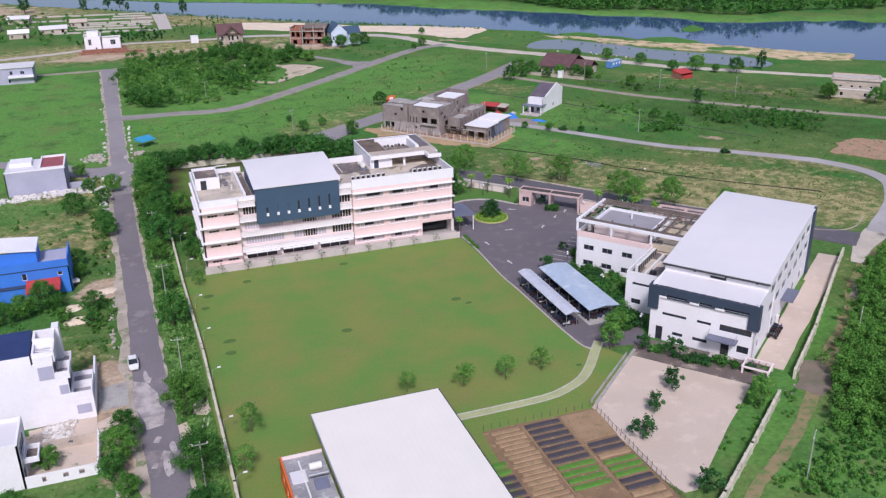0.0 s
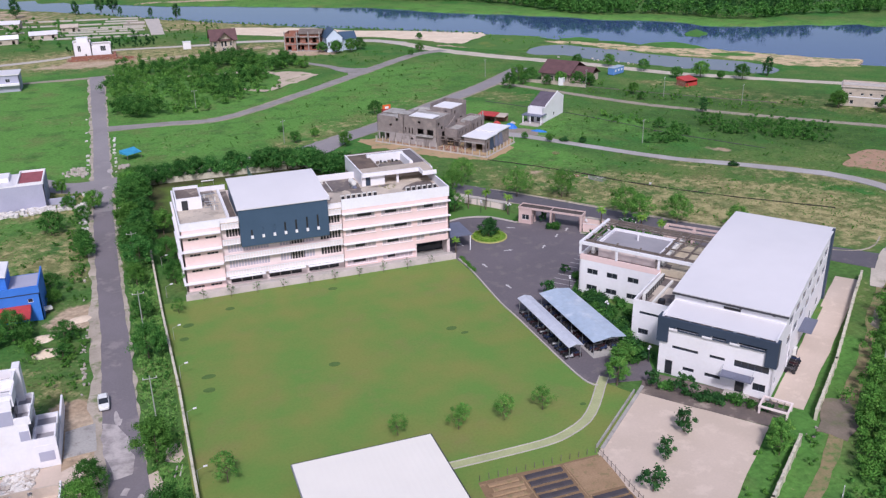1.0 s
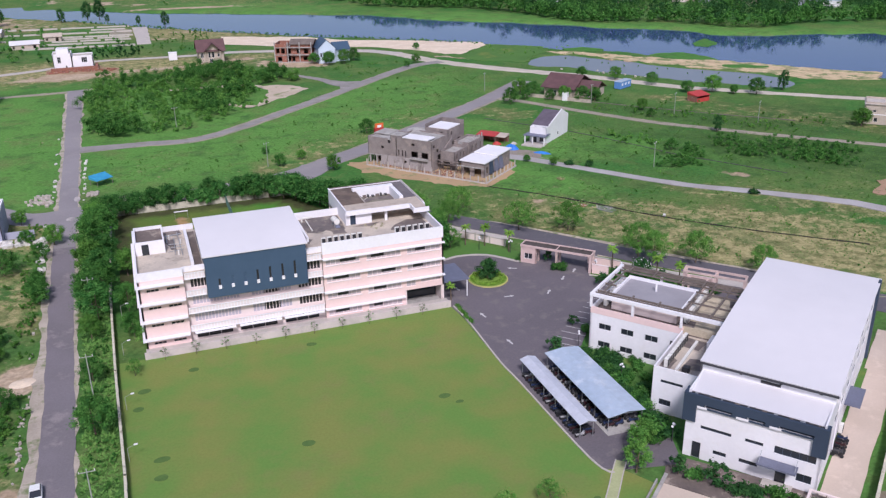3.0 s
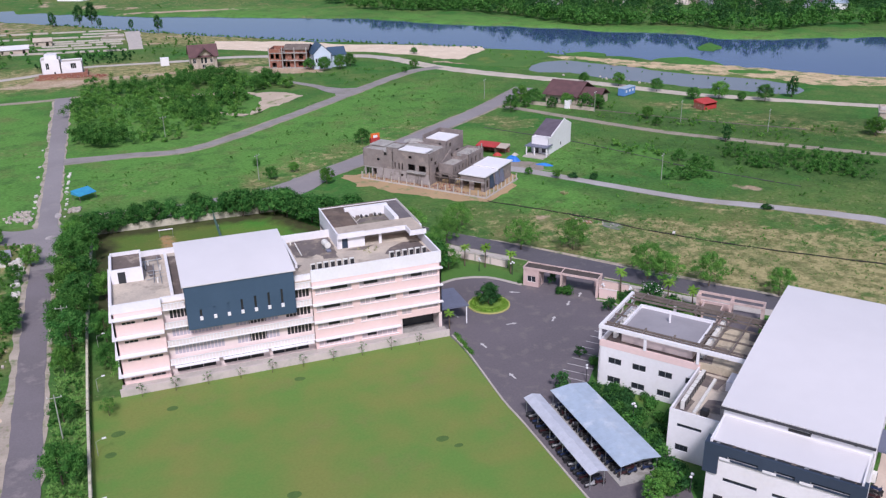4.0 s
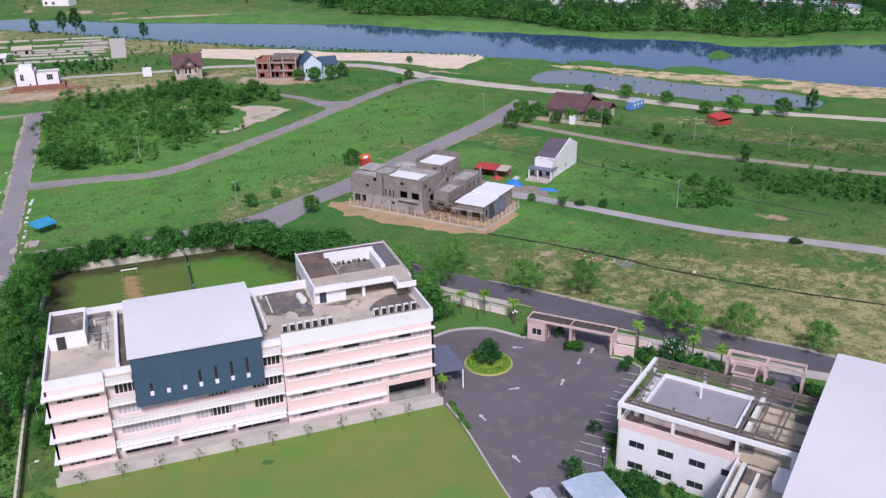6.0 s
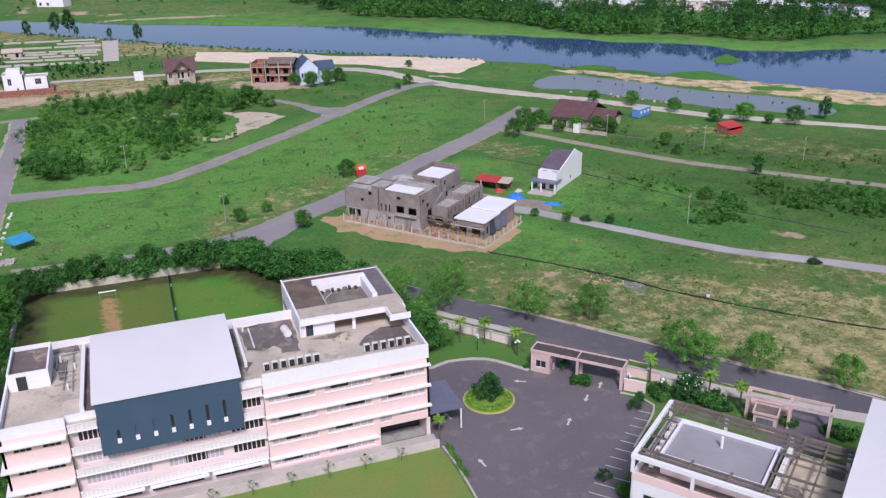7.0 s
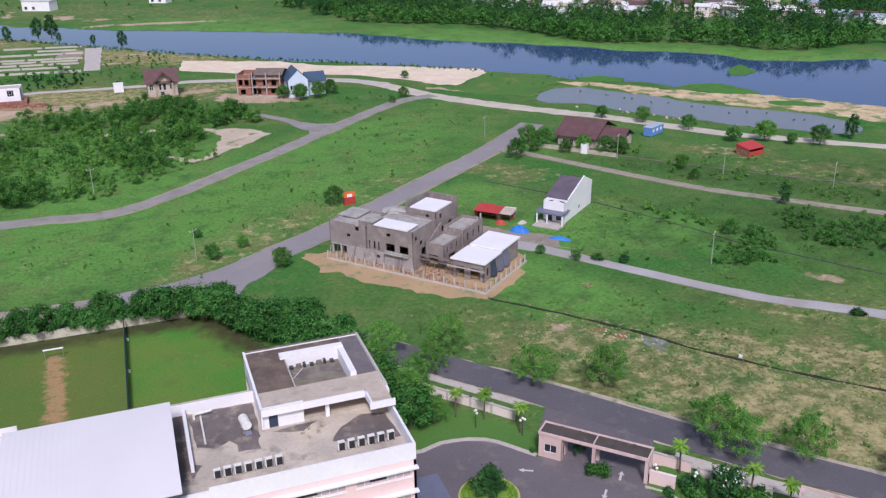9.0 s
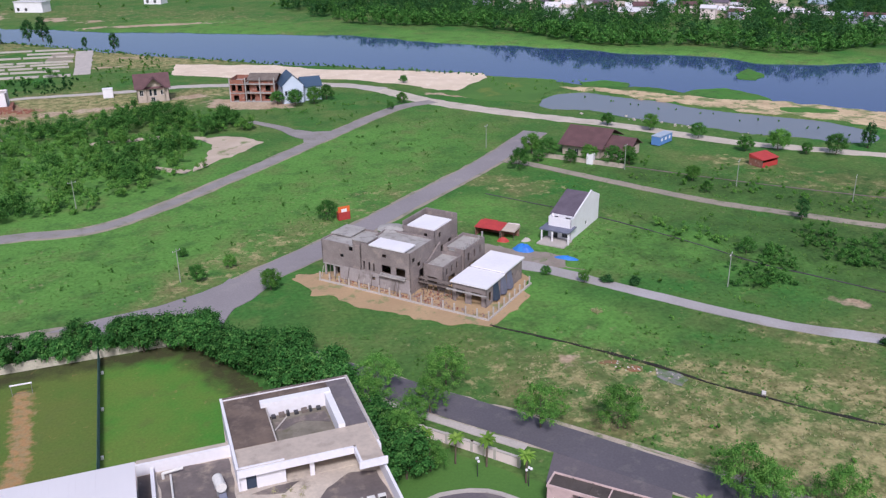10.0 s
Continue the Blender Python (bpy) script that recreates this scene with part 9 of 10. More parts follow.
FARWOOD = [(160, 670), (200, 622), (242, 590), (266, 530), (275, 506), (290, 494), (316, 486), (330, 466), (340, 450), (354, 443), (372, 444), (392, 444), (440, 430), (620, 340), (760, 420), (520, 640), (360, 760), (240, 800), (150, 740)]
far = scatter(FARWOOD, 1200, 64)
for hx, hy in FAR_HOUSES:
    far = far[~((np.abs(far[:, 0] - hx - 2) < 7) & (far[:, 1] < hy + 6) & (far[:, 1] > hy - 12))]
woods("far_woods", "belt of tall dark trees across the river", far[::2], 8, 15, 0.95, 44, LEAF_D, 65)
woods("far_woods", "belt of tall dark trees across the river", far[1::2], 6, 12, 0.9, 40, LEAF_A, 66)
edge = [(x + 2, y + 2) for x, y in smooth_line([(172, 640), (198, 616), (240, 582), (263, 524), (271, 500), (286, 489), (313, 481), (323, 467), (329, 451), (338, 441), (350, 435), (369, 437), (388, 437), (440, 424)], 4.5)]
woods("far_woods", "bright green trees at the edge of the far bank", edge, 6, 11, 1.1, 44, LEAF_A, 67)
woods("village_trees", "trees and bushes among the burial terraces", scatter([(-90, 490), (-20, 488), (14, 500), (16, 524), (-20, 526), (-40, 640), (-90, 640)], 46, 140), 2.0, 6, 0.7, 70, LEAF_A, 141, "trees")
woods("village_trees", "low bushes on the grass by the village lane", scatter([(20, 490), (58, 490), (58, 560), (30, 590), (27, 530)], 50, 142), 0.6, 2.6, 0.5, 40, LEAF_B, 143, "bushes")
woods("lane_bushes", "bushes beside the village lane", scatter([(-26, 478), (16, 486), (26, 506), (20, 516), (-18, 512)], 60, 144), 1.0, 3.0, 0.5, 50, LEAF_D, 145, "bushes")
woods("pond_plants", "green water plants standing in the pond", [(x + NRG.uniform(-3, 3), y + NRG.uniform(-3, 3)) for x, y in smooth_line([(206, 390), (222, 366), (238, 342), (262, 306)], 7.0)], 0.4, 1.0, 0.4, 24, LEAF_B, 146, "reeds", 0.1)
woods("far_bushes", "scattered bushes on the far bank meadow", scatter([(-80, 800), (-20, 745), (100, 650), (150, 620), (150, 760), (60, 860), (-80, 960)], 18, 68), 2.0, 5, 0.8, 60, LEAF_B, 68, "bushes")
RIGHTWOOD = [(94, 84), (89, 77), (84, 72), (100, 72), (150, 96), (160, 128), (146, 126), (128, 112.5), (110, 97)]
near_wood = scatter(RIGHTWOOD, 420, 70)
woods("wayside_wood", "leafy green wood outside the school wall", near_wood[::2], 3.0, 5.6, 0.33, 190, LEAF_B, 71, wide=0.5)
woods("wayside_wood", "bright green undergrowth outside the school wall", near_wood[1::2], 1.4, 4.0, 0.31, 150, LEAF_F, 72, wide=0.6)

BRAMBLE = [(70.5, 64.6), (76, 60), (94, 66), (96, 76), (88, 77), (83.6, 73.2), (78.6, 70.4)]
low_wood = scatter(BRAMBLE, 120, 75)
woods("bramble", "low tangled green scrub beside the earth track", low_wood[::2], 0.8, 2.0, 0.26, 90, LEAF_A, 76, "bushes", 0.15, 0.8)
woods("bramble", "bright low scrub beside the earth track", low_wood[1::2], 0.6, 1.6, 0.26, 90, LEAF_B, 77, "bushes", 0.15, 0.8)
woods("wall_scrub", "low green scrub between school wall and earth track", scatter([(68.6, 67.6), (74.8, 72.6), (85, 83.5), (86.6, 85.6), (88, 83), (80, 73.6), (70.4, 65.4)], 60, 78), 0.5, 1.4, 0.26, 80, LEAF_B, 79, "bushes", 0.15, 0.7)

# bushes and tussocks over the fields
FRONT_FIELDS = [
    ([(126, 246), (150, 216), (166, 200), (200, 206), (196, 226), (170, 262), (150, 292), (124, 268)], 60, 0.6, 1.6),
    ([(150, 228), (156, 236), (166, 242), (172, 240), (164, 226), (156, 224)], 40, 1.2, 2.8),
    ([(176, 230), (186, 240), (194, 236), (206, 230), (214, 220), (200, 207), (190, 214), (182, 222)], 100, 1.6, 3.4),
    ([(172, 236), (182, 250), (194, 248), (184, 236)], 14, 1.2, 2.6),
    ([(150, 262), (158, 246), (164, 250), (156, 268)], 16, 1.0, 2.4),
    ([(176, 286), (192, 270), (210, 236), (214, 240), (196, 276), (182, 292)], 40, 0.8, 2.4)]
LANE_FIELDS = [
    ([(152, 318), (180, 280), (214, 240), (250, 224), (236, 250), (206, 290), (182, 312)], 70, 0.8, 2.0),
    ([(100, 228), (146, 178), (172, 160), (190, 168), (150, 205), (118, 246)], 50, 0.4, 1.0),
    ([(10, 290), (40, 300), (96, 358), (140, 402), (154, 398), (110, 316), (66, 282), (30, 268)], 70, 0.4, 1.1),
    ([(-36, 180), (-13, 180), (-13, 226), (-40, 224)], 60, 0.5, 1.4),
    ([(-36, 128), (-15, 134), (-14, 160), (-36, 156)], 70, 0.6, 1.6)]
EDGE_FIELDS = [
    ([(86, 420), (140, 428), (128, 406), (104, 388), (84, 404)], 60, 0.5, 1.6),
    ([(66, 225), (96, 190), (126, 160), (136, 166), (104, 200), (78, 232)], 70, 0.4, 1.1),
    ([(188, 452), (236, 404), (226, 392), (176, 420), (150, 450)], 60, 0.6, 1.8)]
for i, (poly, n, a, b) in enumerate(FRONT_FIELDS + LANE_FIELDS + EDGE_FIELDS):
    n = n if b > 2 else round(n * 0.45)
    woods("field_bushes", "scattered low green bushes in rough grass", scatter(poly, n, 80 + i), a, b, 0.24 if b < 2 else 0.3, 80 if b < 2 else 150, LEAF_A if b > 2.5 else (LEAF_B, LEAF_F, LEAF_B)[i % 3], 90 + i, "bushes", 0.15, 0.6 if b < 2 else 0.75)
TUFTS = [
    ([(30, 300), (66, 284), (140, 330), (164, 352), (150, 400), (100, 362), (60, 334)], 34),
    ([(118, 252), (160, 204), (180, 190), (240, 214), (206, 288), (150, 318)], 44),
    ([(66, 228), (96, 232), (150, 206), (178, 176), (150, 142), (128, 160), (90, 206)], 30),
    ([(-60, 180), (-14, 180), (-15, 330), (-60, 330)], 26),
    ([(0, 262), (46, 262), (66, 276), (40, 300), (0, 300)], 18)]
for i, (poly, n) in enumerate(TUFTS):
    woods("field_tussocks", "low dark tussocks dotted over the rough grass", scatter(poly, n, 160 + i), 0.4, 1.0, 0.22, 40, LEAF_B, 170 + i, "bushes", 0.2, 0.8)
ROADSIDE = [(-5, 80), (2, 80), (1.5, 120), (1, 160), (0.5, 240), (-5.4, 240), (-4.4, 160), (-3.2, 120)]
woods("verge_bushes", "overgrown green verge between road and wall", scatter(ROADSIDE, 150, 100), 0.3, 1.1, 0.26, 70, LEAF_A, 101, "bushes", 0.2)
woods("verge_bushes", "overgrown weeds along the road edge", scatter([(-16, 90), (-10.5, 90), (-11.5, 160), (-12, 250), (-17, 250), (-15, 160)], 110, 102), 0.4, 1.4, 0.26, 70, LEAF_B, 103, "bushes", 0.2)
woods("wall_bushes", "weeds along the sand yard wall", scatter([(58, 69), (62, 69), (84, 86), (80, 89)], 14, 104), 0.4, 1.1, 0.28, 60, LEAF_B, 105, "bushes", 0.2)
woods("track_bushes", "weeds between wall and earth track", scatter([(56, 52), (97, 80), (134, 112), (133.5, 122), (92, 87.6), (52, 56.5)], 130, 106), 0.4, 1.2, 0.34, 50, LEAF_B, 107, "bushes", 0.2)


def tussocks(name, label, poly, n, size, mat, seed):
    """Grass: upright blades in small tufts."""
    rng = np.random.default_rng(seed)
    c = scatter(poly, n, seed)
    k = 5
    p = np.repeat(c, k, axis=0)
    m = len(p)
    w = rng.uniform(0, 2 * math.pi, m)
    s = size * rng.uniform(0.5, 1.4, m)
    off = np.stack([np.cos(w), np.sin(w)], axis=1) * (s * 0.35)[:, None]
    side = np.stack([-np.sin(w), np.cos(w)], axis=1) * (s * 0.3)[:, None]
    base = p + off * 0.3
    v = np.empty((m, 3, 3))
    v[:, 0, :2], v[:, 1, :2], v[:, 2, :2] = base - side, base + side, p + off * 3.2
    v[:, :2, 2] = -0.08
    v[:, 2, 2] = s * 0.45
    f = np.arange(m * 3).reshape(-1, 3)
    return tagged(part(name, mesh_from(name, v.reshape(-1, 3), f, mat), mat), label, "grass", kind="stuff")


tussocks("grass_tufts", "tufts of rough green field grass", [(66, 268), (90, 300), (140, 340), (168, 350), (150, 400), (100, 360), (40, 305), (0, 300), (0, 262)], 2200, 0.35, LEAF_G, 120)
tussocks("grass_tufts", "tufts of rough green field grass", [(118, 250), (160, 202), (196, 170), (260, 216), (210, 290), (150, 318)], 3000, 0.4, LEAF_G, 121)
tussocks("grass_tufts", "tufts of rough green field grass", [(62, 240), (96, 232), (150, 208), (196, 160), (160, 140), (130, 152), (84, 208)], 1800, 0.35, LEAF_G, 122)
tussocks("dry_tufts", "bleached tufts of dry grass", [(92, 214), (128, 176), (160, 146), (176, 152), (140, 190), (108, 220)], 1000, 0.34, LEAF_Y, 123)
tussocks("grass_tufts", "tufts of rough grass on the house lots", [(-60, 100), (-14, 92), (-14, 250), (-60, 250)], 2400, 0.4, LEAF_G, 124)
tussocks("grass_tufts", "tufts of grass on the road verge", [(-4, 60), (1.8, 60), (1.0, 240), (-5, 240)], 2600, 0.5, LEAF_G, 125)
tussocks("grass_tufts", "tufts of grass outside the school wall", [(60, 56), (96, 88), (134, 120), (150, 120), (150, 90), (90, 44)], 1500, 0.35, LEAF_G, 126)
tussocks("far_tufts", "rough grass by the river", [(-60, 420), (0, 430), (150, 400), (200, 360), (250, 290), (280, 300), (230, 400), (160, 470), (60, 540), (-60, 640)], 1200, 0.5, LEAF_G, 127)
woods("bank_reeds", "dark scrub along the near river bank", [(x + NRG.uniform(-5, 0), y + NRG.uniform(-5, 0)) for x, y in smooth_line(NEAR_BANK[2:7], 1.5)], 0.3, 1.3, 0.6, 26, LEAF_A, 132, "reeds", 0.1)

# ---- lamp posts, poles, rubble and other small things ----
def power_pole(m, h=7.5, group="power poles"):
    p = thing("power_pole", m, "tapered concrete power pole with cross arm", "power pole", group)
    part("pole", tube((0, 0, 0), (0, 0, h), 0.12, 0.075, 8), POLE_CONC, p)
    part("cross_arm", box(-1.05, 1.05, -0.045, 0.045, h - 0.55, h - 0.45), POLE_CONC, p)
    for x in (-0.95, 0.0, 0.95):
        part("insulator", tube((x, 0, h - 0.45), (x, 0, h - 0.2), 0.05, 0.04, 6), WHITE, p)
    return p


pp = power_pole(pose(-2.0, 156.2, 0))
for x, y, w in ((-1.5, 124.6, 0), (-1.0, 94.0, 0), (-2.2, 188, 0), (74.2, 67.2, 40), (107, 93, 40), (148.3, 228.4, 40), (190.4, 280.9, 40), (208.5, 258.6, 40), (171, 305.8, 40), (143.3, 342.2, 40), (23.8, 330, 20), (45.4, 272, 40)):
    copy_thing(pp, pose(x, y, 0, 0, 0, w))


def street_lamp(m, h=2.3):
    s = thing("street_lamp", m, "white curved-arm lamp on the boundary wall", "street lamp", "lamps along the wall")
    part("post", tube((0, 0, 0), (0, 0, h), 0.05, 0.035, 8), POLE_CONC, s)
    part("arm", tube((0, 0, h), (0.95, 0, h + 0.4), 0.03, 0.025, 6), POLE_CONC, s)
    part("head", prism([(0.9, -0.11), (1.45, -0.08), (1.45, 0.08), (0.9, 0.11)], h + 0.34, [h + 0.48, h + 0.54, h + 0.54, h + 0.48]), WHITE, s)
    return s


sl = street_lamp(pose(2.9, 168.3, 0))
for y in (149.7, 135.4, 121.0, 106.0, 92.0, 184.0):
    copy_thing(sl, pose(2.95, y, 0))


def globe_lamp(m):
    g = thing("globe_lamp", m, "garden lamp post with white glass globes", "garden lamp", "globe lamps")
    part("post", tube((0, 0, 0), (0, 0, 2.7), 0.07, 0.05, 8), DARK_STEEL, g)
    for dx, dy, z in ((0.35, 0, 2.75), (-0.35, 0, 2.75), (0, 0, 3.05)):
        bm = bmesh.new()
        bmesh.ops.create_icosphere(bm, subdivisions=2, radius=0.2, matrix=Matrix.Translation((dx, dy, z)))
        part("globe", bm, WHITE, g)
    part("bracket", box(-0.35, 0.35, -0.03, 0.03, 2.5, 2.56), DARK_STEEL, g)
    return g


gl = globe_lamp(pose(84.0, 185.2, 0))
for x, y in ((78.4, 189.6), (95.8, 168.6), (77.6, 142.0), (78.6, 129.4), (76.6, 112.0), (65.6, 190.4), (36.2, 191.2), (99.8, 165.2), (66.4, 197.4)):
    copy_thing(gl, pose(x, y, 0, 0, 0, x * 31 % 180))

# dark ditch line across the fields, with a pale marker
ribbon("ditch", [(97.5, 230.6), (114, 211.7), (125, 195.8), (139.4, 179.2), (160, 160)], 0.55, 0.06, DITCH, "dark narrow ditch with old netting across the field", "ditch", 0.4, 33)
ribbon("field_edge", [(126, 301), (144, 275), (155, 253), (162, 236), (169, 225), (179, 209)], 0.32, 0.05, BED_SHEET, "thin dark field boundary in the grass", "field boundary", 0.2, 34)
ribbon("field_edge", [(170, 312), (196, 282), (222, 256)], 0.5, 0.04, TIMBER, "thin dark field boundary in the grass", "field boundary", 0.2, 35)
sheet("red_earth", [(109.6, 210.4), (112.4, 206.6), (114.6, 205.6), (115.0, 207.2), (112, 210.4)], -0.1, 0.03, surf("red_earth", (0.30, 0.14, 0.08), (0.20, 0.13, 0.07), 0.4, 0.95, 3.0, 0.3, c3=(0.13, 0.18, 0.06), spots=0.5, thr=0.46), "patch of turned red earth beside the ditch", "bare earth", 0.4, 0.75, 36)
sheet("gravel_patch", [(115.6, 203.4), (118.6, 199.6), (120.4, 200.6), (119.4, 204.2), (117, 205.6)], -0.1, 0.03, GRAVEL_GRASS, "small patch of grey gravel in the grass", "gravel", 0.4, 0.75, 37)
for x, y, r in ((5.9, 154.4, 1.0), (7.1, 134.2, 0.9), (7.0, 129.9, 0.9), (27.6, 130.7, 0.9), (50.6, 135.3, 0.8), (52.0, 133.0, 0.6), (4.4, 149.0, 0.8), (14.0, 158.2, 0.8), (34.2, 160.0, 0.8), (60.4, 104.6, 0.5)):
    oval = [(x + 1.15 * r * math.cos(w), y + 0.8 * r * math.sin(w)) for w in np.linspace(0, 2 * math.pi, 14, endpoint=False)]
    sheet("turf_patch", oval, -0.05, 0.06, surf("dark_turf", (0.088, 0.160, 0.042), (0.070, 0.135, 0.036), 0.8, 0.95, 4.0, 0.4) if x == 5.9 else bpy.data.materials["dark_turf"], "dark patch of turf on the lawn", "turf patch", 0.35, 0.4, x)


def rubble(name, label, poly, n, smin, smax, mat, seed):
    rng = np.random.default_rng(seed)
    bm = bmesh.new()
    for x, y in scatter(poly, n, seed):
        s = rng.uniform(smin, smax)
        k = len(bm.verts)
        box(-s, s * rng.uniform(0.6, 1), -s * 0.6, s * 0.7, -0.05, s * rng.uniform(0.5, 1.1), bm)
        bm.verts.ensure_lookup_table()
        m = pose(x, y, 0.02, rng.uniform(-14, 14), rng.uniform(-14, 14), rng.uniform(0, 360))
        for v in bm.verts[k:]:
            v.co = m @ v.co
    return tagged(part(name, bm, mat), label, "rubble", kind="stuff")


rubble("rubble", "pale broken masonry along the road edge", [(-12.6, 200), (-11.2, 200), (-11.0, 246), (-14, 246)], 60, 0.3, 0.9, WHITE_RUBBLE, 201)
rubble("rubble", "white rubble in front of the grey house", [(-38, 229), (-18, 231), (-12, 226), (-12, 231), (-20, 235), (-38, 234)], 120, 0.3, 0.9, WHITE_RUBBLE, 202)
rubble("rubble", "rubble heaps between the white houses", [(-22, 111), (-14.8, 111.4), (-14.8, 117), (-22, 116.6)], 230, 0.1, 0.45, WHITE_RUBBLE, 203)
rubble("rubble", "loose stones on the road verge", [(-12.4, 90), (-10.4, 90), (-11.4, 190), (-12.6, 190)], 90, 0.1, 0.35, RUBBLE, 204)
rubble("rubble", "litter and stones by the track", [(84, 82), (90, 82), (92, 88), (86, 86)], 26, 0.06, 0.2, RUBBLE, 205)
rubble("rubble", "brick rubble round the half-finished white house", [(-24, 453), (2, 450), (6, 456), (-2, 460), (-24, 459)], 90, 0.25, 0.8, BRICK, 207)
rubble("rubble", "pale rocks along the river road", [(190, 372), (206, 352), (226, 322), (230, 326), (210, 356), (194, 376)], 40, 0.2, 0.6, RUBBLE, 208)
rubble("rubble", "white debris along the road edge", [(-6.0, 200), (-4.6, 200), (-4.8, 300), (-5.8, 300)], 46, 0.15, 0.45, WHITE_RUBBLE, 209)
rubble("rubble", "white debris along the road edge", [(-13.0, 255), (-11.4, 255), (-12.4, 330), (-13.8, 330)], 60, 0.15, 0.5, WHITE_RUBBLE, 210)
rubble("rubble", "stones near the side street corner", [(-20, 262), (-13, 258), (-13, 262), (-20, 268)], 30, 0.3, 0.7, RUBBLE, 206)
sheet("earth_bank", [(-26, 115.5), (-14.9, 115.4), (-11.2, 118), (-11.6, 111.6), (-22, 111.2)], -0.1, 0.04, SAND_YARD, "bare pinkish earth in front of the white house", "bare earth", 1.2, 0.4, 38)
sheet("drive_concrete", [(-14.4, 118.6), (-10.0, 119.2), (-10.0, 126.6), (-14.4, 126.0)], -0.1, 0.05, CONCRETE, "cracked concrete forecourt beside the road", "paving", 1.2, 0.25, 39)
for i, (x, y, a, b) in enumerate(((-5.6, 100.8, 0.5, 2.6), (-6.9, 127.0, 0.4, 2.2), (-4.2, 105.0, 0.4, 1.6), (-7.4, 246.0, 1.2, 1.4), (-7.0, 262.0, 0.7, 2.0))):
    sheet("road_patch", [(x + a * math.cos(w), y + b * math.sin(w)) for w in np.linspace(0, 2 * math.pi, 12, endpoint=False)], 0.0, 0.077, PALE_DUST, "pale worn patch on the asphalt road", "road patch", 0.35, 0.5, 60 + i)
sheet("road_patch", [(-8.9, 126.0), (-6.8, 125.2), (-5.6, 121.6), (-4.9, 116.0), (-5.6, 111.6), (-7.6, 111.0), (-8.8, 117)], 0.0, 0.078, PALE_DUST, "pale dusty patch spread on the road", "road patch", 0.6, 0.45, 40)
for i, (x, y, r) in enumerate(((-6.6, 125.6, 0.5), (-6.2, 108.0, 0.6), (-5.4, 103.8, 0.7), (-5.0, 99.4, 0.5), (-7.4, 101.6, 0.5))):
    sheet("road_patch", [(x - r, y - r), (x + r * 0.4, y - r * 1.4), (x + r, y + r), (x - r * 0.3, y + r * 1.6)], 0.0, 0.079, PALE_DUST, "small pale dusty splash on the asphalt", "road patch", 0.35, 0.3, 41 + i)
sheet("track_puddle", [(120.6, 107.2), (125.6, 110.8), (128, 113.4), (126, 113.6), (121, 109.4)], 0, 0.04, DIRT_ROAD, "muddy patch of the earth track", "bare earth", 1.0, 0.3, 50)
rubble("rubble", "turned stones and bricks beside the ditch", [(109.4, 210.6), (112.4, 206.6), (115.6, 205.0), (119.0, 200.0), (120.6, 201.0), (116, 206.4), (112, 210.6)], 46, 0.06, 0.2, RUBBLE, 211)
rubble("rubble", "single white boulder beside the ditch", [(128.0, 192.2), (128.8, 192.2), (128.8, 193.0), (128.0, 193.0)], 1, 0.45, 0.5, WHITE_RUBBLE, 212)
rubble("rubble", "row of white sacks and stones along the road edge", [(-12.0, 213), (-10.9, 213), (-11.0, 232), (-11.0, 247), (-16.5, 249.2), (-16.5, 247.6), (-12.4, 245.6)], 34, 0.45, 0.85, WHITE_RUBBLE, 213)
rubble("rubble", "tan stones heaped at the junction corner", [(-4.4, 262.8), (-1.6, 263.4), (-1.4, 266.6), (-4.0, 266.2)], 40, 0.2, 0.5, RUBBLE, 214)
rubble("rubble", "tan stones heaped across the junction", [(-17.6, 264.6), (-13.4, 264.0), (-13.6, 268.2), (-17.2, 268.6)], 40, 0.2, 0.5, RUBBLE, 215)
rubble("rubble", "broken concrete strewn in front of the white house", [(-21.6, 111.6), (-13.6, 111.2), (-11.6, 115.0), (-12.0, 118.0), (-21.6, 117.0)], 150, 0.1, 0.4, RUBBLE, 216)
rubble("rubble", "dark broken tiles in the house yard", [(-21.6, 112.0), (-15.0, 111.6), (-15.0, 116.0), (-21.6, 116.0)], 60, 0.1, 0.35, CONCRETE, 217)
for i, (x, y, r, hgt, flat) in enumerate(((-19.2, 158.7, 1.7, 0.5, 1.3), (-18.0, 152.7, 1.8, 0.6, 1.5), (-12.9, 164.6, 1.6, 0.3, 1.4))):
    ob = heap(x, y, r, hgt, SAND, "sand_mound", "low heap of pale building sand in the grass", 20 + i, 10, flat)
    tagged(ob, category="sand heap")
sheet("dirt_patch", [(-0.9, 112.6), (1.0, 111.6), (2.2, 113.2), (2.0, 117.2), (0.4, 116.8), (-0.6, 115)], -0.1, 0.035, SAND_YARD, "bare tan dirt beside the boundary wall", "bare earth", 0.5, 0.45, 71)
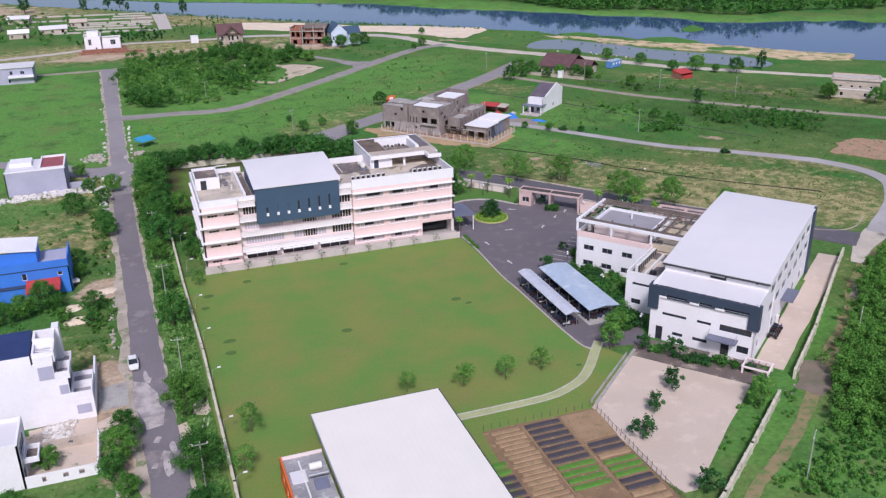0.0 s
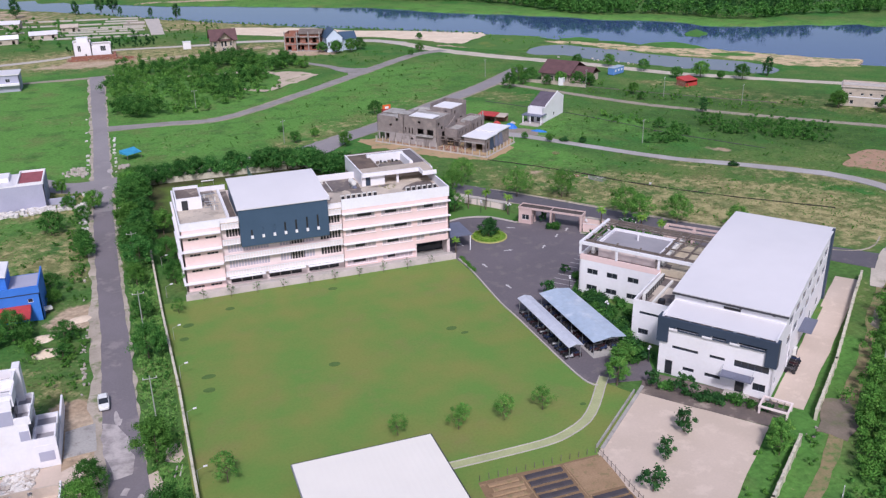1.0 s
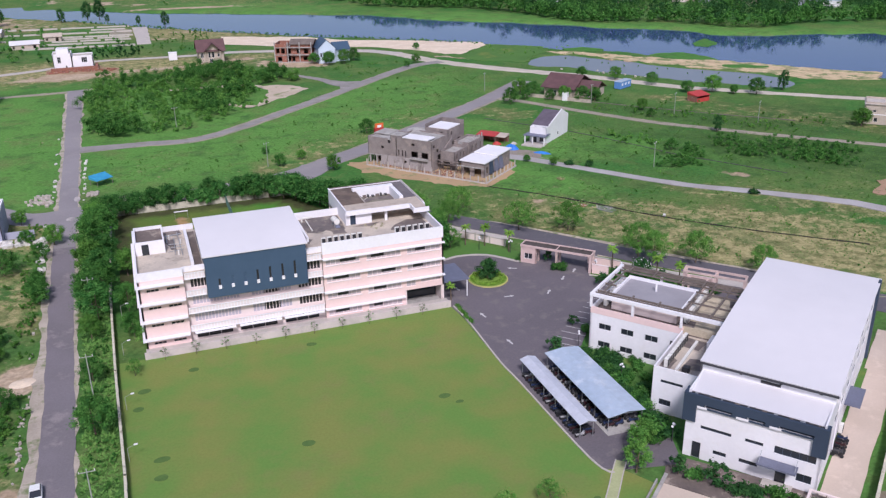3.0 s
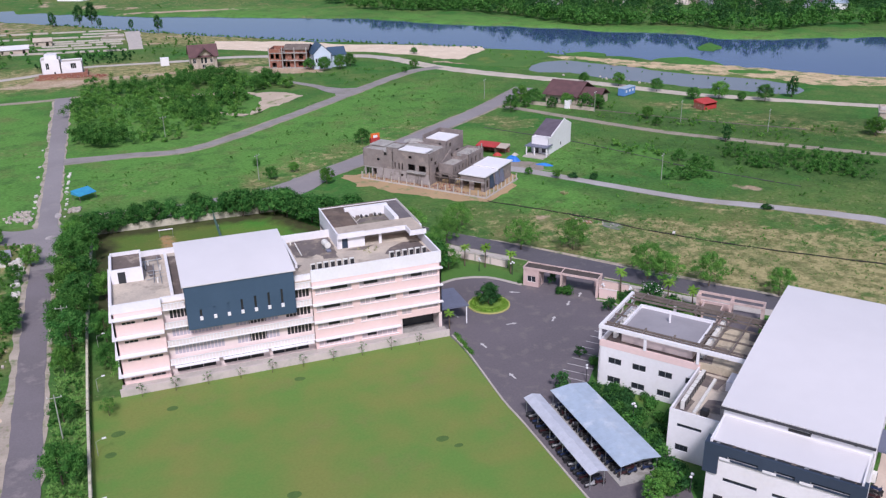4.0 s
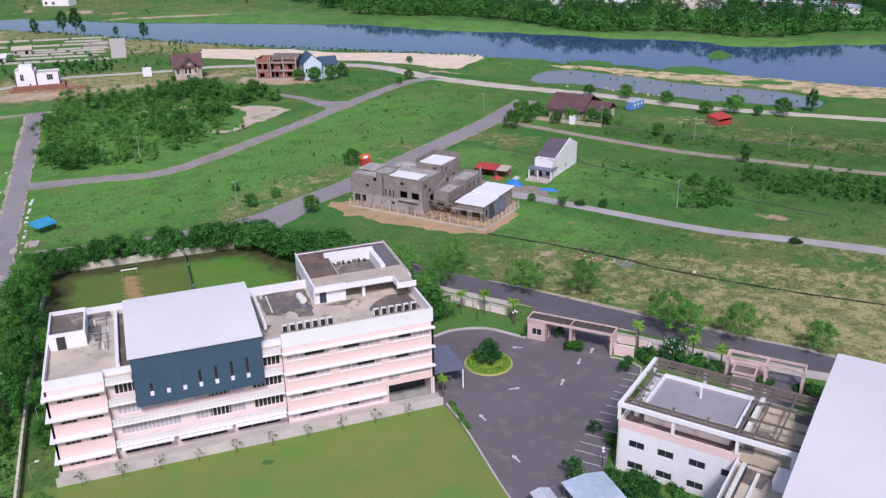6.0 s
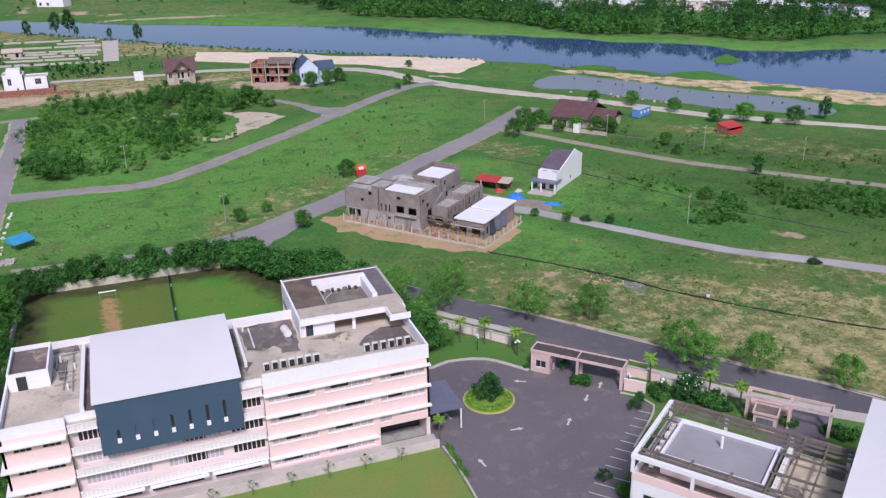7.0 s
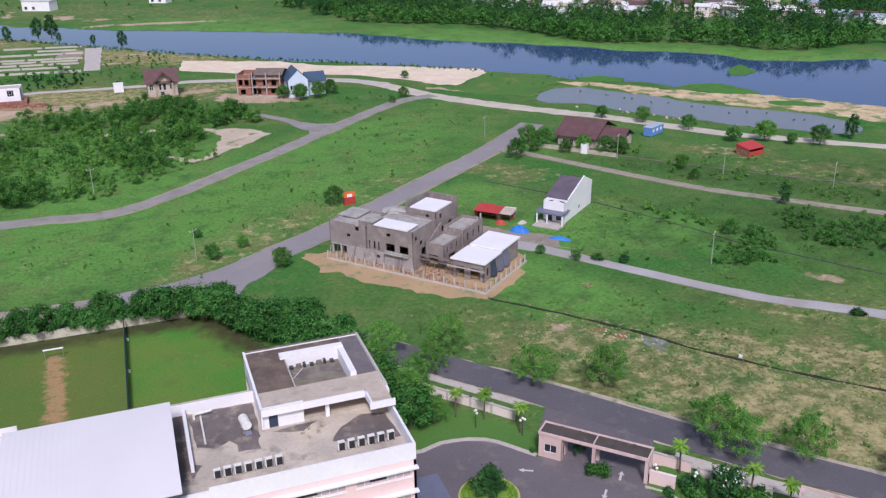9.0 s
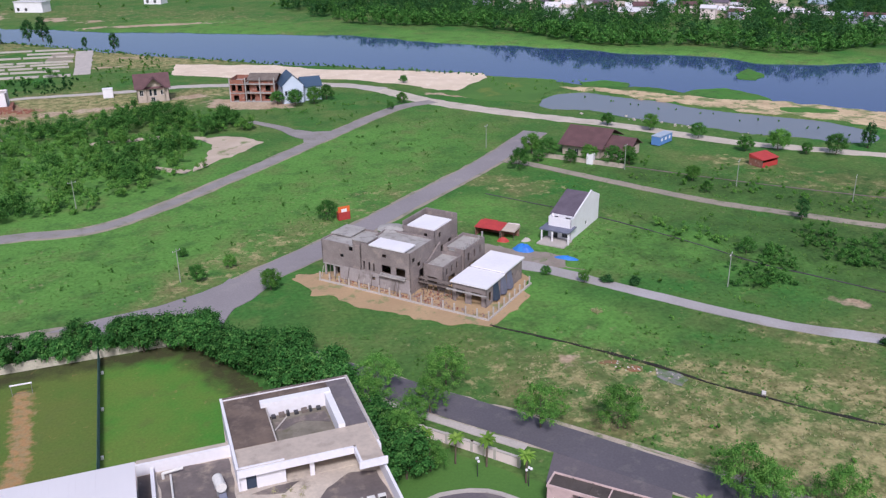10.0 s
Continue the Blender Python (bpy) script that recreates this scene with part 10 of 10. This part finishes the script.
sheet("dirt_patch", [(-3.6, 103.6), (-1.8, 104.8), (-1.2, 108.4), (-2.2, 111.2), (-3.8, 110.4)], -0.1, 0.04, SAND_YARD, "bare tan dirt beside the road", "bare earth", 0.5, 0.4, 72)
sheet("dirt_patch", [(0.2, 99.0), (1.6, 98.6), (2.0, 101.6), (0.6, 102.4)], -0.1, 0.035, SAND_YARD, "bare tan dirt beside the boundary wall", "bare earth", 0.5, 0.4, 73)
for i in range(2):
    pl = part("plank", box(-0.09, 0.09, -1.3, 1.3, 0.03, 0.1), PAVING)
    pl.matrix_basis = pose(0.3 + i * 0.7, 110.0, 0, 0, 0, -12)
    tagged(pl, "pale wooden plank lying on the verge", "plank", "planks on the verge")
cart = thing("handcart", pose(-18.9, 170.1, 0, 0, 0, 20), "white-topped handcart standing by the blue house", "handcart")
part("tray", box(-0.9, 0.9, -0.55, 0.55, 0.6, 1.1), AC_WHITE, cart)
part("axle_frame", box(-0.8, 0.8, -0.4, 0.4, 0.35, 0.6), DARK_STEEL, cart)
for y in (-0.6, 0.5):
    part("wheel", tube((0, y, 0.35), (0, y + 0.1, 0.35), 0.35, 0.35, 14), BLACK, cart)
bed_fence = thing("garden_fence", pose(0, 0, 0), "row of dark thin stakes round the vegetable garden", "fence")
for i in range(22):
    y = 92.8 - i * 1.15
    part("stake", tube((56.35, y, 0), (56.35 + 0.1 * math.sin(i), y, 1.1 + 0.15 * math.sin(i * 2)), 0.05, 0.04, 6), TIMBER, bed_fence)
for i in range(14):
    x = 38.4 + i * 1.35
    part("stake", tube((x, 93.0, 0), (x, 93.0 + 0.1 * math.sin(i), 1.0), 0.05, 0.04, 6), TIMBER, bed_fence)
part("wire", box(56.33, 56.37, 68.7, 92.9, 0.75, 0.79), DARK_STEEL, bed_fence)
pale_bush = shrub(pose(118.4, 228.2, 0), "low pale yellow-green bush in the grass", 160, 1.1, LEAF_Y, 0.22, 8, 70, "", 0.5)
for x, y in ((127.0, 239.4), (131.8, 236.4), (158.7, 197.8)):
    copy_thing(bush[0], pose(x, y, 0, 0, 0, x * 17 % 360) @ Matrix.Scale(0.9, 4))
